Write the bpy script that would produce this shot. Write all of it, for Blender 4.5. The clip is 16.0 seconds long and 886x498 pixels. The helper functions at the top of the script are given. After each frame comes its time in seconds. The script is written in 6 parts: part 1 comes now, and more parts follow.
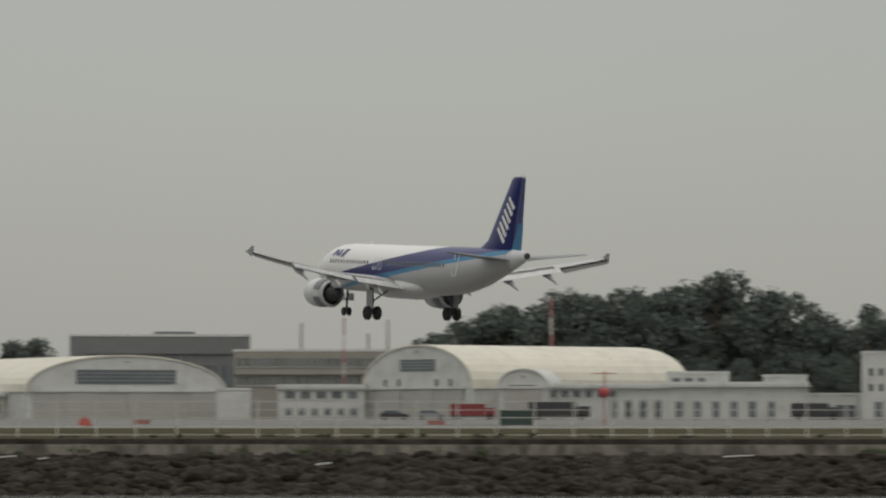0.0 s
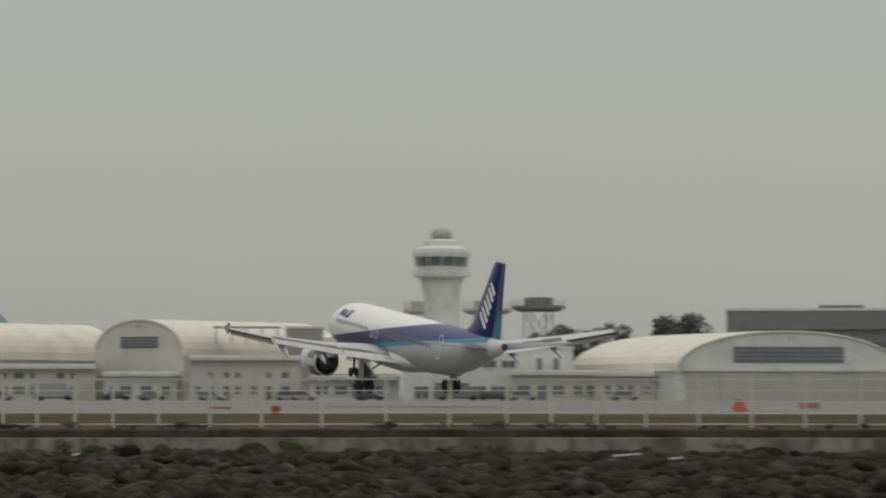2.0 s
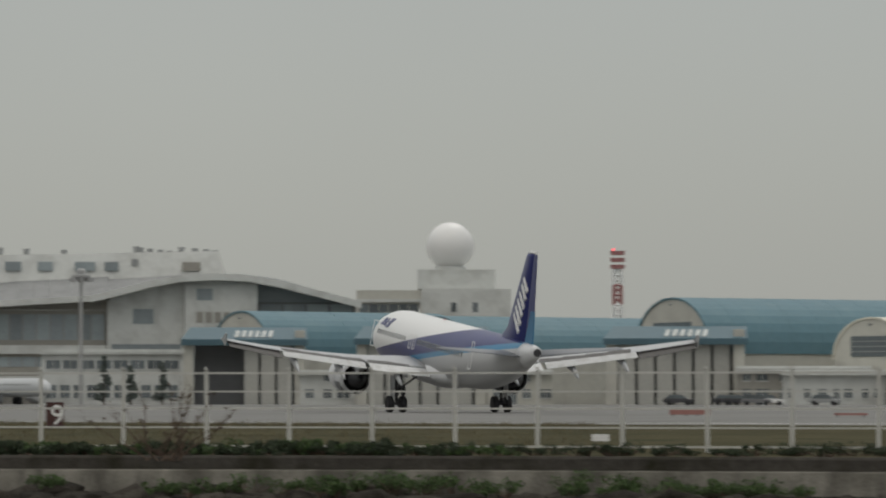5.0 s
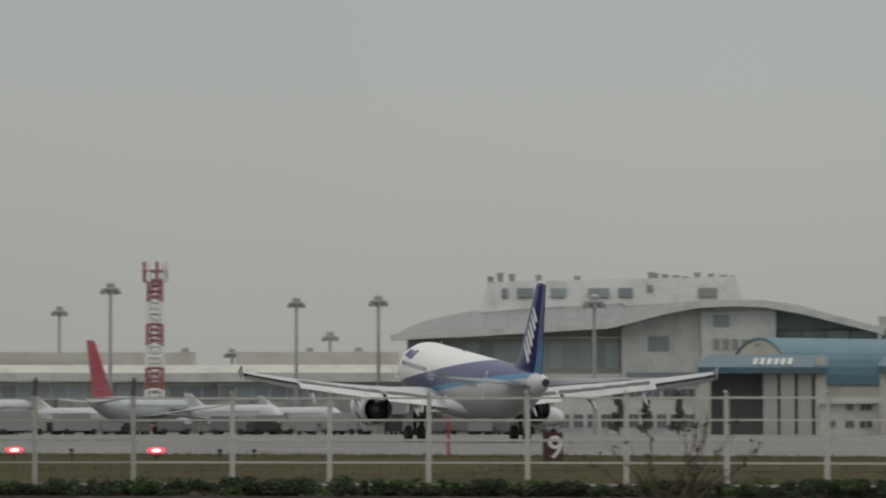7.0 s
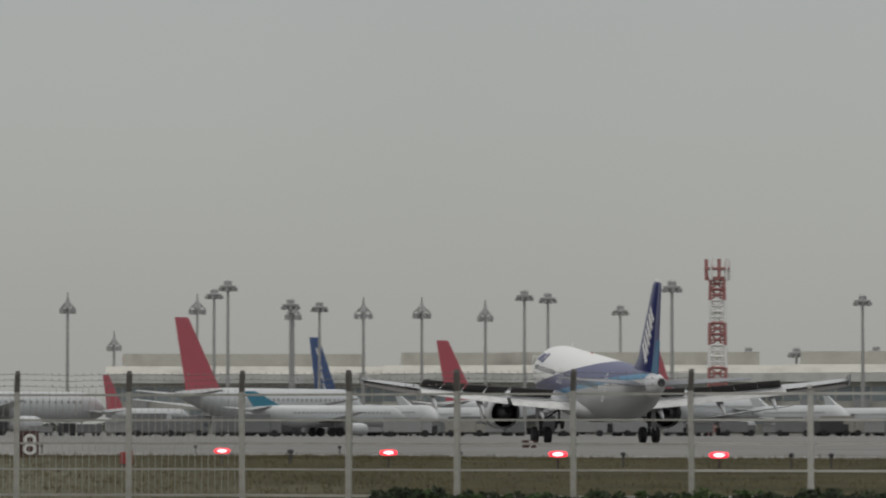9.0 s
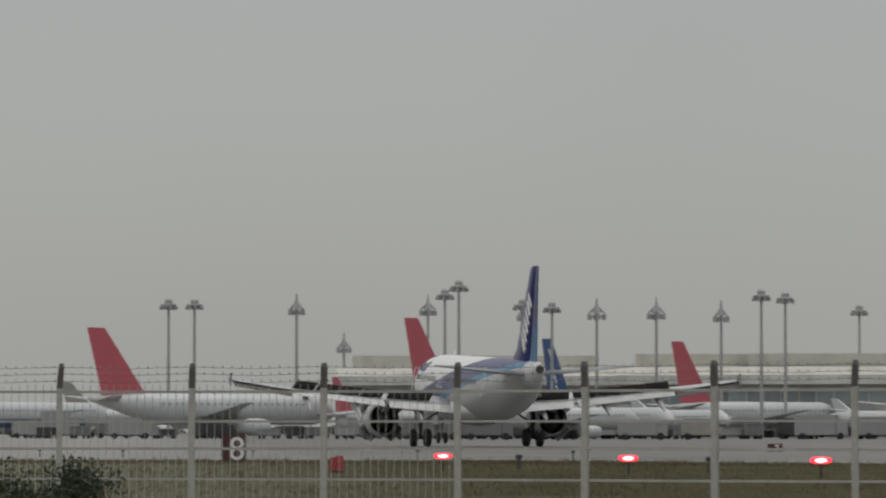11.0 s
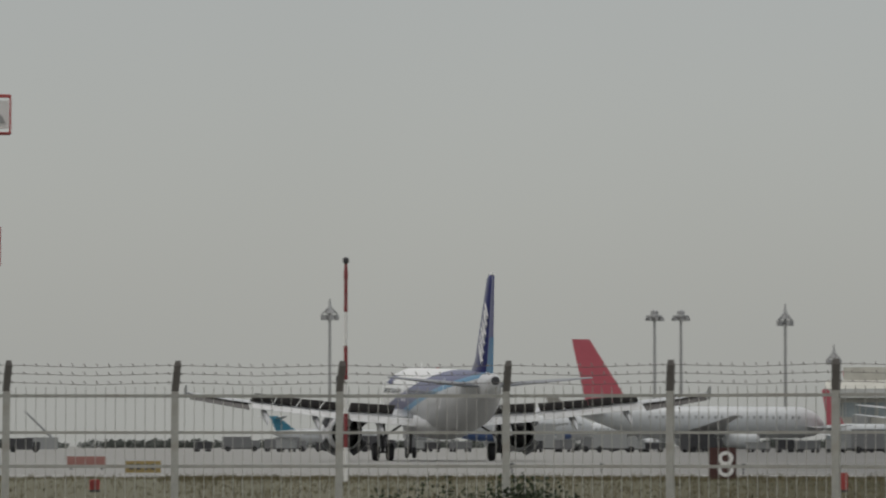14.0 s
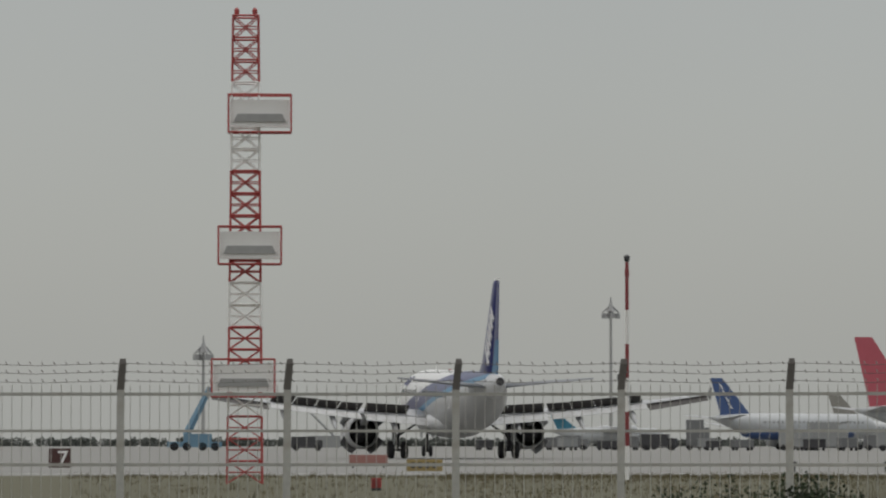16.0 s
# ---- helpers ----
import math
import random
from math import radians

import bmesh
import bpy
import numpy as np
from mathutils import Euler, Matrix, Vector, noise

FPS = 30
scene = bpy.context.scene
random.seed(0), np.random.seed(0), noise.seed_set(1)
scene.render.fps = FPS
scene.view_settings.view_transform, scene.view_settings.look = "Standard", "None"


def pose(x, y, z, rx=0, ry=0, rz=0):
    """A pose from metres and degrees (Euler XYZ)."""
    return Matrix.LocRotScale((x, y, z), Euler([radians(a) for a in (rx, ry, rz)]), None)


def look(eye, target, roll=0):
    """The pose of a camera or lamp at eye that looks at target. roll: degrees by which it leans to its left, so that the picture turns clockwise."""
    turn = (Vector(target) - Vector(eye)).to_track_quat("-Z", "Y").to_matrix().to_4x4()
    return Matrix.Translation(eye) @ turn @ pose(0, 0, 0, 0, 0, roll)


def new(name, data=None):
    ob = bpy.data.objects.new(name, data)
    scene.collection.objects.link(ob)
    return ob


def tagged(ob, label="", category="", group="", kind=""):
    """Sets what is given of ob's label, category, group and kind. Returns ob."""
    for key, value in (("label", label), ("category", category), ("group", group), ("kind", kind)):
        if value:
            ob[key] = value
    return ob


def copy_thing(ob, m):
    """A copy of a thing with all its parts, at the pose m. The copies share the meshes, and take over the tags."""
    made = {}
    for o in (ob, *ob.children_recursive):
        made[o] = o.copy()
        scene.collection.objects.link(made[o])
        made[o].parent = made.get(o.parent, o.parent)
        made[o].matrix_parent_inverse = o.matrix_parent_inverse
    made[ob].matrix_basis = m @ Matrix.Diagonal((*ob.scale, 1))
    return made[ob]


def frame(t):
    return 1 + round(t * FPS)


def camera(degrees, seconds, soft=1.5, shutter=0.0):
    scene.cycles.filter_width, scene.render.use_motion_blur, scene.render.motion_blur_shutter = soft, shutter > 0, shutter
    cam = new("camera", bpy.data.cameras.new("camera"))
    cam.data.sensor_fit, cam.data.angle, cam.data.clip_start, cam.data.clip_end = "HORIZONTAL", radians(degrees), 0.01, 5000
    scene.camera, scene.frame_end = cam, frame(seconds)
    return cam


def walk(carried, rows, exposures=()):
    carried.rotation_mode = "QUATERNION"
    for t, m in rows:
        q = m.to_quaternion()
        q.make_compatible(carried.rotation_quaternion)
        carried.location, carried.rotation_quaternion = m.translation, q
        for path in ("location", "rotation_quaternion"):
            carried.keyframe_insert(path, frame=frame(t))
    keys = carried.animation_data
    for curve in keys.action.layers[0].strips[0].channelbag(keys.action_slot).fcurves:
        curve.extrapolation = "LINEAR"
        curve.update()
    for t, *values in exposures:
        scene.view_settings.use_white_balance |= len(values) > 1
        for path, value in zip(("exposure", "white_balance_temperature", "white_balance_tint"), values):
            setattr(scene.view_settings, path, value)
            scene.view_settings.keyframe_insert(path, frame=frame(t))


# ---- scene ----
cam = camera(12.781, 16.0, soft=2.1, shutter=0.4)
walk(cam, [
    (0.0, pose(0.00, 0.00, 0, 92.372, 0, -24.753)),
    (0.5, pose(5.88, 13.42, 0, 92.393, 0, -22.075)),
    (1.0, pose(10.96, 26.47, 0, 92.193, 0, -19.957)),
    (1.5, pose(15.93, 40.90, 0, 91.956, 0, -17.566)),
    (2.0, pose(20.85, 57.30, 0, 92.107, 0, -15.201)),
    (2.5, pose(24.98, 73.79, 0, 92.207, 0, -12.314)),
    (3.0, pose(28.11, 89.40, 0, 92.093, 0, -9.937)),
    (3.5, pose(30.32, 102.88, 0, 91.867, 0, -8.142)),
    (4.0, pose(31.64, 112.99, 0, 91.854, 0, -6.205)),
    (4.5, pose(32.32, 120.26, 0, 92.015, 0, -4.094)),
    (5.0, pose(32.63, 125.93, 0, 92.157, 0, -1.984)),
    (5.5, pose(32.73, 130.93, 0, 92.293, 0, 0.016)),
    (6.0, pose(32.65, 135.61, 0, 92.417, 0, 1.914)),
    (6.5, pose(32.44, 140.06, 0, 92.519, 0, 3.731)),
    (7.0, pose(32.10, 144.32, 0, 92.587, 0, 5.488)),
    (7.5, pose(31.64, 148.40, 0, 92.622, 0, 7.354)),
    (8.0, pose(31.06, 152.28, 0, 92.647, 0, 9.807)),
    (8.5, pose(30.35, 155.94, 0, 92.623, 0, 12.247)),
    (9.0, pose(29.57, 159.35, 0, 92.605, 0, 13.626)),
    (9.5, pose(28.77, 162.54, 0, 92.600, 0, 14.536)),
    (10.0, pose(27.97, 165.56, 0, 92.606, 0, 15.308)),
    (10.5, pose(27.16, 168.46, 0, 92.622, 0, 16.079)),
    (11.0, pose(26.33, 171.27, 0, 92.646, 0, 16.997)),
    (11.5, pose(25.48, 173.98, 0, 92.677, 0, 18.228)),
    (12.0, pose(24.58, 176.58, 0, 92.712, 0, 19.738)),
    (12.5, pose(23.67, 179.04, 0, 92.751, 0, 20.880)),
    (13.0, pose(22.78, 181.29, 0, 92.803, 0, 21.929)),
    (13.5, pose(22.12, 182.89, 0, 92.858, 0, 23.110)),
    (14.0, pose(21.84, 183.54, 0, 92.842, 0, 24.045)),
    (14.5, pose(21.77, 183.68, 0, 92.844, 0, 25.105)),
    (15.0, pose(21.74, 183.75, 0, 92.830, 0, 26.361)),
    (15.5, pose(21.71, 183.80, 0, 92.808, 0, 27.460)),
    (16.0, pose(21.69, 183.84, 0, 92.819, 0, 28.114)),
], exposures=[(0, -0.05, 6680, 9), (3, -0.04, 6620, 8.5), (7, -0.10, 6520, 9), (9, -0.12, 6500, 10), (16, -0.07, 6470, 10)])

# ---------------------------------------------------------------- light
GROUND = -1.0
SEA = -4.3
world = bpy.data.worlds.new("overcast")
scene.world = world
world.use_nodes = True
wn, wl = world.node_tree.nodes, world.node_tree.links
wn.clear()
w_out = wn.new("ShaderNodeOutputWorld")
w_bg = wn.new("ShaderNodeBackground")
w_sky = wn.new("ShaderNodeTexSky")
w_sky.sky_type, w_sky.sun_disc = "NISHITA", False
w_sky.sun_elevation, w_sky.sun_rotation = radians(55), radians(200)
w_sky.dust_density = 4.0
w_dim = wn.new("ShaderNodeMix")
w_dim.data_type = "RGBA"
w_dim.blend_type = "MIX"
w_co = wn.new("ShaderNodeTexCoord")
w_sep = wn.new("ShaderNodeSeparateXYZ")
w_ramp = wn.new("ShaderNodeValToRGB")
e = w_ramp.color_ramp.elements
e[0].position, e[0].color = 0.0, (0.368, 0.373, 0.352, 1)
e[1].position, e[1].color = 0.9, (0.80, 0.79, 0.75, 1)
m1 = w_ramp.color_ramp.elements.new(0.12)
m1.color = (0.362, 0.361, 0.336, 1)
w_cl = wn.new("ShaderNodeTexNoise")
w_cl.inputs["Scale"].default_value = 5.0
w_cl.inputs["Detail"].default_value = 3.0
w_mr = wn.new("ShaderNodeMapRange")
w_mr.inputs["To Min"].default_value, w_mr.inputs["To Max"].default_value = 0.93, 1.05
w_mul = wn.new("ShaderNodeMix")
w_mul.data_type, w_mul.blend_type = "RGBA", "MULTIPLY"
w_mul.inputs["Factor"].default_value = 1.0
wl.new(w_co.outputs["Generated"], w_sep.inputs[0])
wl.new(w_co.outputs["Generated"], w_cl.inputs["Vector"])
wl.new(w_sep.outputs["Z"], w_ramp.inputs["Fac"])
wl.new(w_cl.outputs["Fac"], w_mr.inputs["Value"])
wl.new(w_ramp.outputs["Color"], w_mul.inputs[6])
wl.new(w_mr.outputs["Result"], w_mul.inputs[7])
w_dim.inputs["Factor"].default_value = 0.03
wl.new(w_mul.outputs[2], w_dim.inputs[6])
wl.new(w_sky.outputs["Color"], w_dim.inputs[7])
wl.new(w_dim.outputs[2], w_bg.inputs["Color"])
w_bg.inputs["Strength"].default_value = 1.0
wl.new(w_bg.outputs[0], w_out.inputs[0])
sun = new("sun", bpy.data.lights.new("sun", "SUN"))
sun.data.energy, sun.data.angle, sun.data.color = 0.6, radians(25), (1.0, 0.97, 0.92)
sun.matrix_world = look((0, 0, 300), (-60, -150, 0))

# ---------------------------------------------------------------- materials
def shade(name, color, rough=0.6, metal=0.0, vary=0.12, scale=0.6, bump=0.0, bscale=8.0, spec=0.5, dirt=None, per=0.0):
    """A surface with two scales of variation, optional stains of another colour and fine relief."""
    m = bpy.data.materials.new(name)
    m.use_nodes = True
    n, l = m.node_tree.nodes, m.node_tree.links
    b = n["Principled BSDF"]
    b.inputs["Roughness"].default_value, b.inputs["Metallic"].default_value = rough, metal
    b.inputs["Specular IOR Level"].default_value = spec
    co = n.new("ShaderNodeTexCoord")
    big, fine = n.new("ShaderNodeTexNoise"), n.new("ShaderNodeTexNoise")
    big.inputs["Scale"].default_value, fine.inputs["Scale"].default_value = scale, scale * 9
    big.inputs["Detail"].default_value = 5
    for t in (big, fine):
        l.new(co.outputs["Object"], t.inputs["Vector"])
    add = n.new("ShaderNodeMath")
    add.operation = "ADD"
    l.new(big.outputs["Fac"], add.inputs[0])
    l.new(fine.outputs["Fac"], add.inputs[1])
    mr = n.new("ShaderNodeMapRange")
    mr.inputs["From Min"].default_value, mr.inputs["From Max"].default_value = 0.6, 1.4
    mr.inputs["To Min"].default_value, mr.inputs["To Max"].default_value = 1 - vary, 1 + vary
    l.new(add.outputs[0], mr.inputs["Value"])
    mix = n.new("ShaderNodeMix")
    mix.data_type, mix.blend_type = "RGBA", "MULTIPLY"
    mix.inputs["Factor"].default_value = 1.0
    mix.inputs[6].default_value = (*color, 1)
    l.new(mr.outputs["Result"], mix.inputs[7])
    last = mix.outputs[2]
    if dirt:
        st = n.new("ShaderNodeTexNoise")
        st.inputs["Scale"].default_value, st.inputs["Detail"].default_value = scale * 2.3, 8
        l.new(co.outputs["Object"], st.inputs["Vector"])
        rp = n.new("ShaderNodeValToRGB")
        rp.color_ramp.elements[0].position, rp.color_ramp.elements[1].position = 0.48, 0.68
        l.new(st.outputs["Fac"], rp.inputs["Fac"])
        mx = n.new("ShaderNodeMix")
        mx.data_type = "RGBA"
        mx.inputs[7].default_value = (*dirt, 1)
        l.new(rp.outputs["Color"], mx.inputs["Factor"])
        l.new(last, mx.inputs[6])
        last = mx.outputs[2]
    if per:
        oi = n.new("ShaderNodeObjectInfo")
        ge = n.new("ShaderNodeNewGeometry")
        sm = n.new("ShaderNodeMath")
        sm.operation = "ADD"
        l.new(oi.outputs["Random"], sm.inputs[0])
        l.new(ge.outputs["Random Per Island"], sm.inputs[1])
        fr = n.new("ShaderNodeMath")
        fr.operation = "FRACT"
        l.new(sm.outputs[0], fr.inputs[0])
        pr = n.new("ShaderNodeMapRange")
        pr.inputs["To Min"].default_value, pr.inputs["To Max"].default_value = 1 - per, 1 + per
        l.new(fr.outputs[0], pr.inputs["Value"])
        px = n.new("ShaderNodeMix")
        px.data_type, px.blend_type = "RGBA", "MULTIPLY"
        px.inputs["Factor"].default_value = 1.0
        l.new(last, px.inputs[6])
        l.new(pr.outputs["Result"], px.inputs[7])
        last = px.outputs[2]
    l.new(last, b.inputs["Base Color"])
    if bump:
        bn, bt = n.new("ShaderNodeBump"), n.new("ShaderNodeTexNoise")
        bt.inputs["Scale"].default_value, bt.inputs["Detail"].default_value = bscale, 6
        l.new(co.outputs["Object"], bt.inputs["Vector"])
        l.new(bt.outputs["Fac"], bn.inputs["Height"])
        bn.inputs["Strength"].default_value = bump
        bn.inputs["Distance"].default_value = 0.1
        l.new(bn.outputs[0], b.inputs["Normal"])
    return m


def glow(name, color, power):
    m = bpy.data.materials.new(name)
    m.use_nodes = True
    b = m.node_tree.nodes["Principled BSDF"]
    b.inputs["Base Color"].default_value = (*color, 1)
    b.inputs["Emission Color"].default_value = (*color, 1)
    b.inputs["Emission Strength"].default_value = power
    return m


CONCRETE = shade("pale_concrete", (0.175, 0.173, 0.165), 0.75, vary=0.22, scale=0.03, dirt=(0.135, 0.132, 0.126), spec=0.2)
GRASS = shade("dry_grass", (0.066, 0.060, 0.033), 0.95, spec=0.05, vary=0.3, scale=0.12, bump=0.6, bscale=3, dirt=(0.040, 0.040, 0.020))
def paled(m, pale):
    """The surface grows paler towards the west end of the field, with ragged patches."""
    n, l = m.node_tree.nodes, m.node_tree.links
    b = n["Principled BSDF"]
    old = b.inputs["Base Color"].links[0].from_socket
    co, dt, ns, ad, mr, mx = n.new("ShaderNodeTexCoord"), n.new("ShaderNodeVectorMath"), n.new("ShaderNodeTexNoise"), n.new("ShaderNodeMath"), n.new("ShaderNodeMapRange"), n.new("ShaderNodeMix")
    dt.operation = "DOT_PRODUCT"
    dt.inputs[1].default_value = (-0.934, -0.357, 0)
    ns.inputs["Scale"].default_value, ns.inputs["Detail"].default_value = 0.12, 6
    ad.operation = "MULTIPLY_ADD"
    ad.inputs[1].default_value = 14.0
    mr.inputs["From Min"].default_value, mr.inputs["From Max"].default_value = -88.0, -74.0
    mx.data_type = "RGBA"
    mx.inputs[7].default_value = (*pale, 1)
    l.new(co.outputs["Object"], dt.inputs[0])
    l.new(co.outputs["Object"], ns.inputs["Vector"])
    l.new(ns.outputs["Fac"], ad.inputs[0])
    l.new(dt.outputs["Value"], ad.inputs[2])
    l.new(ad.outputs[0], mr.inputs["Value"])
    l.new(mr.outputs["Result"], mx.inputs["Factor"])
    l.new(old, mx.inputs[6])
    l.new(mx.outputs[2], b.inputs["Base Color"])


# the grass is drier at that end
paled(GRASS, (0.145, 0.142, 0.105))
# paler pavement, with some haze of the far apron put into the colour
paled(CONCRETE, (0.25, 0.248, 0.235))
WALLC = shade("sea_wall_concrete", (0.19, 0.18, 0.155), 0.9, vary=0.3, scale=0.25, bump=0.4, spec=0.15, dirt=(0.075, 0.07, 0.058))
def streaked(m, dark, scale=(0.9, 0.9, 0.12)):
    """Adds long runs of dirt that drip down a wall."""
    n, l = m.node_tree.nodes, m.node_tree.links
    b = n["Principled BSDF"]
    old = b.inputs["Base Color"].links[0].from_socket
    co, mp, tx, rp, mx = n.new("ShaderNodeTexCoord"), n.new("ShaderNodeMapping"), n.new("ShaderNodeTexNoise"), n.new("ShaderNodeValToRGB"), n.new("ShaderNodeMix")
    mp.inputs["Scale"].default_value = scale
    tx.inputs["Scale"].default_value, tx.inputs["Detail"].default_value = 1.6, 7
    rp.color_ramp.elements[0].position, rp.color_ramp.elements[1].position = 0.46, 0.66
    mx.data_type = "RGBA"
    mx.inputs[7].default_value = (*dark, 1)
    l.new(co.outputs["Object"], mp.inputs["Vector"])
    l.new(mp.outputs[0], tx.inputs["Vector"])
    l.new(tx.outputs["Fac"], rp.inputs["Fac"])
    l.new(rp.outputs["Color"], mx.inputs["Factor"])
    l.new(old, mx.inputs[6])
    l.new(mx.outputs[2], b.inputs["Base Color"])


streaked(WALLC, (0.085, 0.08, 0.068))
CAPC = shade("blackened_concrete_cap", (0.062, 0.057, 0.050), 0.95, vary=0.3, scale=0.4, bump=0.4, spec=0.1, dirt=(0.028, 0.027, 0.018))
ROCK = shade("revetment_stone", (0.030, 0.0265, 0.0215), 0.9, spec=0.08, vary=0.5, scale=1.1, bump=1.0, bscale=7, dirt=(0.056, 0.051, 0.043), per=0.45)
WATER = shade("grey_water", (0.05, 0.055, 0.055), 0.12, vary=0.2, scale=0.1, bump=0.5, bscale=1.6)
# the cool tint of the white and cream walls is haze in the base colour
WHITE = shade("white_wall", (0.57, 0.585, 0.565), 0.7, vary=0.07, scale=0.15, dirt=(0.47, 0.48, 0.46))
CREAM = shade("cream_wall", (0.50, 0.495, 0.445), 0.75, vary=0.08, scale=0.12, dirt=(0.42, 0.41, 0.37))
ROOFW = shade("cream_roof_sheet", (0.64, 0.62, 0.53), 0.55, vary=0.08, scale=0.1, dirt=(0.56, 0.54, 0.47))
TEAL = shade("teal_roof_sheet", (0.085, 0.175, 0.215), 0.6, vary=0.10, scale=0.12, dirt=(0.10, 0.19, 0.225))
DTEAL = shade("dark_teal_trim", (0.06, 0.12, 0.15), 0.5, vary=0.1)
DOORC = shade("hangar_door_sheet", (0.40, 0.40, 0.37), 0.6, vary=0.1, scale=0.3)
# both glazing colours are lightened to suggest haze in front of the buildings
DARKW = shade("dark_glazing", (0.12, 0.14, 0.15), 0.25, vary=0.2, scale=0.4, per=0.3)
TGLASS = shade("blue_grey_terminal_glazing", (0.26, 0.30, 0.315), 0.3, vary=0.15, scale=0.4, per=0.2)
SLATE = shade("slate_facade", (0.165, 0.17, 0.175), 0.7, vary=0.1)
GREYB = shade("grey_concrete_facade", (0.30, 0.29, 0.26), 0.8, vary=0.12, scale=0.2)
MIDG = shade("mid_grey_paint", (0.28, 0.29, 0.29), 0.5, vary=0.08)
GALV = shade("galvanised_steel", (0.43, 0.43, 0.40), 0.5, metal=0.3, vary=0.15, scale=2.0, dirt=(0.36, 0.34, 0.30))
DGALV = shade("weathered_post_head", (0.155, 0.145, 0.135), 0.7, vary=0.15, scale=3)
WHITEP = shade("white_gloss_paint", (0.78, 0.78, 0.77), 0.3, vary=0.03, scale=0.5)
REDP = shade("red_paint", (0.37, 0.058, 0.055), 0.5, vary=0.12, scale=0.6)
# red and blue fin colours are softened to include the haze over the apron
REDFIN = shade("red_fin_paint", (0.49, 0.105, 0.135), 0.35, vary=0.05)
BLUEFIN = shade("blue_fin_paint", (0.06, 0.11, 0.26), 0.35, vary=0.05)
TEALFIN = shade("teal_fin_paint", (0.05, 0.22, 0.32), 0.35, vary=0.05)
# mast red washed out by haze, mixed into the paint colour
HAZERED = shade("faded_red_paint", (0.36, 0.16, 0.155), 0.6, vary=0.1)
# mast and lamp head greys, both raised to imitate haze
MASTG = shade("pale_mast_grey", (0.33, 0.335, 0.33), 0.6, vary=0.1)
HEADG = shade("lamp_head_grey", (0.33, 0.335, 0.335), 0.6, vary=0.1)
PALEG = shade("bright_galvanised_steel", (0.52, 0.52, 0.49), 0.5, vary=0.12, scale=2.0, dirt=(0.5, 0.49, 0.45))
# leaf colour greyed and lifted to carry the distance haze
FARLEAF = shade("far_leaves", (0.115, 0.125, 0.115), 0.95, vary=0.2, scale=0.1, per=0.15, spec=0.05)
# white of the parked jets, greyed as haze dims it
JETW = shade("dull_white_aircraft_paint", (0.47, 0.49, 0.50), 0.4, vary=0.08, scale=0.3)
DULLRED = shade("dull_dark_red_paint", (0.22, 0.035, 0.04), 0.5, vary=0.1)
ORANGE = shade("dull_red_marker_paint", (0.36, 0.07, 0.05), 0.5, vary=0.1)
YELLOW = shade("yellow_sign_face", (0.30, 0.225, 0.085), 0.5, vary=0.05)
BLACK = shade("black_rubber", (0.018, 0.018, 0.02), 0.7, vary=0.2, scale=2)
DARKM = shade("dark_metal", (0.06, 0.06, 0.065), 0.45, metal=0.4, vary=0.2, scale=2)
LEAF = shade("dark_leaves", (0.032, 0.048, 0.022), 0.8, vary=0.35, scale=1.5, per=0.45)
# pine green paled in its base colour, standing in for haze before the wood
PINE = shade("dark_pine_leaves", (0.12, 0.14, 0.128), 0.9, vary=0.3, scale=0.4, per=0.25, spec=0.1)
TWIG = shade("bare_twig", (0.10, 0.07, 0.05), 0.9, vary=0.2, scale=3)
BARK = shade("bark", (0.10, 0.085, 0.07), 0.9, vary=0.2, scale=1)
REDLAMP = glow("red_lamp_glass", (1.0, 0.035, 0.06), 1.6)
LAMPCORE = glow("bright_red_lamp_core", (1.0, 0.66, 0.68), 2.0)

# ---------------------------------------------------------------- mesh helpers
def part(name, bm, material, parent=None, label="", smooth=False):
    me = bpy.data.meshes.new(name)
    bm.to_mesh(me)
    bm.free()
    for mt in (material if isinstance(material, (list, tuple)) else [material]):
        me.materials.append(mt)
    if smooth:
        for f in me.polygons:
            f.use_smooth = True
    ob = new(name, me)
    if parent:
        ob.parent = parent
    if label:
        ob["label"] = label
    return ob


def thing(name, x, y, yaw=0.0, z=GROUND, label="", category="", group="", kind=""):
    ob = new(name)
    ob.matrix_basis = pose(x, y, z, 0, 0, yaw)
    ob.empty_display_size = 0.5
    return tagged(ob, label, category, group, kind)


def box(bm, x0, x1, y0, y1, z0, z1):
    v = [bm.verts.new(p) for p in ((x0, y0, z0), (x1, y0, z0), (x1, y1, z0), (x0, y1, z0), (x0, y0, z1), (x1, y0, z1), (x1, y1, z1), (x0, y1, z1))]
    for f in ((3, 2, 1, 0), (4, 5, 6, 7), (0, 1, 5, 4), (1, 2, 6, 5), (2, 3, 7, 6), (3, 0, 4, 7)):
        bm.faces.new([v[i] for i in f])
    return bm


def bx(*a):
    return box(bmesh.new(), *a)


def loft(bm, rings, closed=True, caps=True):
    rows = [[bm.verts.new(p) for p in r] for r in rings]
    n = len(rows[0])
    for a, b in zip(rows, rows[1:]):
        for i in range(n if closed else n - 1):
            j = (i + 1) % n
            bm.faces.new((a[i], a[j], b[j], b[i]))
    if caps and closed:
        bm.faces.new(rows[0][::-1])
        bm.faces.new(rows[-1])
    return bm


def rod(bm, a, b, r0, r1=None, n=8):
    """A tapered round bar from a to b."""
    a, b = Vector(a), Vector(b)
    r1 = r0 if r1 is None else r1
    q = (b - a).to_track_quat("Z", "Y")
    rings = []
    for c, r in ((a, r0), (b, r1)):
        rings.append([c + q @ Vector((r * math.cos(2 * math.pi * i / n), r * math.sin(2 * math.pi * i / n), 0)) for i in range(n)])
    return loft(bm, rings)


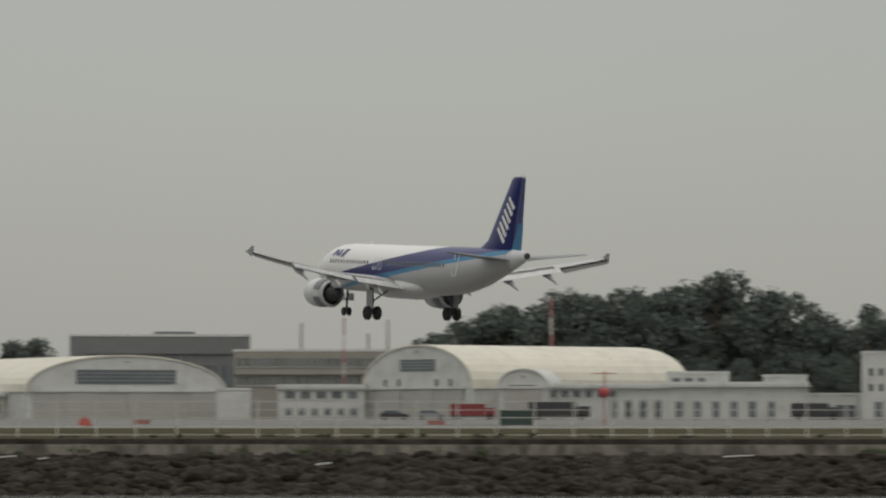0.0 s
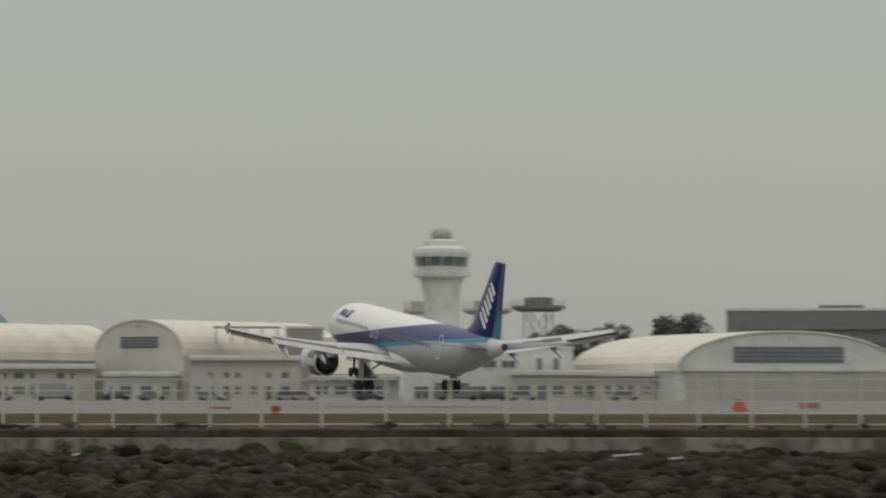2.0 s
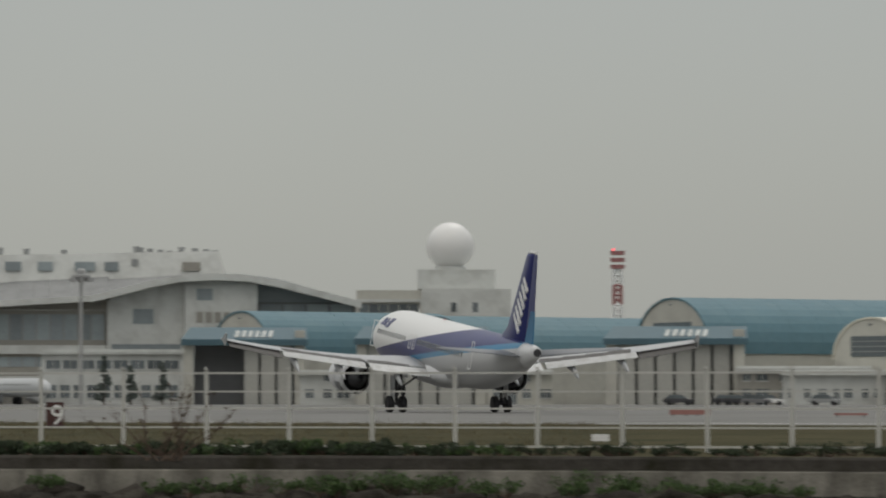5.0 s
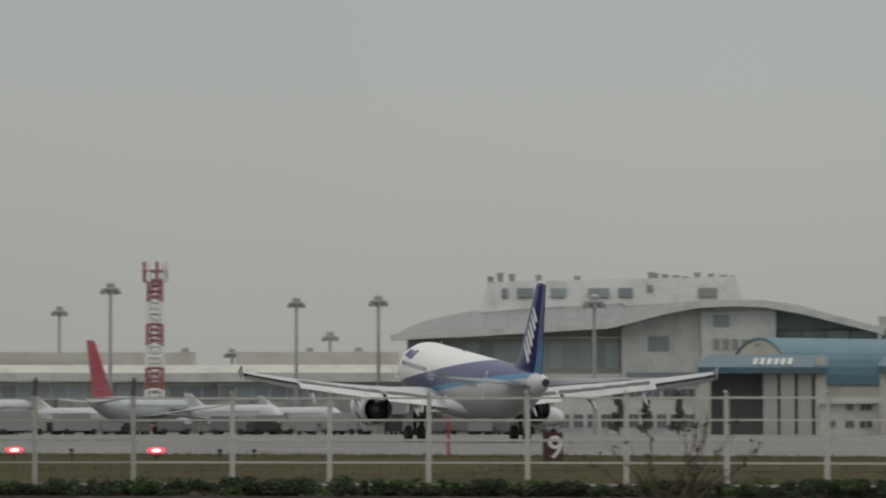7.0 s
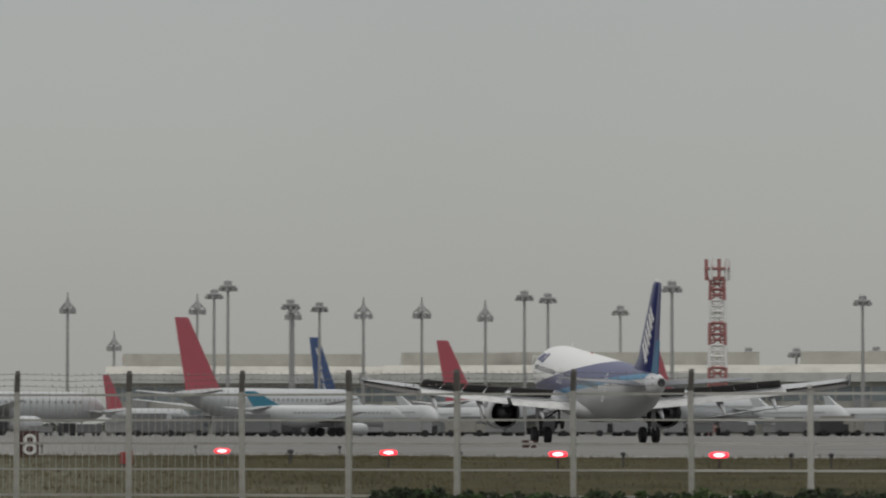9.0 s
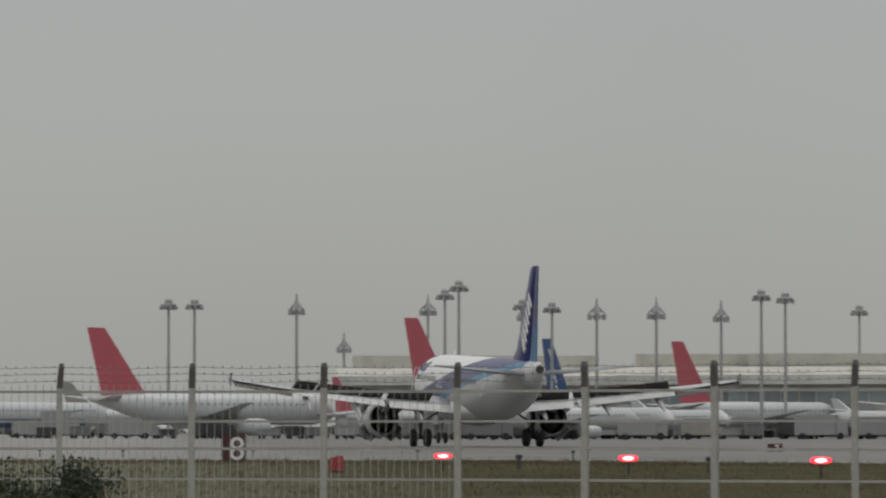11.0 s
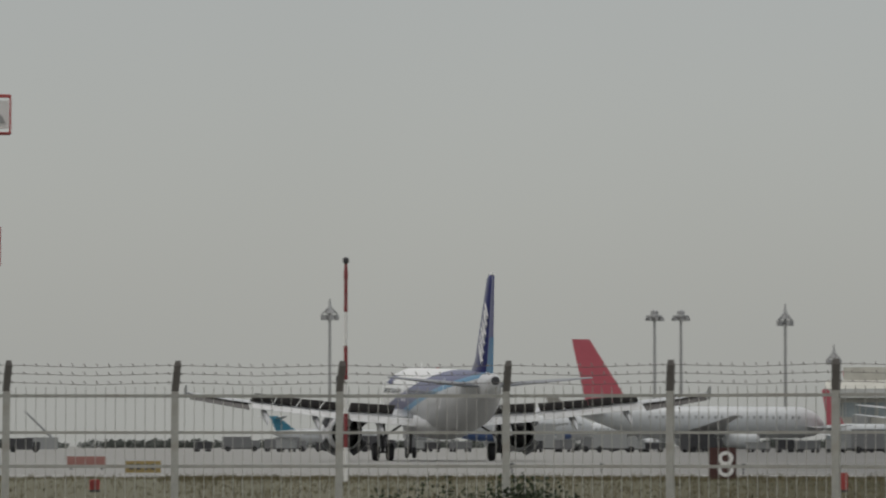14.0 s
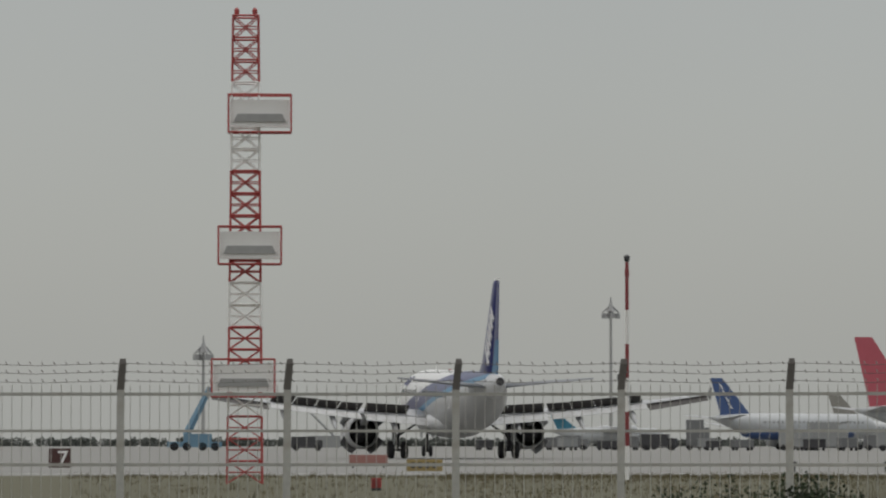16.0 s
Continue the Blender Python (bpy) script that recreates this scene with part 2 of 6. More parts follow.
def rd(a, b, r0, r1=None, n=8):
    return rod(bmesh.new(), a, b, r0, r1, n)


def lathe(bm, prof, n=24, axis="z", c=(0, 0, 0)):
    """Turns (radius, height) pairs about an axis through c."""
    rings = []
    for r, h in prof:
        ring = []
        for i in range(n):
            a = 2 * math.pi * i / n
            u, w = max(r, 0.001) * math.cos(a), max(r, 0.001) * math.sin(a)
            ring.append({"z": (c[0] + u, c[1] + w, c[2] + h), "x": (c[0] + h, c[1] + u, c[2] + w), "y": (c[0] + w, c[1] + h, c[2] + u)}[axis])
        rings.append(ring)
    return loft(bm, rings)


def extrude_xz(bm, poly, y0, y1):
    return loft(bm, [[(x, y0, z) for x, z in poly], [(x, y1, z) for x, z in poly]])


def fix(ob):
    b = bmesh.new()
    b.from_mesh(ob.data)
    bmesh.ops.recalc_face_normals(b, faces=b.faces)
    b.to_mesh(ob.data)
    b.free()
    return ob


# ---------------------------------------------------------------- shore, ground and water
# Stations of the curving shore: origin of the sight line, its bearing and how far out the fence stands.
SHORE = [
    (0.0, 0.0, 65.2, 229.9),
    (11.0, 26.5, 70.0, 203.9),
    (20.8, 57.3, 74.6, 172.2),
    (28.1, 89.4, 79.8, 138.6),
    (31.6, 113.0, 83.6, 115.8),
    (32.6, 125.9, 87.9, 104.5),
    (32.7, 135.6, 91.8, 96.1),
    (32.1, 144.3, 95.4, 88.5),
    (31.1, 152.3, 99.7, 81.5),
    (29.6, 159.3, 103.4, 75.2),
    (28.0, 165.6, 105.1, 69.6),
    (26.3, 171.3, 106.8, 64.5),
    (24.6, 176.6, 109.5, 59.6),
    (22.8, 181.3, 111.8, 55.2),
    (21.8, 183.5, 114.0, 53.1),
    (21.7, 183.7, 116.3, 52.9),
    (21.7, 183.8, 118.1, 52.8),
]


def stations():
    x, y, a, f = SHORE[0]
    out = [(x, y, a - d, f * (1 + d * d / 9000)) for d in (85, 65, 45, 30, 20, 13, 8, 4)]
    for (x0, y0, a0, f0), (x1, y1, a1, f1) in zip(SHORE, SHORE[1:]):
        for k in (0, 0.5):
            out.append(tuple(p + (q - p) * k for p, q in zip((x0, y0, a0, f0), (x1, y1, a1, f1))))
    x, y, a, f = SHORE[-1]
    out.append(SHORE[-1])
    out += [(x, y, a + d, f * (1 + d * d / 9000)) for d in (3, 6, 9, 13, 20, 30, 45, 65, 85)]
    return out


ST = stations()
N_RIGHT = 8


def shore_point(i, out):
    x, y, a, f = ST[i]
    return Vector((x + (f + out) * math.cos(radians(a)), y + (f + out) * math.sin(radians(a)), 0))


def band(name, offsets, heights, material, label, category):
    """A strip of ground that follows the shore, at the given distances behind the fence."""
    bm = bmesh.new()
    rows = []
    for i in range(len(ST)):
        rows.append([bm.verts.new(shore_point(i, (o(i) if callable(o) else o)) + Vector((0, 0, h))) for o, h in zip(offsets, heights)])
    for a, b in zip(rows, rows[1:]):
        for k in range(len(offsets) - 1):
            bm.faces.new((a[k], a[k + 1], b[k + 1], b[k]))
    ob = part(name, bm, material)
    fix(ob)
    return tagged(ob, label, category, kind="structure")


def verge(i):
    k = min(max((i - N_RIGHT) / 32.0, 0), 1)
    return 35 + 42 * min(1, k * 1.5)


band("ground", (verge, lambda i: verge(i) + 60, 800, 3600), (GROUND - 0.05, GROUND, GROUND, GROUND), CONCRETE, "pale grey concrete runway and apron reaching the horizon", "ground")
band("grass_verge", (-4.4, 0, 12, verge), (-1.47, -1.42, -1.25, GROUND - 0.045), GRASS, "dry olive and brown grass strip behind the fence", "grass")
band("sea_wall_cap", (-4.4, -4.95, -5.0, -5.02), (-1.46, -1.46, -1.52, -1.80), CAPC, "dark upper band of the sea wall", "wall")
band("sea_wall", (-5.02, -5.22, -5.42), (-1.805, -1.84, -2.42), WALLC, "stained pale concrete sea wall above the rocks", "wall")
band("rock_bed", (-5.2, -9, -16, -27), (-2.38, -2.85, -3.6, -4.9), ROCK, "dark rubble bed under the revetment stones", "embankment")
band("runway_edge_line", (lambda i: verge(i) + 7, lambda i: verge(i) + 7.9), (GROUND - 0.035, GROUND - 0.034), shade("worn_white_line", (0.62, 0.62, 0.58), 0.7, vary=0.15, scale=0.5), "worn white painted runway edge line", "marking")
bm = bmesh.new()
bmesh.ops.create_grid(bm, x_segments=1, y_segments=1, size=4000)
water = tagged(part("water", bm, WATER), "dark rippled grey sea water below the rocks", "water", kind="structure")
water.location = (0, 0, SEA)


# ---------------------------------------------------------------- fence along the shore
def along(u):
    """A place on the fence line: u runs along the shore's stations."""
    k = u * 2 + N_RIGHT
    i = int(min(max(math.floor(k), 0), len(ST) - 2))
    return shore_point(i, 0).lerp(shore_point(i + 1, 0), k - i)


marks = []
for (u0, u1, n) in ((0.580, 1.839, 9), (1.839, 3.615, 10), (3.615, 14.646, 22)):
    marks += [along(u0 + (u1 - u0) * k / n) for k in range(n)] if n < 20 else []
# along the long stretch the posts keep an even pitch
LONG = 22
dense = [along(3.615 + (14.646 - 3.615) * k / 2000) for k in range(2001)]
run = [0.0]
for a, b in zip(dense, dense[1:]):
    run.append(run[-1] + (b - a).length)
for k in range(LONG + 1):
    want = run[-1] * k / LONG
    j = min(range(len(run)), key=lambda q: abs(run[q] - want))
    marks.append(dense[j])
u, first = 0.580, []
p_now = along(u)
while len(first) < 19:
    q = u
    while (along(q) - p_now).length < 2.2:
        q -= 0.01
    u, p_now = q, along(q)
    first.append(p_now)
u, last = 14.646, []
p_now = along(u)
while len(last) < 9:
    q = u
    while (along(q) - p_now).length < 2.2:
        q += 0.01
    u, p_now = q, along(q)
    last.append(p_now)
posts = first[::-1] + marks + last
TALL_FROM = len(first) + 19 + 14
PICKET_FROM = len(first) + 19 + 18
NEAR_FROM = len(posts) - 19


def post_mesh(tall):
    bm = bmesh.new()
    top = 0.72
    loft(bm, [[(x, y, z) for x, y in ((-w, -w), (w, -w), (w, w), (-w, w))] for z, w in ((-1.5, 0.05), (top, 0.05))])
    return bm


m_post = part("post", post_mesh(False), GALV)
bm = bmesh.new()
loft(bm, [[(x + dx, y + dy, z) for x, y in ((-w, -w), (w, -w), (w, w), (-w, w))] for z, w, dx, dy in ((0.72, 0.05, 0, 0), (1.06, 0.048, 0.035, -0.12), (1.13, 0.035, 0.04, -0.13))])
m_head = part("post_head", bm, DGALV)
bm = bmesh.new()
rod(bm, (0, 0, 0.70), (0, -0.05, 0.78), 0.035, n=6)
rod(bm, (0, -0.05, 0.78), (0, -0.14, 0.79), 0.035, 0.045, n=6)
m_cap = part("post_cap", bm, PALEG)
m_rail = part("rail", bx(0, 1, -0.022, 0.022, -0.022, 0.022), GALV)
m_picket = part("picket", bx(-0.0045, 0.0045, -0.0045, 0.0045, -1.28, 0.78), GALV)
bm = bmesh.new()
for k in range(14):
    rod(bm, (k / 14 + 0.03, 0.02, -0.02), (k / 14 + 0.04, -0.02, 0.02), 0.0035, n=4)
rod(bm, (0, 0, 0), (0.5, 0, -0.035), 0.004, n=4)
rod(bm, (0.5, 0, -0.035), (1, 0, 0), 0.004, n=4)
m_wire = part("barbed_wire", bm, DGALV)
m_post2 = part("post", post_mesh(False), PALEG)
m_rail2 = part("rail", bx(0, 1, -0.026, 0.026, -0.026, 0.026), PALEG)
protos = [m_post2, m_rail2, m_post, m_head, m_cap, m_rail, m_picket, m_wire]


def piece(proto, parent, m, label=""):
    ob = new(proto.name.split(".")[0], proto.data)
    ob.parent = parent
    ob.matrix_basis = m
    if label:
        ob["label"] = label
    return ob


for k, a in enumerate(posts[:-1]):
    b = posts[k + 1]
    d = b - a
    yaw = math.degrees(math.atan2(d.y, d.x))
    tall = k >= TALL_FROM
    f = thing("fence_panel", a.x, a.y, yaw - 180, 0.0, "galvanised airport fence panel with leaning barbed wire head on grass" if tall else "low galvanised rail fence panel standing behind the sea wall", "fence", "perimeter fence")
    piece(m_post if tall else m_post2, f, pose(0, 0, 0, 0, random.uniform(-0.6, 0.6), 0))
    piece(m_head if tall else m_cap, f, pose(0, 0, 0))
    L = d.length
    for z, w in ((0.66, 1.0), (0.17, 0.85), (-0.28, 1.0), (-0.78, 0.85), (-1.28, 1.0)):
        piece(m_rail if tall else m_rail2, f, pose(0, 0.03, z, 0, 0, 180) @ Matrix.Diagonal((L, w, w, 1)))
    if tall:
        for z, o in ((0.84, -0.05), (0.96, -0.09), (1.07, -0.12)):
            piece(m_wire, f, pose(0, o, z, 0, 0, 180) @ Matrix.Diagonal((L, 1, 1, 1)))
    if k >= PICKET_FROM:
        n = 17
        if k >= NEAR_FROM:
            for j in range(1, n):
                piece(m_picket, f, pose(-L * j / n, -0.01, 0))
        else:
            bm = bmesh.new()
            for j in range(1, n):
                box(bm, -L * j / n - 0.0045, -L * j / n + 0.0045, -0.015, -0.005, -1.28, 0.76)
            tagged(part("picket_infill", bm, GALV, f), kind="stuff")
for o in protos:
    bpy.data.objects.remove(o)

# ---------------------------------------------------------------- revetment stones
def stone_mesh(seed):
    rnd = random.Random(seed)
    bm = bmesh.new()
    bmesh.ops.create_icosphere(bm, subdivisions=2, radius=0.5)
    for v in bm.verts:
        v.co *= rnd.uniform(0.95, 1.04) * (0.88 + 0.42 * noise.noise(v.co * 2.4 + Vector((seed * 7, 0, 0))) + 0.16 * noise.noise(v.co * 6 + Vector((0, seed * 5, 0))))
        v.co.z *= 0.72
    me = bpy.data.meshes.new("stone")
    bm.to_mesh(me)
    bm.free()
    me.materials.append(ROCK)
    for f in me.polygons:
        f.use_smooth = True
    return me


STONES = [stone_mesh(i) for i in range(9)]
rev = thing("revetment", 0, 0, 0, 0.0, "revetment of dark rough boulders at the water's edge", "rock revetment")
rnd = random.Random(5)
V, F = [], []
n_single = 0
line = []
for k in range(2400):
    line.append(along(-4.0 + k * 11.5 / 2400))
step = 0.0
for k in range(1, len(line)):
    step += (line[k] - line[k - 1]).length
    if step < 0.66:
        continue
    step = 0.0
    a = line[k]
    i_near = min(max((-4.0 + k * 11.5 / 2400), 0), 16)
    c = Vector((np.interp(i_near, range(17), [q[0] for q in SHORE]), np.interp(i_near, range(17), [q[1] for q in SHORE]), 0))
    away = (c - a).normalized()
    o = 6.0 + rnd.uniform(0, 0.6)
    while o < 25:
        z = np.interp(o, (5.2, 9, 16, 27), (-2.52, -2.9, -3.6, -4.9))
        size = rnd.choice((0.4, 0.5, 0.65, 0.8, 1.0, 1.25, 1.5)) * rnd.uniform(0.8, 1.15)
        p = a + away * o + Vector((rnd.uniform(-0.3, 0.3), rnd.uniform(-0.3, 0.3), z))
        m = Matrix.LocRotScale(p, Euler((rnd.uniform(-0.4, 0.4), rnd.uniform(-0.4, 0.4), rnd.uniform(0, 6.3))), Vector((size * rnd.uniform(0.9, 1.4), size, size * rnd.uniform(0.6, 0.95))))
        me = STONES[rnd.randrange(9)]
        if o < 9 and 2.0 < i_near < 6.5 and n_single < 290:
            ob = new("stone", me)
            ob.parent = rev
            ob.matrix_basis = m
            n_single += 1
        else:
            base = len(V)
            V += [m @ v.co for v in me.vertices]
            F += [[base + q for q in f.vertices] for f in me.polygons]
        o += size * rnd.uniform(0.6, 0.9)
me = bpy.data.meshes.new("stones")
me.from_pydata(V, [], F)
for f in me.polygons:
    f.use_smooth = True
me.materials.append(ROCK)
ob = tagged(new("stone_fill", me), kind="stuff")
ob.parent = rev

# ---------------------------------------------------------------- the airliner
def livery():
    m = shade("airliner_livery", (0.8, 0.8, 0.8), 0.28, vary=0.03, scale=0.4)
    n, l = m.node_tree.nodes, m.node_tree.links
    b = n["Principled BSDF"]
    co = n.new("ShaderNodeTexCoord")
    sp = n.new("ShaderNodeSeparateXYZ")
    l.new(co.outputs["Object"], sp.inputs[0])

    def above(z0, slope):
        """1 above the sloping line z = z0 + slope * x."""
        mul, sub, gt = n.new("ShaderNodeMath"), n.new("ShaderNodeMath"), n.new("ShaderNodeMath")
        mul.operation, sub.operation, gt.operation = "MULTIPLY", "SUBTRACT", "GREATER_THAN"
        mul.inputs[1].default_value, gt.inputs[1].default_value = slope, z0
        l.new(sp.outputs["X"], mul.inputs[0])
        l.new(sp.outputs["Z"], sub.inputs[0])
        l.new(mul.outputs[0], sub.inputs[1])
        l.new(sub.outputs[0], gt.inputs[0])
        return gt.outputs[0]

    col = None
    # light grey belly paint, darkened further for the shade underneath
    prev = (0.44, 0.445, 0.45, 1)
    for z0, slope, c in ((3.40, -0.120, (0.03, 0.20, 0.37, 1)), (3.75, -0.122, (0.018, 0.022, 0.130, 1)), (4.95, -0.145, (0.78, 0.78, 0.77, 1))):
        mx = n.new("ShaderNodeMix")
        mx.data_type = "RGBA"
        l.new(above(z0, slope), mx.inputs["Factor"])
        if col is None:
            mx.inputs[6].default_value = prev
        else:
            l.new(col, mx.inputs[6])
        mx.inputs[7].default_value = c
        col = mx.outputs[2]
    l.new(col, b.inputs["Base Color"])
    return m


LIVERY = livery()
FINBLUE = shade("deep_blue_fin_paint", (0.016, 0.022, 0.130), 0.3, vary=0.05)
LIGHTBLUE = shade("bright_blue_paint", (0.028, 0.15, 0.29), 0.3, vary=0.05)
WINGG = shade("wing_grey_paint", (0.42, 0.43, 0.44), 0.4, vary=0.08, scale=0.8)
FLAPW = shade("flap_white_paint", (0.47, 0.48, 0.48), 0.4, vary=0.08, scale=0.8, dirt=(0.38, 0.38, 0.375))
TAILG = shade("tailplane_grey_paint", (0.19, 0.20, 0.215), 0.4, vary=0.1, scale=0.8)
WDARK = shade("spoiler_dark_underside", (0.07, 0.065, 0.062), 0.6, vary=0.2, scale=1.5)
NACW = shade("nacelle_paint", (0.62, 0.63, 0.64), 0.3, vary=0.05)
LIP = shade("bare_metal_lip", (0.6, 0.6, 0.6), 0.25, metal=0.9, vary=0.06)

air = thing("airliner", 0, 0, 0, 0.0, "white twin-engined airliner with blue stripes and a dark blue fin", "airplane")


def oval(x, zc, ry, rz, n=32):
    return [(x, ry * math.sin(2 * math.pi * i / n), zc + rz * math.cos(2 * math.pi * i / n)) for i in range(n)]


FUS = ((17.71, 3.38, 0.06, 0.06), (17.45, 3.42, 0.42, 0.42), (17.0, 3.48, 0.75, 0.74), (16.2, 3.58, 1.12, 1.13), (15.2, 3.70, 1.45, 1.50), (14.0, 3.80, 1.72, 1.80), (12.6, 3.87, 1.90, 1.99), (11.0, 3.9, 1.975, 2.07),
       (5, 3.9, 1.975, 2.07), (0, 3.9, 1.975, 2.07), (-6.0, 3.9, 1.975, 2.07), (-8.5, 3.98, 1.95, 1.99), (-10.5, 4.12, 1.85, 1.85), (-12.5, 4.33, 1.65, 1.63), (-14.5, 4.60, 1.34, 1.34), (-16.5, 4.90, 0.97, 1.02), (-18.2, 5.15, 0.64, 0.72), (-19.4, 5.32, 0.40, 0.46), (-19.86, 5.38, 0.30, 0.33))
bm = bmesh.new()
loft(bm, [oval(*q) for q in FUS])
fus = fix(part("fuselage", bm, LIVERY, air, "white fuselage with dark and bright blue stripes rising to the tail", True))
bm = bmesh.new()
loft(bm, [oval(x, z, ry, rz, 24) for x, z, ry, rz in ((-17.75, 5.08, 0.735, 0.825), (-18.2, 5.15, 0.66, 0.74), (-19.4, 5.32, 0.42, 0.48), (-19.88, 5.38, 0.32, 0.35))])
fix(part("tail_cone", bm, NACW, fus, "pale grey tail cone", True))
bm = bmesh.new()
lathe(bm, ((0.26, 0), (0.24, 0.3), (0.05, 0.32)), 16, "x", (-20.0, 0, 5.39))
part("exhaust", bm, DARKM, fus, "dark tail exhaust")
# belly fairing between the wings
bm = bmesh.new()
loft(bm, [oval(x, z, ry, rz, 24) for x, z, ry, rz in ((7.5, 2.5, 0.3, 0.2), (6.0, 2.45, 1.5, 0.75), (3.5, 2.4, 2.1, 1.0), (-1.0, 2.4, 2.15, 1.02), (-4.0, 2.5, 1.6, 0.75), (-6.0, 2.6, 0.3, 0.2))])
fix(part("belly_fairing", bm, NACW, air, "pale grey belly fairing", True))
# cabin windows, doors and marks on both sides
wm = bmesh.new()
loft(wm, [[(x * 0.115, 0.012, z * 0.17) for x, z in ((-1, -.6), (-.6, -1), (.6, -1), (1, -.6), (1, .6), (.6, 1), (-.6, 1), (-1, .6))], [(x * 0.115, 0.0, z * 0.17) for x, z in ((-1, -.6), (-.6, -1), (.6, -1), (1, -.6), (1, .6), (.6, 1), (-.6, 1), (-1, .6))]])
CABGLASS = shade("cabin_window_glass", (0.03, 0.034, 0.04), 0.25, vary=0.1)
w_proto = part("window", wm, CABGLASS)
wm = bmesh.new()
loft(wm, [[(x * 0.155, yy, z * 0.215) for x, z in ((-1, -.6), (-.6, -1), (.6, -1), (1, -.6), (1, .6), (.6, 1), (-.6, 1), (-1, .6))] for yy in (0.006, -0.01)])
f_proto = part("window_frame", wm, MIDG)


def frame_mesh(w, h, t):
    b = bmesh.new()
    for a in ((-w, -w + t, -h, h), (w - t, w, -h, h), (-w + t, w - t, h - t, h), (-w + t, w - t, -h, -h + t)):
        box(b, a[0], a[1], -0.008, 0.012, a[2], a[3])
    return b


d_proto = part("door", frame_mesh(0.45, 0.95, 0.06), WHITEP)
e_proto = part("emergency_exit", frame_mesh(0.27, 0.52, 0.045), WHITEP)


def skin(x, z, side):
    r = np.interp(-x, [-q[0] for q in FUS], [q[2] for q in FUS])
    rz = np.interp(-x, [-q[0] for q in FUS], [q[3] for q in FUS])
    zc = np.interp(-x, [-q[0] for q in FUS], [q[1] for q in FUS])
    s = max(-0.98, min(0.98, (z - zc) / rz))
    taper = math.degrees(math.atan2(np.interp(-(x - 0.5), [-q[0] for q in FUS], [q[2] for q in FUS]) - r, 0.5))
    return pose(x, side * r * math.sqrt(1 - s * s), z, 0, 0, 0 if side > 0 else 180) @ pose(0, 0, 0, 0, 0, taper) @ pose(0, 0, 0, math.degrees(math.asin(s)), 0, 0)


for side in (1, -1):
    x = 12.2
    while x > -9.6:
        if not 1.6 < x < 4.4:
            piece(w_proto, fus, skin(x, 4.42, side))
            if x < 1.6:
                piece(f_proto, fus, skin(x, 4.42, side))
        x -= 0.56
    for dx in (13.6, -11.0):
        piece(d_proto, fus, skin(dx, 4.15 if dx > 0 else 4.5, side), "outlined cabin door")
    for dx in (3.45, 2.45):
        piece(e_proto, fus, skin(dx, 4.35, side), "outlined overwing exit")
    # plain marks for the lettering near the nose
    for j, (mx, mw, lean) in enumerate(((11.9, 0.16, 0.25), (11.35, 0.14, -0.2), (10.85, 0.16, 0.25), (10.0, 0.30, 0.55))):
        bm = bmesh.new()
        h = 0.32 if j < 3 else 0.40
        sg = -side
        loft(bm, [[(sg * (-mw - lean * 0.5 * 1), yy, -h), (sg * (mw - lean * 0.5), yy, -h), (sg * (mw + lean * 0.5), yy, h), (sg * (-mw + lean * 0.5), yy, h)] for yy in (-0.02, 0.02)])
        ob = fix(part("mark", bm, FINBLUE, fus))
        ob.matrix_basis = skin(mx, 5.15, side)
for o in (w_proto, f_proto, d_proto, e_proto):
    bpy.data.objects.remove(o)
part("beacon", lathe(bmesh.new(), ((0.07, 0), (0.06, 0.08), (0.02, 0.1)), 10, "z", (1.5, 0, 5.96)), REDP, fus, "small red beacon")
bm = bmesh.new()
loft(bm, [[(8.0, -0.02, 5.9), (8.3, -0.02, 5.9), (8.1, -0.02, 6.3)], [(8.0, 0.02, 5.9), (8.3, 0.02, 5.9), (8.1, 0.02, 6.3)]])
part("antenna", bm, WHITEP, fus)


# wings
def foil(xl, chord, y, z, thick, n=9, twist=0.0):
    """An aerofoil section with leading edge at xl."""
    pts = []
    for k in range(n + 1):
        c = k / n
        t = thick * chord * (1.48 * math.sqrt(c) - 0.63 * c - 1.76 * c * c + 1.42 * c ** 3 - 0.51 * c ** 4)
        pts.append((c, t))
    up = [(xl - c * chord, y, z + t + 0.02 * chord * math.sin(math.pi * c) - twist * c) for c, t in pts]
    lo = [(xl - c * chord, y, z - 0.75 * t + 0.02 * chord * math.sin(math.pi * c) - twist * c) for c, t in pts[1:-1]]
    return up + lo[::-1]


def wing_at(y):
    """Leading edge, trailing edge and height of the wing at y metres from the centre."""
    le = float(np.interp(y, (1.2, 16.9), (6.0, -2.2)))
    te = float(np.interp(y, (1.2, 6.4, 16.9), (-1.0, -1.25, -3.75)))
    z = 2.75 + 0.089 * (y - 1.9) + 0.0047 * max(0, y - 5) ** 2
    return le, te, z


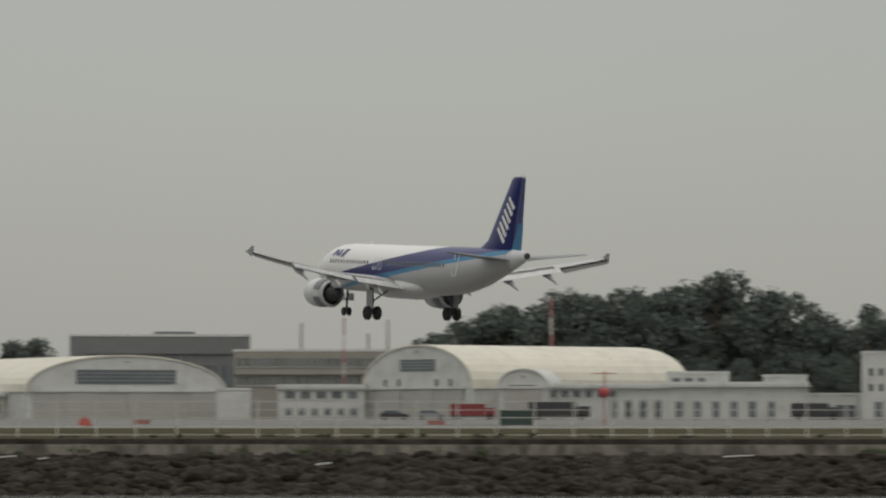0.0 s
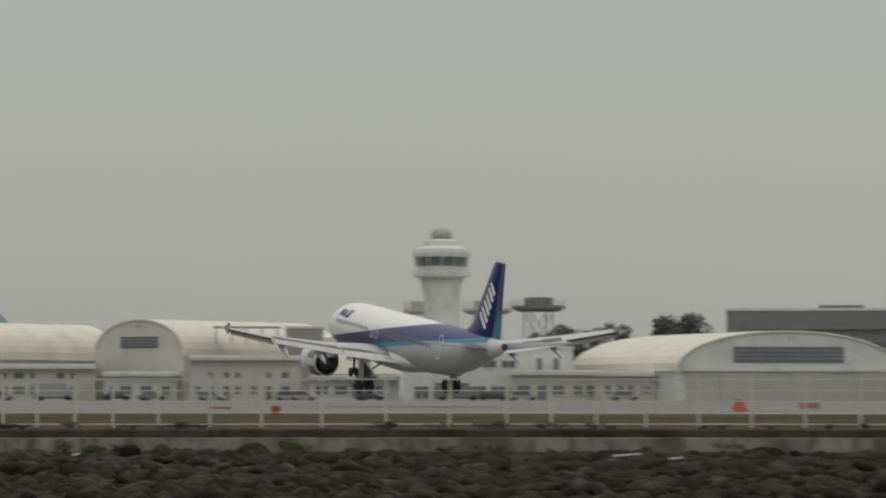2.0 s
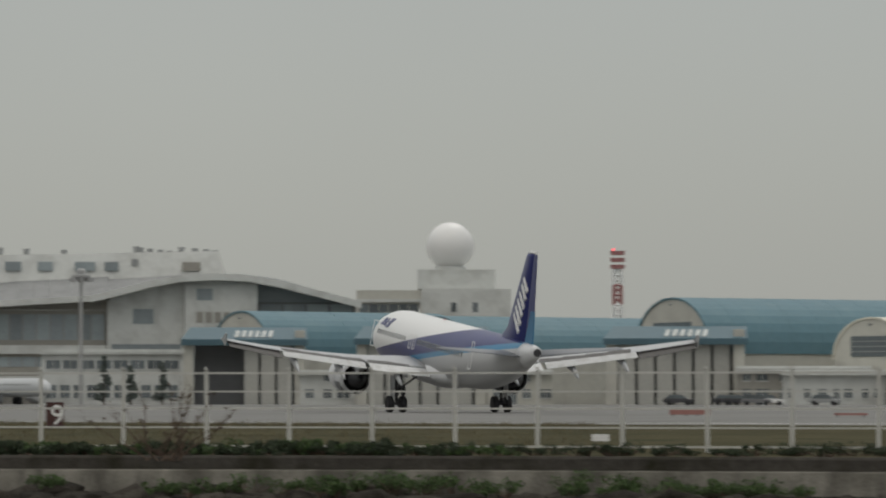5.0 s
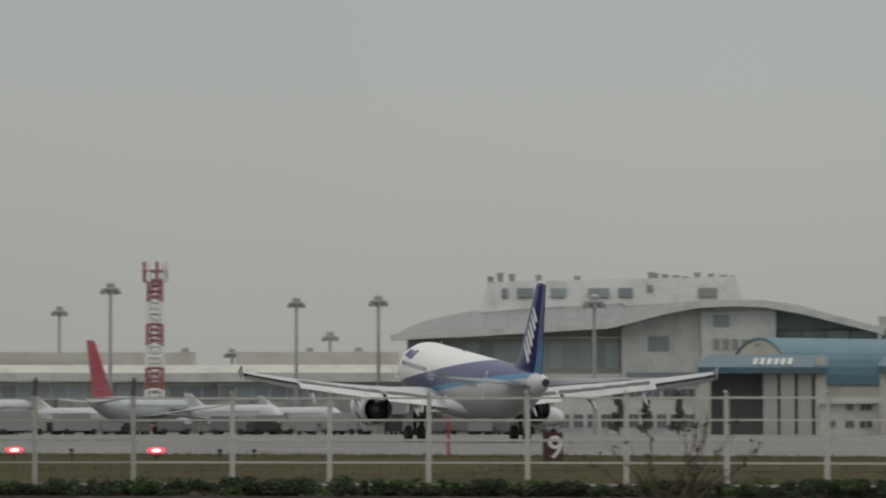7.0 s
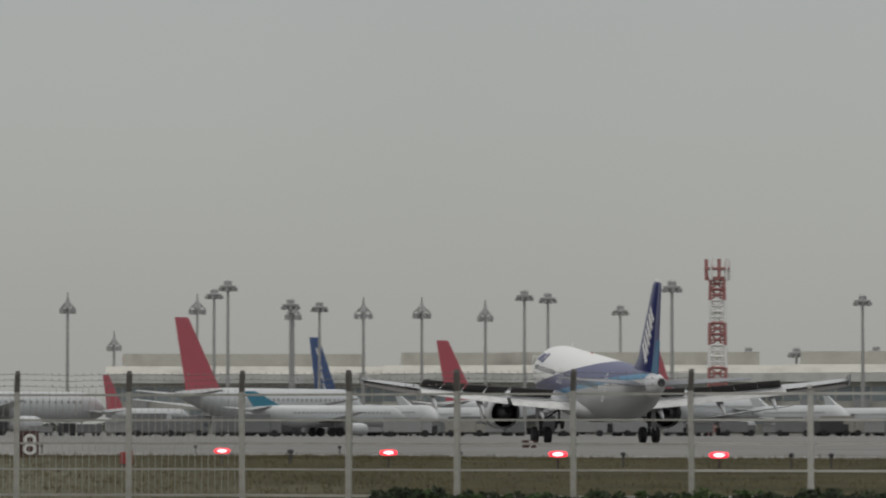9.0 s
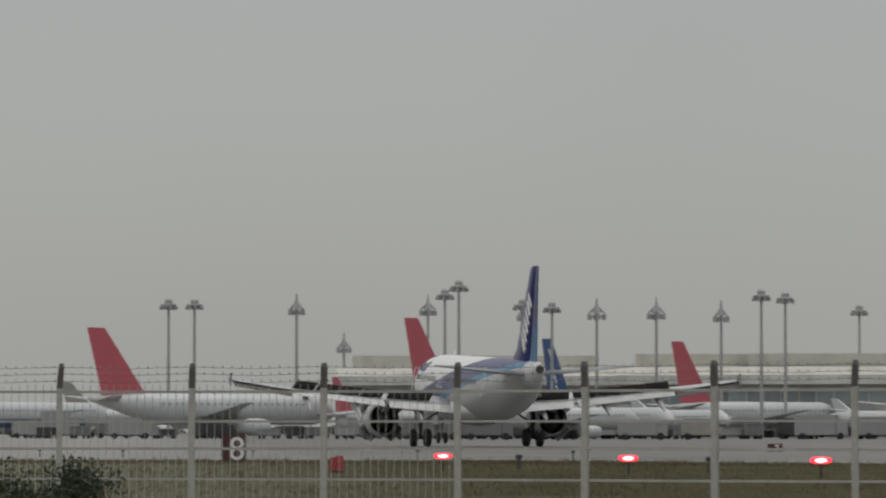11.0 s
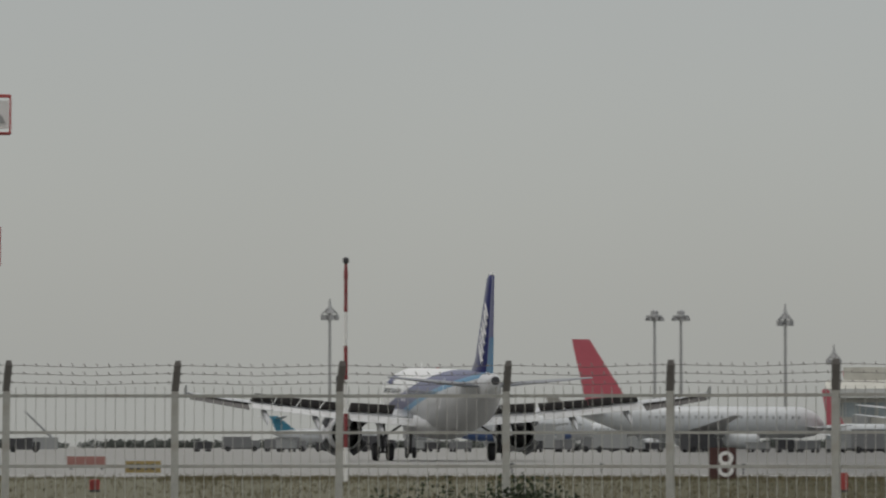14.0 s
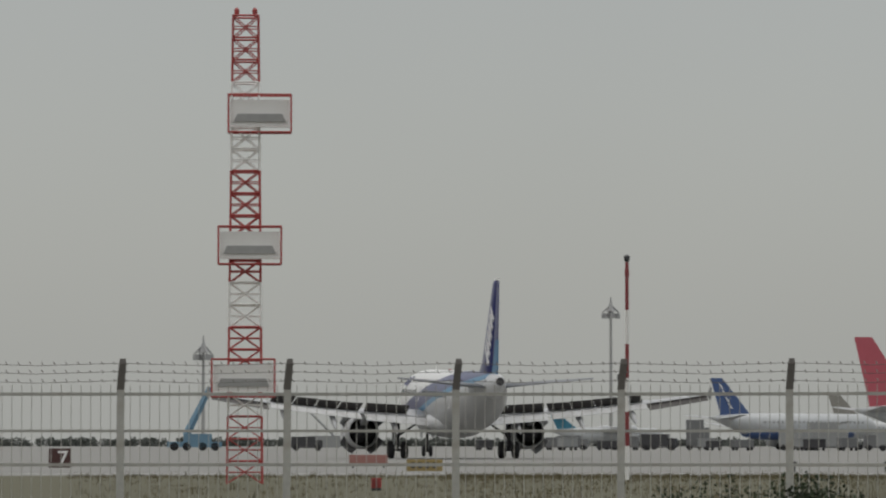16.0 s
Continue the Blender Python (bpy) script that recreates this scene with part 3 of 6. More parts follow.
WINGS = []
DOORS = []
DOORG = shade("reverser_door_grey", (0.20, 0.205, 0.21), 0.5, vary=0.12, scale=1.5)
for side in (1, -1):
    bm = bmesh.new()
    ring = []
    for y in (1.2, 3, 5, 6.4, 8, 10, 12, 14, 15.8, 16.9):
        le, te, z = wing_at(y)
        ring.append(foil(le, le - te, side * y, z, 0.125 if y < 5 else 0.105))
    loft(bm, ring)
    wing = fix(part("wing", bm, WINGG, air, "grey swept wing with lowered flaps", True))
    WINGS.append((wing, side))
    # flaps and aileron
    # the aileron's dark colour paints the shade on the outer wing
    for nm, ya, yb, ch0, ch1, droop, back, mat in (("flap", 2.0, 6.2, 1.15, 0.95, 22, 0.2, FLAPW), ("flap", 6.5, 12.7, 0.85, 0.65, 22, 0.18, FLAPW), ("aileron", 12.85, 16.7, 1.15, 0.9, 19, -0.2, WDARK)):
        rows = []
        for y, ch in ((ya, ch0), (yb, ch1)):
            le, te, z = wing_at(y)
            x0, z0 = te - back + 0.25, z - 0.05
            dx, dz = math.cos(radians(droop)), math.sin(radians(droop))
            sec = []
            for c, t in ((0, 0.0), (0.08, 0.10), (0.35, 0.12), (1, 0.015), (1, -0.015), (0.35, -0.05), (0.08, -0.06)):
                sec.append((x0 - c * ch * dx + t * dz * 0.8, side * y, z0 - c * ch * dz + t * dx))
            rows.append(sec)
        bm = bmesh.new()
        loft(bm, rows)
        fix(part(nm, bm, mat, wing, "lowered pale flap" if nm == "flap" else "drooped aileron darkened for wing shade"))
    # flap track fairings
    for y in (4.2, 8.4, 11.8):
        le, te, z = wing_at(y)
        bm = bmesh.new()
        loft(bm, [[(te + dx, side * y + r * math.sin(2 * math.pi * i / 8), z + dz + r * 1.3 * math.cos(2 * math.pi * i / 8)) for i in range(8)] for dx, dz, r in ((1.6, -0.25, 0.03), (0.8, -0.42, 0.17), (-0.3, -0.62, 0.2), (-1.1, -0.98, 0.13), (-1.6, -1.22, 0.02))])
        fix(part("flap_track_fairing", bm, WINGG, wing, "", True))
    # wing tip fence
    le, te, z = wing_at(16.9)
    bm = bmesh.new()
    poly = [(le - 0.5, z), (te + 0.05, z + 0.5), (te - 0.3, z + 0.48), (te - 0.2, z), (te - 0.12, z - 0.34), (te + 0.2, z - 0.34)]
    loft(bm, [[(x, side * 16.88, q) for x, q in poly], [(x, side * 16.95, q) for x, q in poly]])
    fix(part("wing_tip_fence", bm, MIDG, wing))
    # engine
    bm = bmesh.new()
    lathe(bm, ((0.90, 6.9), (1.02, 7.15), (1.1, 7.1), (1.2, 6.6), (1.24, 5.8), (1.22, 5.2)), 32, "x", (0, side * 5.75, 1.72))
    nac = fix(part("engine_nacelle", bm, NACW, air, "pale grey engine nacelle", True))
    bm = bmesh.new()
    prof = ((1.22, 0), (1.17, -0.7), (1.02, -1.6), (0.98, -1.6), (1.08, -0.7), (1.15, 0))
    lathe(bm, prof, 32, "x", (0, 0, 0))
    sleeve = fix(part("thrust_reverser_sleeve", bm, NACW, nac, "sliding pale reverser sleeve", True))
    sleeve.location = (5.19, side * 5.75, 1.72)
    sleeve["side"] = side
    for turn in (45, 135, 225, 315):
        bm = bmesh.new()
        loft(bm, [[(x, 1.25 * math.sin(a), 1.25 * math.cos(a) - 1.25 + t) for a in (-0.52, -0.26, 0, 0.26, 0.52)] + [(x, 1.18 * math.sin(a), 1.18 * math.cos(a) - 1.25 + t) for a in (0.52, 0.26, 0, -0.26, -0.52)] for x, t in ((-0.5, -0.03), (0.5, 0.0))])
        door = fix(part("reverser_door", bm, DOORG, nac, "grey pivoting reverser door"))
        DOORS.append((door, Matrix.Translation((4.6, side * 5.75, 1.72)) @ pose(0, 0, 0, turn, 0, 0) @ Matrix.Translation((0, 0, 1.255))))
    bm = bmesh.new()
    lathe(bm, ((1.04, 5.3), (1.04, 4.3), (0.7, 3.9), (0.62, 3.1), (0.5, 3.0), (0.33, 2.6), (0.05, 2.2)), 28, "x", (0, side * 5.75, 1.72))
    fix(part("engine_core", bm, DARKM, nac, "dark exhaust core", True))
    bm = bmesh.new()
    lathe(bm, ((0.88, 6.95), (0.86, 6.4), (0.1, 6.45)), 28, "x", (0, side * 5.75, 1.72))
    part("fan", bm, DARKM, nac)
    le, te, z = wing_at(5.75)
    bm = bmesh.new()
    loft(bm, [[(x, side * 5.75 + w, q) for x, q in ((6.5, 2.75), (4.6, 3.15), (le - 0.2, z + 0.05), (le - 3.2, z - 0.25), (3.2, 2.1), (5.6, 2.5))] for w in (-0.2, 0.2)])
    fix(part("pylon", bm, NACW, nac))
    # main gear
    y = side * 3.8
    bm = bmesh.new()
    rod(bm, (0.25, y, 2.75), (0.05, y, 1.4), 0.17, n=12)
    rod(bm, (0.05, y, 1.4), (0, y, 0.58), 0.11, n=12)
    rod(bm, (0, y - 0.5, 0.58), (0, y + 0.5, 0.58), 0.09, n=10)
    rod(bm, (0.15, y, 1.5), (0.15, y - side * 1.5, 2.5), 0.07, n=8)
    rod(bm, (0.0, y, 1.1), (-0.45, y, 0.95), 0.04, n=6)
    rod(bm, (-0.45, y, 0.95), (0.0, y, 0.65), 0.04, n=6)
    # dark metal here puts the underwing shadow into the leg's colour
    gear = part("main_landing_gear", bm, DARKM, air, "grey main gear leg with twin wheels")
    part("gear_door", bx(-0.55, 0.5, y + side * 0.28, y + side * 0.33, 0.95, 2.55), FLAPW, gear)
    for o in (-0.46, 0.46):
        bm = bmesh.new()
        lathe(bm, ((0.30, -0.2), (0.5, -0.21), (0.57, -0.15), (0.585, 0), (0.57, 0.15), (0.5, 0.21), (0.30, 0.2)), 24, "y", (0, y + o, 0.585))
        wh = fix(part("wheel", bm, BLACK, gear, "black tyre", True))
# nose gear
bm = bmesh.new()
rod(bm, (12.5, 0, 2.3), (12.64, 0, 0.4), 0.10, n=12)
rod(bm, (12.64, -0.25, 0.39), (12.64, 0.25, 0.39), 0.06, n=8)
rod(bm, (12.55, 0, 1.2), (13.7, 0, 2.1), 0.05, n=8)
# nose leg likewise coloured dark for the shadow beneath the fuselage
ng = part("nose_landing_gear", bm, DARKM, air, "grey nose gear leg with twin wheels")
for o in (-0.25, 0.25):
    bm = bmesh.new()
    lathe(bm, ((0.2, -0.11), (0.33, -0.11), (0.385, -0.05), (0.385, 0.05), (0.33, 0.11), (0.2, 0.11)), 20, "y", (12.64, o, 0.39))
    fix(part("wheel", bm, BLACK, ng, "black tyre", True))
for o in (-0.42, 0.42):
    part("nose_gear_door", bx(12.1, 13.4, o - 0.02, o + 0.02, 1.35, 2.0), FLAPW, ng)


# tail
def plate(bm, sections):
    loft(bm, sections)
    return bm


def fin_sec(z, xl, xt, th):
    ch = xl - xt
    return [(xl, 0, z), (xl - 0.12 * ch, th * 0.8, z), (xl - 0.4 * ch, th, z), (xt, 0.02, z), (xt, -0.02, z), (xl - 0.4 * ch, -th, z), (xl - 0.12 * ch, -th * 0.8, z)]


bm = plate(bmesh.new(), [fin_sec(5.2, -11.0, -17.6, 0.26), fin_sec(5.95, -12.0, -17.7, 0.25), fin_sec(6.6, -13.3, -17.85, 0.23), fin_sec(11.55, -17.15, -18.9, 0.10), fin_sec(11.76, -17.5, -18.95, 0.03)])
fin = fix(part("fin", bm, FINBLUE, air, "dark blue fin with white slanted marks", True))
bm = plate(bmesh.new(), [[(x, y, z) for x, y in ((xl, th), (xt, 0.02), (xt, -0.02), (xl, -th))] for z, xl, xt, th in ((5.75, -17.62, -18.9, 0.13), (11.72, -18.9, -19.42, 0.05))])
fix(part("rudder", bm, FINBLUE, fin, "dark blue rudder"))
bm = plate(bmesh.new(), [fin_sec(11.765, -17.45, -19.4, 0.06), fin_sec(11.90, -17.8, -19.38, 0.03)])
fix(part("fin_cap", bm, WHITEP, fin, "pale fin tip"))
bm = plate(bmesh.new(), [[(x, y, z) for x, y in ((xl, th), (xt, 0.035), (xt, -0.035), (xl, -th))] for z, xl, xt, th in ((5.7, -17.5, -18.92, 0.165), (6.8, -18.1, -19.03, 0.135), (8.0, -18.62, -19.14, 0.115))])
fix(part("rudder_stripe", bm, LIGHTBLUE, fin, "bright blue stripe on the rudder's lower edge"))
for side in (1, -1):
    # plain white slanted bars climbing the fin
    foot, climb, ahead = Vector((-15.55, 0, 6.75)), Vector((-0.52, 0, 0.854)), Vector((0.854, 0, 0.52))
    for u0, v0, u1, v1 in ((0.15, -0.84, 0.6, 0.68), (0.75, -0.8, 1.2, 0.65), (1.4, -0.76, 1.8, 0.6), (2.0, -0.73, 2.4, 0.58), (2.65, -0.68, 3.05, 0.53), (3.25, -0.64, 3.6, 0.48)):
        pa, pb = foot + climb * u0 + ahead * v0, foot + climb * u1 + ahead * v1
        w = Vector((pb.z - pa.z, 0, pa.x - pb.x)).normalized() * 0.15
        bm = bmesh.new()
        rings = []
        for o in (-0.12, 0.014):
            ring = []
            for q in (pa + w, pa - w, pb - w, pb + w):
                th = float(np.interp(q.z, (5.95, 6.6, 11.55), (0.25, 0.23, 0.10)))
                ring.append((q.x, side * (th + o), q.z))
            rings.append(ring)
        loft(bm, rings)
        fix(part("mark", bm, WHITEP, fin))
    bm = bmesh.new()
    rows = []
    for y, xl, ch, z in ((0.4, -14.3, 4.1, 4.95), (3.2, -15.9, 2.7, 5.25), (6.2, -17.65, 1.35, 5.55)):
        rows.append(foil(xl, ch, side * y, z, 0.09, 7))
    loft(bm, rows)
    fix(part("tailplane", bm, TAILG, air, "dark grey tailplane", True))

# spoilers, each hinged on its wing; raised after touchdown
SPOILERS = []
for side in (1, -1):
    for ya, yb in ((3.2, 6.15), (6.5, 8.0), (8.06, 9.55), (9.61, 11.1), (11.16, 12.65)):
        la, ta, za = wing_at(ya)
        lb, tb, zb = wing_at(yb)
        A = Vector((ta + 1.15, side * ya, za + 0.17))
        B = Vector((tb + 0.95, side * yb, zb + 0.14))
        ch = 0.95 if ya < 6 else 0.85
        yaxis = (B - A)
        L = yaxis.length
        yaxis.normalize()
        xaxis = Vector((-1, 0, -0.12))
        xaxis = (xaxis - yaxis * xaxis.dot(yaxis)).normalized()
        zaxis = xaxis.cross(yaxis)
        if zaxis.z < 0:
            zaxis = -zaxis
        bm = bmesh.new()
        loft(bm, [[(0, 0, -0.03), (ch, 0, -0.012), (ch, 0, 0.012), (0, 0, 0.03)], [(0, L, -0.03), (ch, L, -0.012), (ch, L, 0.012), (0, L, 0.03)]])
        ob = fix(part("spoiler", bm, WDARK, [w for w, s in WINGS if s == side][0], "hinged dark spoiler panel"))
        m3 = Matrix((xaxis, yaxis, zaxis)).transposed()
        if m3.determinant() < 0:
            m3 = Matrix((xaxis, yaxis, xaxis.cross(yaxis))).transposed()
        base = Matrix.Translation(A) @ m3.to_4x4()
        up = 1 if (m3 @ Vector((0, 0, 1))).z > 0 else -1
        SPOILERS.append((ob, base, up))


# ---------------------------------------------------------------- buildings
def pane_grid(parent, x0, x1, y, z0, z1, n, name="window", fill=0.7, mat=None, frame=True):
    """A row of n framed windows set proud of a wall that faces the shore."""
    step = (x1 - x0) / n
    for i in range(n):
        c = x0 + step * (i + 0.5)
        w = step * fill / 2
        win = part(name, bx(c - w, c + w, y - 0.06, y + 0.02, z0, z1), mat or DARKW, parent, "dark glazed window")
        if frame and w > 0.35:
            part("window_sill", bx(c - w - 0.08, c + w + 0.08, y - 0.16, y - 0.065, z0 - 0.14, z0 - 0.01), WHITE, win)
            part("mullion", bx(c - 0.04, c + 0.04, y - 0.10, y - 0.062, z0, z1), WHITE, win)


def flat_building(name, x, y, yaw, w, h, depth, mat, label, rows=(), canopy=0.0, category="building", group=""):
    b = thing(name, x, y, yaw, GROUND, label, category, group)
    part("wall", bx(-w / 2, w / 2, 0, depth, 0, h), mat, b)
    part("parapet", bx(-w / 2 - 0.12, w / 2 + 0.12, -0.12, depth + 0.1, h + 0.003, h + 0.4), WHITE, b)
    if canopy:
        part("canopy", bx(-w / 2 - 0.3, w / 2 + 0.3, -canopy, -0.13, h - 0.35, h - 0.1), WHITE, b)
    for x0, x1, z0, z1, n, fill in rows:
        pane_grid(b, x0 * w / 2, x1 * w / 2, 0, z0, z1, n, fill=fill)
    return b


def vault(name, x, y, yaw, turn, width, wall_h, top, length, wall_mat, roof_mat, label, win=(0.5, 0.60, 0.78), door=0.86, shift=0.0, vents=0, n_door=6):
    """A barrel-roofed hangar; its front faces the shore, turned by so many degrees."""
    h = thing(name, x, y, yaw + turn, GROUND, label, "hangar", "airfield hangars")
    n = 18
    r = width / 2

    def arch(k, grow=0.0, lift=0.0):
        a = math.pi * (1 - k / n)
        return ((r + grow) * math.cos(a), wall_h + lift + (top - wall_h + grow) * math.sin(a) ** 0.9)

    prof = [(-r, 0)] + [arch(k) for k in range(n + 1)] + [(r, 0)]
    fix(part("front_wall", extrude_xz(bmesh.new(), prof, 0, 0.35), wall_mat, h, "arched gable wall"))
    fix(part("back_wall", extrude_xz(bmesh.new(), prof, length - 0.35, length), wall_mat, h))
    for s in (-1, 1):
        part("side_wall", bx(min(s * r, s * (r - 0.3)), max(s * r, s * (r - 0.3)), 0.36, length - 0.36, 0, wall_h), wall_mat, h)
    outer, inner = [arch(k, 0.28) for k in range(n + 1)], [arch(k, 0.02) for k in range(n + 1)]
    fix(part("roof", extrude_xz(bmesh.new(), outer + inner[::-1], -0.25, length + 0.25), roof_mat, h, "curved sheet metal roof"))
    # seams of the roof sheets
    for j in range(1, int(length / 5)):
        yy = j * 5
        bm = bmesh.new()
        extrude_xz(bm, [arch(k, 0.305) for k in range(n + 1)] + [arch(k, 0.29) for k in range(n + 1)][::-1], yy - 0.06, yy + 0.06)
        fix(part("roof_seam", bm, roof_mat, h))
    wz0, wz1 = top * win[1], top * win[2]
    if win[0]:
        ww = r * win[0]
        w = part("window", bx(-ww, ww, -0.1, -0.02, wz0, wz1), DARKW, h, "wide dark louvred window")
        for q in range(1, 4):
            part("window_bar", bx(-ww, ww, -0.15, -0.102, wz0 + (wz1 - wz0) * q / 4 - 0.05, wz0 + (wz1 - wz0) * q / 4 + 0.05), MIDG, w)
    if door:
        dw = r * door
        part("door_lintel", bx(-dw - 0.4, dw + 0.4, -0.5, -0.02, wall_h - 0.02, wall_h + 0.35), WHITE, h)
        for q in range(n_door):
            a, b = -dw + 2 * dw * q / n_door, -dw + 2 * dw * (q + 1) / n_door
            part("door_leaf", bx(a + 0.04, b - 0.04, -0.22 - 0.12 * (q % 2), -0.04 - 0.12 * (q % 2), 0, wall_h - 0.05), DOORC, h, "tall sliding door leaf")
    for q in range(vents):
        yy = length * (0.3 + 0.45 * q / max(1, vents - 1))
        zz = wall_h + (top - wall_h) * 0.93
        part("roof_vent", bx(-r * 0.55, -r * 0.4, yy, yy + 1.2, zz - 0.5, zz + 0.4), MIDG, h)
    part("gable_lamp", rd((0, -0.5, top - 0.9), (0, -0.02, top - 0.7), 0.18, 0.1), MIDG, h)
    return h


# first hangar, long roof side on
hb = vault("hangar", 248.4, 547.9, -24.5, -52, 26.8, 4.6, 11.1, 43.0, WHITE, ROOFW, "white barrel-roofed hangar with closed sliding doors", (0.32, 0.66, 0.82), 0.85, vents=2)
for fx in (-0.62, -0.36, 0.36, 0.62):
    pane_grid(hb, fx * 13 - 0.35, fx * 13 + 0.35, 0, 5.0, 6.1, 1, fill=0.95, frame=False)
# second hangar, wide front
vault("hangar", 217.0, 590.5, -20.0, 22, 34.0, 4.3, 9.9, 46, WHITE, ROOFW, "wide white arched hangar with grey sliding doors", (0.50, 0.56, 0.79), 0.93)
flat_building("hangar_annex", 228.9, 574.6, -21.7, 5.4, 4.5, 10, WHITE, "low white annex beside an arched hangar", ())
flat_building("hangar_annex", 201.3, 610.1, -18.0, 8.0, 4.3, 10, WHITE, "low white annex with small doors beside a hangar", ((-0.8, 0.2, 0.4, 2.2, 2, 0.3),))
flat_building("office_building", 238.2, 561.4, -23.0, 13.35952, 4.98755, 9, WHITE, "two-storey white office with dark windows", ((-0.9, 0.9, 3.2, 4.3, 5, 0.6), (-0.9, 0.9, 0.6, 1.7, 6, 0.5)), 0.6)
# small arched shed and the long white row beside the first hangar
vault("arched_shed", 255.6, 526.2, -25.9, -10, 7.2, 4.6, 7.3, 12, WHITE, WHITE, "small white arched shed with a dark opening", (0.55, 0.55, 0.70), 0.8, n_door=2)
flat_building("workshop_building", 268.0, 523.4, -27.1, 18.48000, 5.0, 9, WHITE, "long white workshop with dark doorways", ((-0.95, 0.2, 3.3, 4.3, 6, 0.55), (0.0, 0.95, 0.1, 2.9, 4, 0.45)), 0.9)
flat_building("workshop_building", 285.1, 514.2, -29.0, 21.00000, 5.2, 9, WHITE, "long white single-storey workshop with dark doorways", ((-0.95, 0.6, 0.2, 2.8, 6, 0.4),), 0.9)
flat_building("upper_block", 285.8, 527.6, -28.4, 9.42857, 6.9, 6, WHITE, "white upper office block with square windows", ((-0.9, 0.3, 5.2, 6.3, 3, 0.6),))
flat_building("upper_block", 297.2, 521.2, -29.7, 6.68571, 6.4, 6, WHITE, "plain white upper block on a workshop roof", ())
flat_building("white_tower_block", 304.8, 505.2, -31.1, 6.40571, 9.77714, 10, WHITE, "tall plain white block with a few windows", ((-0.8, 0.6, 6.5, 7.6, 3, 0.4), (-0.8, 0.6, 4.2, 5.3, 3, 0.4), (-0.6, 0.9, 0.2, 2.6, 2, 0.5)))
flat_building("low_link_building", 302.4, 515.9, -30.4, 9.39714, 3.6, 6, WHITE, "low white link building with dark bays", ((-0.8, 0.8, 0.2, 2.2, 2, 0.8),))

# dark office and the long barrack block behind
ob = flat_building("slate_office_block", 241.7, 640.9, -20.6, 31.04584, 14.16857, 18, SLATE, "dark slate flat-roofed office block with ribbon windows", ((-0.96, 0.3, 9.6, 10.9, 10, 0.9), (-0.96, 0.3, 6.3, 7.8, 10, 0.9), (0.4, 0.92, 5.0, 9.2, 3, 0.9)))
part("spandrel_band", bx(-12.5, 3.5, -0.4, -0.13, 8.1, 9.3), MIDG, ob)
part("roof_band", bx(-12.9, 12.9, -0.5, -0.13, 11.2, 12.3), SLATE, ob)
part("penthouse", bx(-9, 3.5, 3, 12, 13.3, 14.2), SLATE, ob)
part("penthouse", bx(-1, 6, 3, 12, 14.25, 15.1), SLATE, ob)
ob = flat_building("barrack_block", 257.3, 607.9, -22.9, 28.00681, 11.20272, 12, GREYB, "long grey two-storey concrete block with balconies", ((-0.98, 0.98, 8.7, 10.1, 22, 0.72), (-0.98, 0.98, 5.6, 7.0, 22, 0.72)))
for i in range(23):
    part("pier", bx(-13.6 + i * 1.236 - 0.12, -13.6 + i * 1.236 + 0.12, -0.35, -0.17, 5.2, 10.6), GREYB, ob)
part("balcony", bx(-13.6, 13.6, -0.9, -0.36, 7.4, 8.2), GREYB, ob)


def banded_mast(name, x, y, r0, r1, height, bands, label, mats=(REDP, WHITEP), z=GROUND):
    m = thing(name, x, y, 0, z, label, "mast", "masts")
    for k in range(bands):
        a, b = height * k / bands, height * (k + 1) / bands
        ra, rb = r0 + (r1 - r0) * k / bands, r0 + (r1 - r0) * (k + 1) / bands
        part("mast_section", rd((0, 0, a), (0, 0, b), ra, rb, 10), mats[k % 2], m)
    part("mast_tip", rd((0, 0, height), (0, 0, height + 0.5), r1 * 1.4, r1 * 0.8, 8), mats[(bands - 1) % 2], m)
    return m


for (mx, my, _), hh, red in (((263.0, 628.6, -22.7), 16.0, 0), ((248.6, 576.7, -23.3), 15.6, 1), ((279.5, 637.6, -23.7), 14.5, 0), ((273.9, 616.5, -23.9), 16.4, 0), ((274.9, 555.7, -26.3), 18.5, 1)):
    if red:
        banded_mast("red_and_white_mast", mx, my, 0.22, 0.15, hh, 7, "slim hazed red and white banded mast", (HAZERED, CREAM))
    else:
        banded_mast("grey_mast", mx, my, 0.3, 0.2, hh, 3, "slim grey chimney-like mast", (GREYB, GREYB))

# ---------------------------------------------------------------- control tower
ct = thing("control_tower", 178.2, 637.3, -15.3, GROUND, "white airport control tower with a glazed cab and dome", "control tower")
K = 0.07454
part("shaft", lathe(bmesh.new(), ((37 * K, 0), (36 * K, 160 * K), (36 * K, 215 * K), (44 * K, 250 * K)), 20), WHITE, ct, smooth=True)
part("gallery", lathe(bmesh.new(), ((44 * K, 250 * K), (58 * K, 254 * K), (58 * K, 262 * K), (50 * K, 263 * K)), 12), WHITE, ct)
part("cab_base", lathe(bmesh.new(), ((50 * K, 263 * K), (50 * K, 274 * K)), 12), WHITE, ct)
part("cab_glazing", lathe(bmesh.new(), ((50 * K, 274 * K), (54 * K, 293 * K)), 12), DARKW, ct, "dark sloping cab glazing")
part("cab_roof", lathe(bmesh.new(), ((58 * K, 293 * K), (59 * K, 301 * K), (56 * K, 309 * K), (40 * K, 316 * K), (36 * K, 326 * K), (22 * K, 330 * K)), 12), WHITE, ct)
part("dome", lathe(bmesh.new(), ((20 * K, 330 * K), (21 * K, 337 * K), (19 * K, 346 * K), (12 * K, 352 * K), (2 * K, 354 * K)), 18), HEADG, ct, "grey radar dome", True)
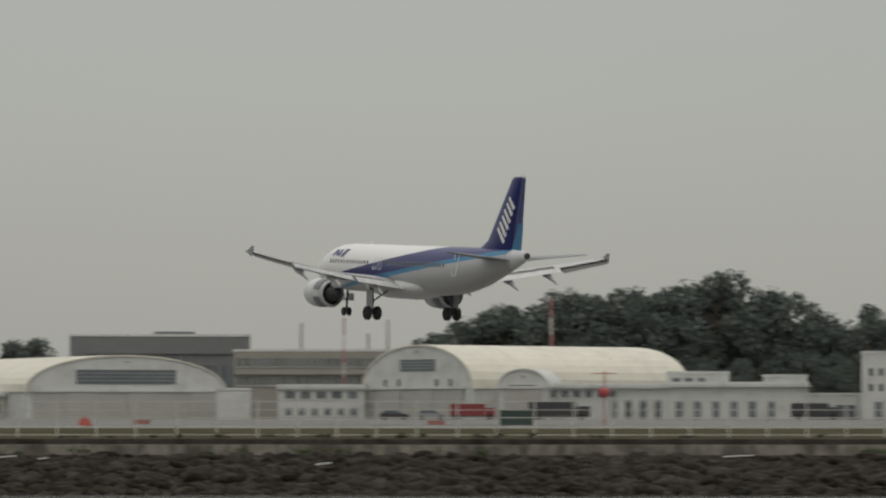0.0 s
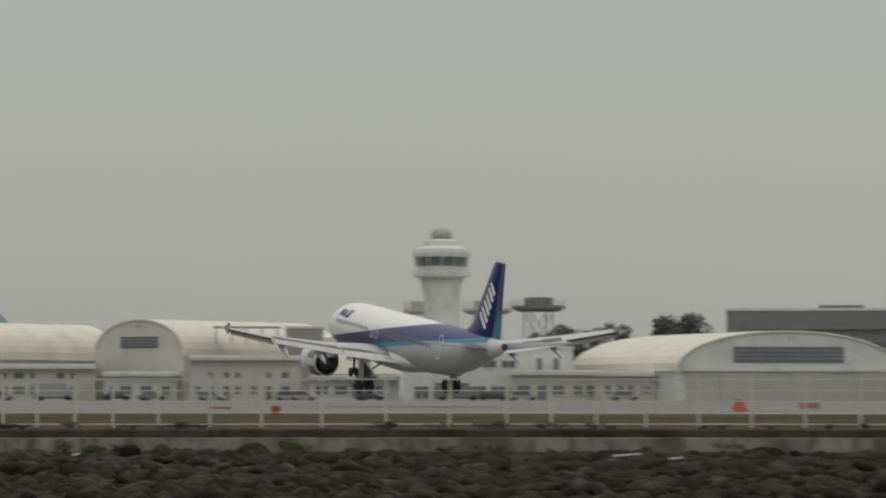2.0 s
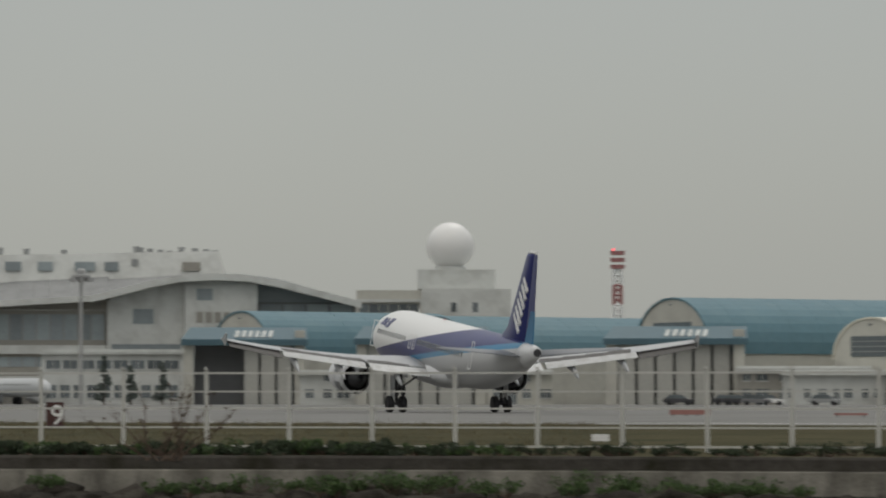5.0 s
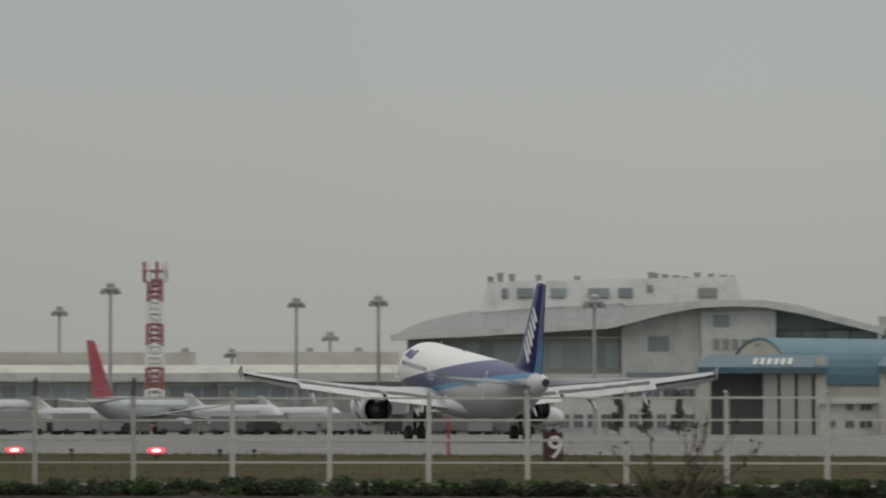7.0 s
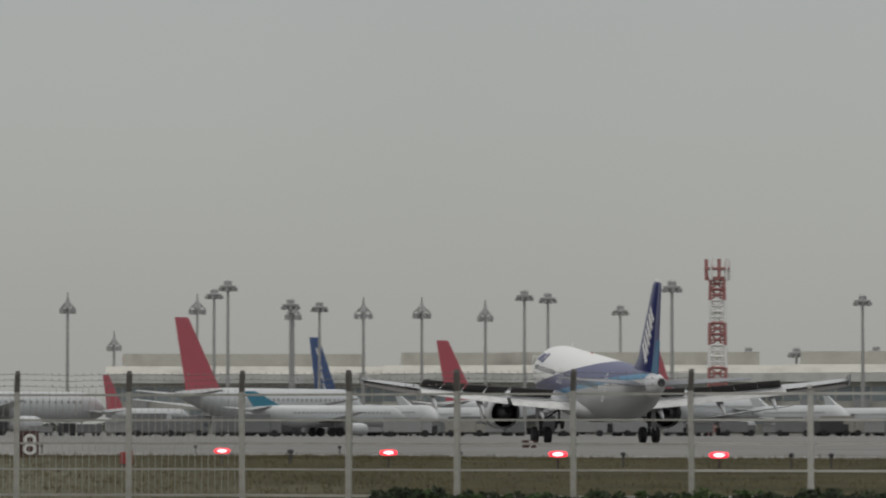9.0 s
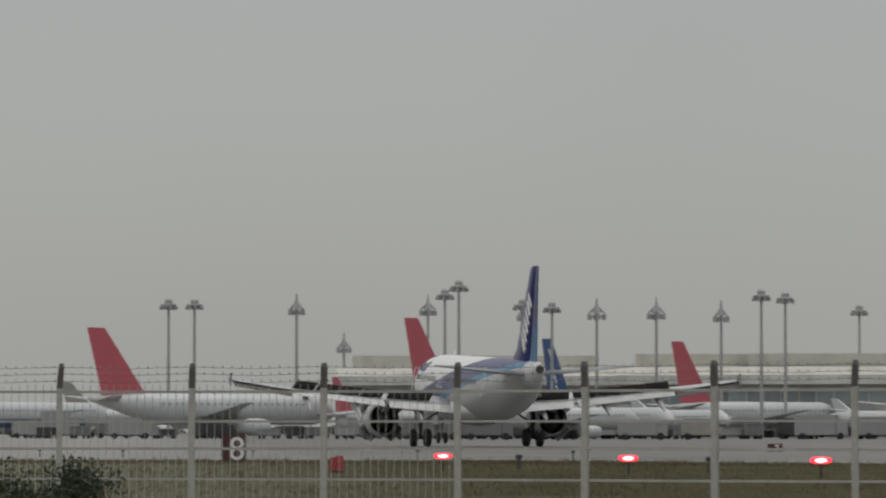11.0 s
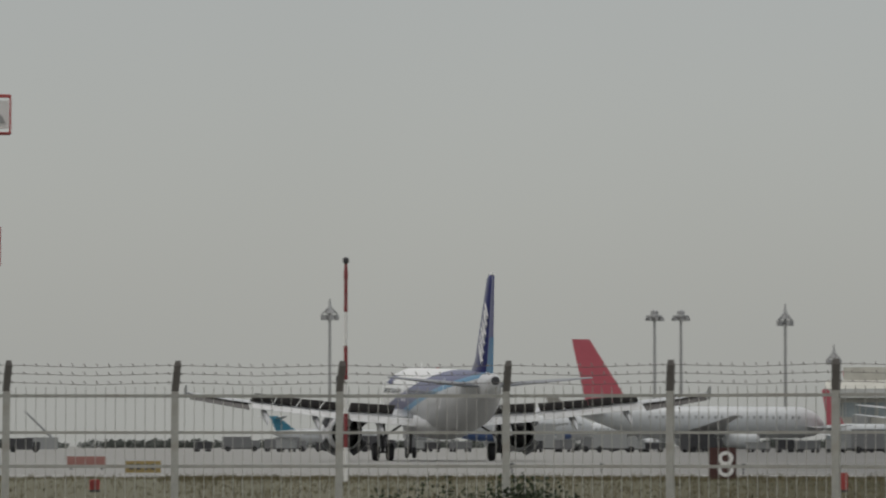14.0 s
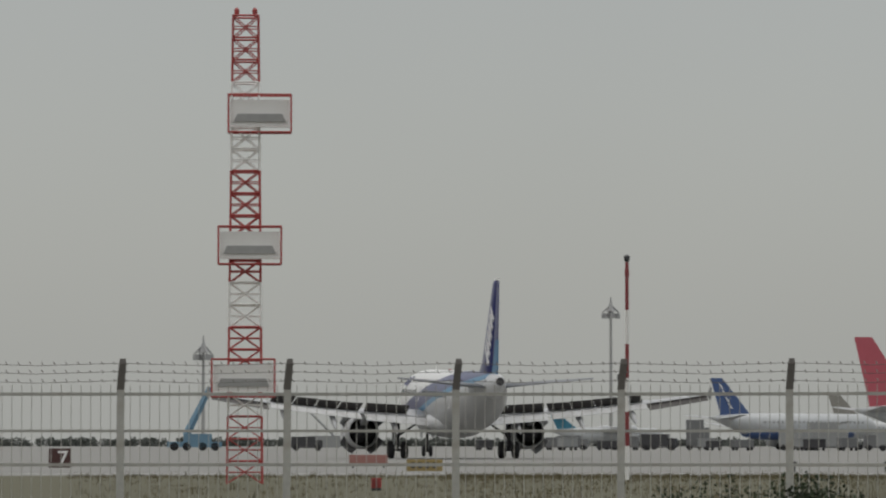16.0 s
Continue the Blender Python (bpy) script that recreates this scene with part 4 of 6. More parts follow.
for q in range(12):
    a = 2 * math.pi * q / 12
    part("cab_mullion", rd((50.5 * K * math.cos(a), 50.5 * K * math.sin(a), 274 * K), (54.5 * K * math.cos(a), 54.5 * K * math.sin(a), 293 * K), 0.07, n=4), WHITE, ct)
for q in range(24):
    a = 2 * math.pi * q / 24
    part("gallery_post", rd((57 * K * math.cos(a), 57 * K * math.sin(a), 262 * K), (57 * K * math.cos(a), 57 * K * math.sin(a), 272 * K), 0.03, n=4), WHITE, ct)
flat_building("tower_base_building", 181.1, 621.4, -15.9, 25.09863, 7.74472, 14, WHITE, "white block at the foot of the control tower", ((-0.95, -0.55, 5.0, 6.0, 2, 0.8), (-0.45, -0.2, 5.0, 6.0, 2, 0.7), (-0.1, 0.35, 5.0, 6.0, 2, 0.7), (-0.9, 0.9, 0.4, 2.2, 8, 0.75), (0.5, 0.9, 4.6, 6.4, 2, 0.3)))
flat_building("tower_base_building", 177.3, 646.0, -14.9, 5.5, 9.4, 10, WHITE, "small white block on the tower's roof terrace", ())


def dish_platform(name, x, y, z, w, label, dark):
    d = thing(name, x, y, 0, GROUND, label, "antenna platform", "antenna platforms")
    for sx, sy in ((-1, -1), (1, -1), (-1, 1), (1, 1)):
        part("leg", rd((sx * w * 0.28, sy * w * 0.28, 0), (sx * w * 0.2, sy * w * 0.2, z), 0.12, n=6), MIDG if dark else GALV, d)
        part("brace", rd((sx * w * 0.25, sy * w * 0.25, z * 0.55), (-sx * w * 0.22, sy * w * 0.22, z), 0.07, n=4), MIDG if dark else GALV, d)
    part("deck", lathe(bmesh.new(), ((w * 0.38, z), (w * 0.5, z + 0.5), (w * 0.5, z + 0.9)), 14), SLATE if dark else CREAM, d)
    for q in range(14):
        a = 2 * math.pi * q / 14
        part("rail_post", rd((w * 0.48 * math.cos(a), w * 0.48 * math.sin(a), z + 0.9), (w * 0.48 * math.cos(a), w * 0.48 * math.sin(a), z + 1.9), 0.05, n=4), MIDG, d)
    part("cabinet", lathe(bmesh.new(), ((w * 0.28, z + 0.95), (w * 0.28, z + 2.1), (w * 0.1, z + 2.3)), 12), SLATE if dark else GALV, d)
    return d


for (mx, my, _), z, w, dark in (((180.6, 659.8, -14.8), 13.6, 5.0, False), ((189.2, 650.5, -15.8), 13.5, 8.0, False), ((195.3, 643.0, -16.6), 13.8, 8.4, True)):
    dish_platform("antenna_platform", mx, my, z, w, "railed antenna platform on lattice legs", dark)

# ---------------------------------------------------------------- cream and teal hangars
vault("hangar", 114.6, 697.3, -8.3, -38, 10.68358 / 0.79, 6.6, 12.46417, 19.38871 / 0.62, CREAM, ROOFW, "cream arched hangar with a grey louvred gable window", (0.55, 0.56, 0.80), 0)
vault("hangar", 138.8, 675.0, -10.7, -36, 13.97188 / 0.81, 7.0, 12.68798, 26.43329 / 0.59, CREAM, ROOFW, "cream arched hangar with a dark louvred gable window", (0.42, 0.66, 0.80), 0)
ob = flat_building("long_cream_store", 166.8, 696.0, -12.8, 37.35557, 10.0, 20, ROOFW, "long pale store with a sloping sheet roof", ())
bm = bmesh.new()
loft(bm, [[(x, -3.2, 4.4), (x, -1.6, 7.2), (x, 1.0, 9.4), (x, 5.0, 10.9), (x, 10.0, 11.3), (x, 10.0, 10.45), (x, -0.2, 10.45), (x, -0.2, 4.4)] for x in (-19.2, 19.2)])
fix(part("sloping_roof", bm, ROOFW, ob, "curved pale sheet roof"))
ob = flat_building("plant_room_block", 163.6, 666.0, -13.2, 5.91290, 11.40345, 8, GREYB, "tall grey plant room block with roof equipment", ())
part("roof_walkway", bx(-14.5, -3.8, 2, 5, 11.5, 11.8), MIDG, ob, "thin dark roof walkway on posts")
for q in range(5):
    part("walkway_post", rd((-14 + q * 2.4, 3.5, 9.0), (-14 + q * 2.4, 3.5, 11.5), 0.10, n=6), MIDG, ob)


def annex_row(t_x, w, h, seed, label):
    x, y, yaw = t_x
    rnd = random.Random(seed)
    b = flat_building("annex_building", x, y, yaw, w, h, 8, GREYB if seed in (7, 9) else (CREAM, WHITE)[seed % 2], label, (), 1.1, "building", "hangar annexes")
    z = 0.7
    k = -w / 2 + 0.8
    while k < w / 2 - 1.6:
        ww = rnd.choice((0.9, 1.3, 2.0))
        tall = rnd.random() < 0.25
        pane_grid(b, k, k + ww, 0, 0.05 if tall else 1.0, 2.3, 1, fill=0.92)
        if h > 4.6 and rnd.random() < 0.7:
            pane_grid(b, k, k + ww, 0, 3.5, 4.4, 1, fill=0.8)
        k += ww + rnd.uniform(0.5, 1.6)
    return b


ANNEX = (((109.1, 689.7, -7.6), 16.60860, 4.6, 1), ((124.1, 676.2, -9.3), 15.32481, 5.4, 2), ((136.8, 663.0, -10.7), 11.36461, 4.2, 3), ((150.5, 649.8, -12.3), 16.91539, 6.6, 4),
         ((164.5, 636.7, -13.9), 13.57603, 3.6, 5), ((188.0, 609.8, -16.8), 12.96894, 4.2, 6), ((195.7, 599.7, -17.8), 8.07455, 4.0, 8),
         ((104.2, 693.0, -7.1), 19.25519, 5.2, 7), ((121.1, 679.3, -9.0), 14.03268, 4.6, 9), ((35.9, 718.5, -0.3), 8.27813, 4.8, 11), ((64.3, 710.6, -3.1), 9.55216, 4.8, 12))
for p3, w, h, seed in ANNEX:
    annex_row(p3, w, h, seed, "low pale annex building with small windows and doors")

vault("hangar", 87.2, 713.8, -5.6, -58, 20.6, 7.5, 15.7, 38.5, CREAM, TEAL, "teal-roofed arched hangar with a grey louvred gable", (0.52, 0.56, 0.78), 0)
vault("hangar", 52.4, 731.4, -1.8, -58, 20.8, 7.0, 13.3, 41.0, CREAM, TEAL, "teal-roofed arched hangar behind a door pavilion", (0.5, 0.58, 0.80), 0)
vault("hangar", 22.6, 738.3, 0.8, -58, 16.5, 7.4, 14.2, 36.0, CREAM, TEAL, "teal-roofed arched hangar beside the terminal", (0.5, 0.58, 0.80), 0)


def pavilion(x, y, yaw, w, h, opened):
    """A door housing in front of a teal hangar, with a sloping teal canopy roof."""
    p = thing("door_pavilion", x, y, yaw, GROUND, "cream hangar door housing with a teal canopy roof", "hangar entrance", "door pavilions")
    part("pier", bx(-w / 2, -w * 0.42, 0, 7, 0, h * 0.8), CREAM, p)
    part("pier", bx(w * 0.42, w / 2, 0, 7, 0, h * 0.98), CREAM, p)
    part("back_panel", bx(-w * 0.415, w * 0.415, 5.5, 5.8, 0, h * 0.8), SLATE, p)
    bm = bmesh.new()
    loft(bm, [[(-w * 0.52, -1.2, h * 0.78), (w * 0.52, -1.2, h * 0.78), (w * 0.52, -1.2, h * 0.86), (-w * 0.52, -1.2, h * 0.86)], [(-w * 0.45, 7, h * 0.97), (w * 0.52, 7, h * 0.97), (w * 0.52, 7, h * 1.03), (-w * 0.45, 7, h * 1.03)]])
    roof = fix(part("canopy_roof", bm, DTEAL, p, "dark teal sloping canopy"))
    for q in range(6):
        a = -w * 0.08 + q * w * 0.055
        bm = bmesh.new()
        loft(bm, [[(a + q % 2 * 0.1, -0.2, h * 0.888), (a + w * 0.03, -0.2, h * 0.888), (a + w * 0.03, -0.2, h * 0.898), (a, -0.2, h * 0.898)], [(a + 0.3, 4.2, h * 0.975), (a + w * 0.03 + 0.3, 4.2, h * 0.975), (a + w * 0.03 + 0.3, 4.2, h * 0.985), (a + 0.3, 4.2, h * 0.985)]])
        fix(part("worn_bar", bm, WHITE, roof, "worn pale painted bar"))
    n = 6
    for q in range(n):
        if opened and q < 3:
            continue
        a, b = -w * 0.41 + w * 0.82 * q / n, -w * 0.41 + w * 0.82 * (q + 1) / n
        part("door_leaf", bx(a + 0.05, b - 0.35, 0.3 + 0.3 * (q % 2), 0.5 + 0.3 * (q % 2), 0, h * 0.79), DOORC, p, "tall pale door leaf")
    return p


pavilion(86.2, 698.6, -5.6, 20.06407, 11.19364, False)
pavilion(49.7, 711.8, -1.7, 19.11820, 11.38200, False)
pavilion(23.4, 718.4, 0.9, 18.13238, 11.33274, True)

# radome building
rb = thing("radome_building", 54.8, 816.3, -1.8, GROUND - 1.4, "pale office block carrying a large white radome", "building")
K = 0.10445
part("wall", bx(-128 * K, -20 * K, 0, 12, 0, 203 * K), CREAM, rb)
part("wall", bx(-19.5 * K, 130 * K, -2, 12, 0, 205 * K), WHITE, rb)
part("upper_storey", bx(-26 * K, 104 * K, 1, 11, 205.5 * K, 238 * K), WHITE, rb)
pane_grid(rb, -124 * K, -24 * K, 0, 166 * K, 180 * K, 6, fill=0.93, frame=False)
part("ledge", bx(-128 * K, -20 * K, -0.5, -0.1, 183 * K, 188 * K), WHITE, rb)
for q in (30, 66):
    pane_grid(rb, q * K, (q + 9) * K, -2, 166 * K, 182 * K, 1, fill=0.95, frame=False)
part("roof_plant", bx(44 * K, 100 * K, 2, 6, 209 * K, 230 * K), MIDG, rb)
part("plinth", lathe(bmesh.new(), ((26 * K, 238.5 * K), (26 * K, 244 * K)), 20, c=(29 * K, 5, 0)), WHITE, rb)
part("radome", lathe(bmesh.new(), [(40 * K * math.sin(math.pi * q / 16), 279 * K - 40 * K * math.cos(math.pi * q / 16)) for q in range(2, 17)], 28, c=(29 * K, 5, 0)), WHITEP, rb, "large white spherical radome", True)

# lattice towers
def lattice(name, x, y, yaw, w0, w1, height, levels, mats, label, bar=0.05, sides=4, group=""):
    """A tapering lattice tower; each storey's bars are one part, in bands of two colours."""
    t = thing(name, x, y, yaw, GROUND, label, "lattice tower", group)
    for k in range(levels):
        z0, z1 = height * k / levels, height * (k + 1) / levels
        wa, wb = w0 + (w1 - w0) * k / levels, w0 + (w1 - w0) * (k + 1) / levels
        ca = [Vector((wa / 2 * math.cos(2 * math.pi * (i + 0.5) / sides) * 1.41, wa / 2 * math.sin(2 * math.pi * (i + 0.5) / sides) * 1.41, z0)) for i in range(sides)]
        cb = [Vector((wb / 2 * math.cos(2 * math.pi * (i + 0.5) / sides) * 1.41, wb / 2 * math.sin(2 * math.pi * (i + 0.5) / sides) * 1.41, z1)) for i in range(sides)]
        bm = bmesh.new()
        for i in range(sides):
            j = (i + 1) % sides
            rod(bm, ca[i], cb[i], bar, n=5)
            rod(bm, ca[i], cb[j], bar * 0.5, n=4)
            rod(bm, ca[j], cb[i], bar * 0.5, n=4)
            rod(bm, cb[i], cb[j], bar * 0.8, n=4)
            m0, m1 = (ca[i] + cb[i]) / 2, (ca[j] + cb[j]) / 2
            rod(bm, m0, m1, bar * 0.5, n=4)
        part("lattice_storey", bm, mats[k % len(mats)], t)
    return t


K = 0.08429
rt = lattice("radio_tower", -77.6, 789.1, 9.6, 36 * K, 26 * K, 300 * K, 14, (HAZERED, HAZERED, WHITEP, WHITEP), "red and white lattice radio tower over the terminal", 0.28)
for z, w in ((296, 40), (316, 50), (232, 34)):
    part("platform", lathe(bmesh.new(), ((w * K / 2, z * K), (w * K / 2, (z + 4) * K)), 12), HAZERED if z > 250 else GALV, rt)
for q in range(9):
    a = 2 * math.pi * q / 9
    part("antenna", rd((22 * K * math.cos(a), 22 * K * math.sin(a), 296 * K), (22 * K * math.cos(a), 22 * K * math.sin(a), 336 * K), 0.3, n=6), HAZERED if q % 2 else WHITEP, rt)
K = 0.09452
rm = lattice("radio_mast", 83.6, 771.9, -4.6, 16 * K, 14 * K, 240 * K, 14, (WHITEP, WHITEP, HAZERED, HAZERED), "slim red and white lattice mast behind the hangars", 0.22)
for z in (234, 246, 258):
    part("platform", lathe(bmesh.new(), ((12 * K, z * K), (13 * K, (z + 7) * K)), 10), HAZERED, rm)
part("obstruction_light", lathe(bmesh.new(), ((0.06, 265.2 * K), (0.16, 266 * K), (0.16, 268.5 * K), (0.06, 269.5 * K)), 8, c=(-0.7, 0, 0)), REDLAMP, rm, "lit red obstruction light")

# ---------------------------------------------------------------- terminal building with swept roofs
tb = thing("terminal_building", -8.2, 778.9, 3.6, GROUND, "pale terminal building with swept curved roofs and roof plant", "building")
K = 0.08781


def swept(name, pts, y0, y1, thick, mat, label=""):
    """A curved roof slab that follows (x, z) points."""
    up = [(x * K, z * K + thick) for x, z in pts]
    lo = [(x * K, z * K) for x, z in pts]
    return fix(part(name, extrude_xz(bmesh.new(), up + lo[::-1], y0, y1), mat, tb, label))


part("wall", bx(-300 * K, 92 * K, 0, 26, 0, 176 * K), GREYB, tb, "grey glazed front wall")
bm = bmesh.new()
loft(bm, [[(92.5 * K, y, 0), (236 * K, y, 0), (236 * K, y, 230 * K), (170 * K, y, 218 * K), (92.5 * K, y, 200 * K)] for y in (-2, 8)])
fix(part("wall", bm, WHITE, tb, "pale stair and office block"))
part("wall", bx(236.5 * K, 372 * K, -4, 26, 0, 222 * K), WHITE, tb)
part("wall", bx(372.5 * K, 560 * K, 0, 26, 0, 192 * K), SLATE, tb)
def rising_roof(low, high, x0, x1, y0, y1, label):
    """A curved roof shell that climbs from a low front edge line to a high back line, both given as (x, z)."""
    xs = [x0 + (x1 - x0) * k / 30 for k in range(31)]
    a = [(x * K, y0, float(np.interp(x, [q[0] for q in low], [q[1] for q in low])) * K) for x in xs]
    m = [(x * K, (y0 + y1) / 2, float(np.interp(x, [q[0] for q in low], [q[1] for q in low]) * 0.42 + np.interp(x, [q[0] for q in high], [q[1] for q in high]) * 0.58) * K) for x in xs]
    b = [(x * K, y1, float(np.interp(x, [q[0] for q in high], [q[1] for q in high])) * K) for x in xs]
    back = [(x * K, 25.8, z) for (x, _, z) in [(q[0] / K, 0, q[2]) for q in b]]
    bm = bmesh.new()
    rings = [a, m, b, back]
    loft(bm, rings, closed=False)
    under = [[(x, y, z - 0.55) for x, y, z in r] for r in rings]
    loft(bm, under, closed=False)
    roof = fix(part("roof", bm, ROOFG, tb, label))
    for k in range(1, 12):
        t = k / 12
        q = max(1, round(t * 30))
        bm = bmesh.new()
        rod(bm, (a[q][0], a[q][1], a[q][2] + 0.04), (m[q][0], m[q][1], m[q][2] + 0.04), 0.07, n=4)
        rod(bm, (m[q][0], m[q][1], m[q][2] + 0.04), (b[q][0], b[q][1], b[q][2] + 0.04), 0.07, n=4)
        part("roof_seam", bm, MIDG, roof)


ROOFG = shade("grey_roof_sheet", (0.235, 0.24, 0.24), 0.6, vary=0.12, scale=0.2, dirt=(0.20, 0.205, 0.205))
EDGE_W = [(-328, 176), (-250, 180), (-160, 184), (-60, 190), (40, 196), (90, 200)]
EDGE_E = [(60, 196), (110, 208), (170, 224), (230, 235), (290, 238), (350, 236), (420, 224), (480, 208), (540, 193), (566, 186)]
rising_roof(EDGE_W, [(-326, 184), (-300, 199), (-264, 212), (-191, 227), (-80, 236), (20, 240), (110, 246)], -326, 96, -3.5, 9, "broad grey curved roof")
rising_roof(EDGE_E, [(60, 238), (170, 242), (230, 246), (290, 248), (350, 248), (420, 239), (480, 222), (540, 203), (568, 192)], 62, 566, -5.1, 9, "pale swept roof")
swept("roof_edge", [(x, z - 6) for x, z in EDGE_W], -4.6, -3.55, 0.95, WHITE, "white roof edge")
swept("roof_edge", [(x, z - 7) for x, z in EDGE_E], -6.3, -5.15, 1.1, WHITE, "white swept roof edge")
for line, x0, x1, low, y, mat in ((EDGE_W, -300, 92, 176.5, 0.3, GREYB), (EDGE_E, 236.5, 372, 222.5, -3.7, WHITE), (EDGE_E, 372.5, 552, 186, 0.3, TGLASS)):
    xs = [x0 + (x1 - x0) * k / 12 for k in range(13)]
    top = [(x * K, max(low + 0.5, float(np.interp(x, [q[0] for q in line], [q[1] for q in line])) - 5) * K) for x in xs]
    fix(part("gable_wall", extrude_xz(bmesh.new(), [(x0 * K, low * K)] + top + [(x1 * K, low * K)], y, y + 0.6), mat, tb))
bm = bmesh.new()
loft(bm, [[(-176 * K, 7.2, 212 * K), (328 * K, 7.2, 212 * K), (328 * K, 22.8, 212 * K), (-176 * K, 22.8, 212 * K)], [(-152 * K, 9.5, 282 * K), (304 * K, 9.5, 292 * K), (304 * K, 20, 292 * K), (-152 * K, 20, 282 * K)]])
pent = fix(part("penthouse", bm, WHITE, tb, "pale sloping roof storey"))
for a, b in ((-100, -70), (-38, -10), (32, 70), (88, 114), (-128, -118), (236, 270)):
    part("window", bx(a * K, b * K, 8.0, 9.2, 253 * K, 270 * K), TGLASS if a < 200 else GREYB, pent)
for q, a in enumerate((-150, -132, -110, -60, 12, 150, 158, 176, 196, 214, 236, 262, 284, 300)):
    part("roof_vent", rd((a * K, 14, 282 * K), (a * K, 14, (294 + (q * 7) % 9) * K), 0.45, 0.6, 7), MIDG, pent)
part("roof_plant", bx(140 * K, 152 * K, 8.5, 9.4, 262 * K, 276 * K), MIDG, pent)
for z0, z1 in ((120, 168), (70, 88)):
    for q in range(15):
        a, b = -296 + q * 25.6, -296 + (q + 1) * 25.6
        part("window", bx((a + 1) * K, (b - 1) * K, -0.1, -0.02, z0 * K, z1 * K), TGLASS, tb, "blue-grey ribbon glazing")
part("spandrel", bx(-300 * K, 92 * K, -1.0, -0.12, 94 * K, 110 * K), WHITE, tb)
part("spandrel", bx(-300 * K, 92 * K, -2.5, -0.12, 40 * K, 52 * K), WHITE, tb)
for a, b, z0, z1 in ((140, 178, 150, 178), (258, 288, 194, 216), (100, 230, 90, 112)):
    part("window", bx(a * K, b * K, (-2.1 if b < 236 else -4.1), (-2.02 if b < 236 else -4.02), z0 * K, z1 * K), TGLASS, tb)
for q in range(6):
    part("window", bx((258 + q * 17) * K, (270 + q * 17) * K, -4.1, -4.02, 152 * K, 172 * K), GREYB, tb)
for q in range(4):
    part("window", bx((380 + q * 44) * K, (420 + q * 44) * K, -0.1, -0.02, 150 * K, 188 * K), TGLASS, tb)
flat_building("jetty_building", 2.8, 737.5, 2.8, 21.83579, 8.08733, 10, WHITE, "low pale service building below the terminal", ((-0.95, 0.95, 5.5, 6.8, 8, 0.85), (-0.95, 0.95, 1.0, 3.0, 10, 0.7)), 0.8)


# long low terminal wing seen behind the parked aircraft
def terminal_wing(x, y, yaw, w, label):
    b = thing("terminal_wing", x, y, yaw, GROUND, label, "building", "terminal wings")
    part("wall", bx(-w / 2, w / 2, 0, 24, 0, 9.4), CREAM, b)
    part("roof_edge", bx(-w / 2 - 0.05, w / 2 + 0.05, -2.0, 24, 9.405, 11.0), WHITE, b)
    bm = bmesh.new()
    loft(bm, [[(-w / 2, -0.5, 11.05), (-w / 2, 4, 12.6), (-w / 2, 23, 12.6), (-w / 2, 23, 11.05)], [(w / 2, -0.5, 11.05), (w / 2, 4, 12.6), (w / 2, 23, 12.6), (w / 2, 23, 11.05)]])
    fix(part("roof", bm, CREAM, b))
    part("clerestory", bx(-w / 2 + 3, w / 2 - 4, 8, 20, 12.65, 15.0), CREAM, b)
    n = int(w / 3)
    for z0, z1 in ((6.0, 8.6), (2.0, 4.6)):
        for q in range(n):
            a = -w / 2 + w * q / n
            part("window", bx(a + 0.15, a + w / n - 0.15, -0.1, -0.02, z0, z1), TGLASS, b)
    for q in range(4):
        part("jet_bridge", bx(-w / 2 + w * (q + 0.5) / 4 - 1.4, -w / 2 + w * (q + 0.5) / 4 + 1.4, -14, -0.15, 3.4, 6.2), MIDG, b, "grey passenger bridge")
    return b


for x, y, yaw, w in ((-177.7, 860.9, 16.5, 52.18594), (-125.7, 859.7, 12.5, 49.91768), (-104.4, 861.1, 10.8, 52.31526), (-59.3, 862.6, 7.3, 37.50967)):
    terminal_wing(x, y, yaw, w, "long low terminal wing with a pale roof and glazing")

# apron light masts
def light_mast(x, y, h, folded, label):
    m = thing("apron_light_mast", x, y, random.uniform(0, 60), GROUND, label, "light mast", "apron light masts")
    part("pole", rd((0, 0, 0), (0, 0, h), 0.36, 0.22, 8), MASTG, m)
    if folded:
        part("head", lathe(bmesh.new(), ((0.95, h - 0.35), (0.5, h + 0.35), (0.22, h + 1.2), (0.1, h + 2.3)), 8), HEADG, m, "hooded lamp head with a spike")
        for k in range(4):
            a = math.pi * k / 2
            c, d = math.cos(a), math.sin(a)
            part("arm", rd((0, 0, h + 0.9), (1.5 * c, 1.5 * d, h - 0.5), 0.17, 0.14, 5), HEADG, m)
            part("strut", rd((0, 0, h - 1.3), (1.3 * c, 1.3 * d, h - 0.7), 0.10, 0.10, 5), HEADG, m)
        for q in range(4):
            a = math.pi * q / 2
            c, d = 1.25 * math.cos(a), 1.25 * math.sin(a)
            part("lamp", bx(c - 0.36, c + 0.36, d - 0.36, d + 0.36, h - 1.55, h - 0.62), HEADG, m)
    else:
        part("head", lathe(bmesh.new(), ((0.3, h - 0.6), (1.4, h + 0.1), (1.4, h + 0.4), (0.7, h + 0.5), (0.7, h + 1.1), (0.3, h + 1.4)), 10), HEADG, m, "round lamp platform")
        for q in range(8):
            a = 2 * math.pi * q / 8
            part("lamp", bx(1.38 * math.cos(a) - 0.22, 1.38 * math.cos(a) + 0.22, 1.38 * math.sin(a) - 0.22, 1.38 * math.sin(a) + 0.22, h - 0.55, h + 0.02), HEADG, m)
    return m


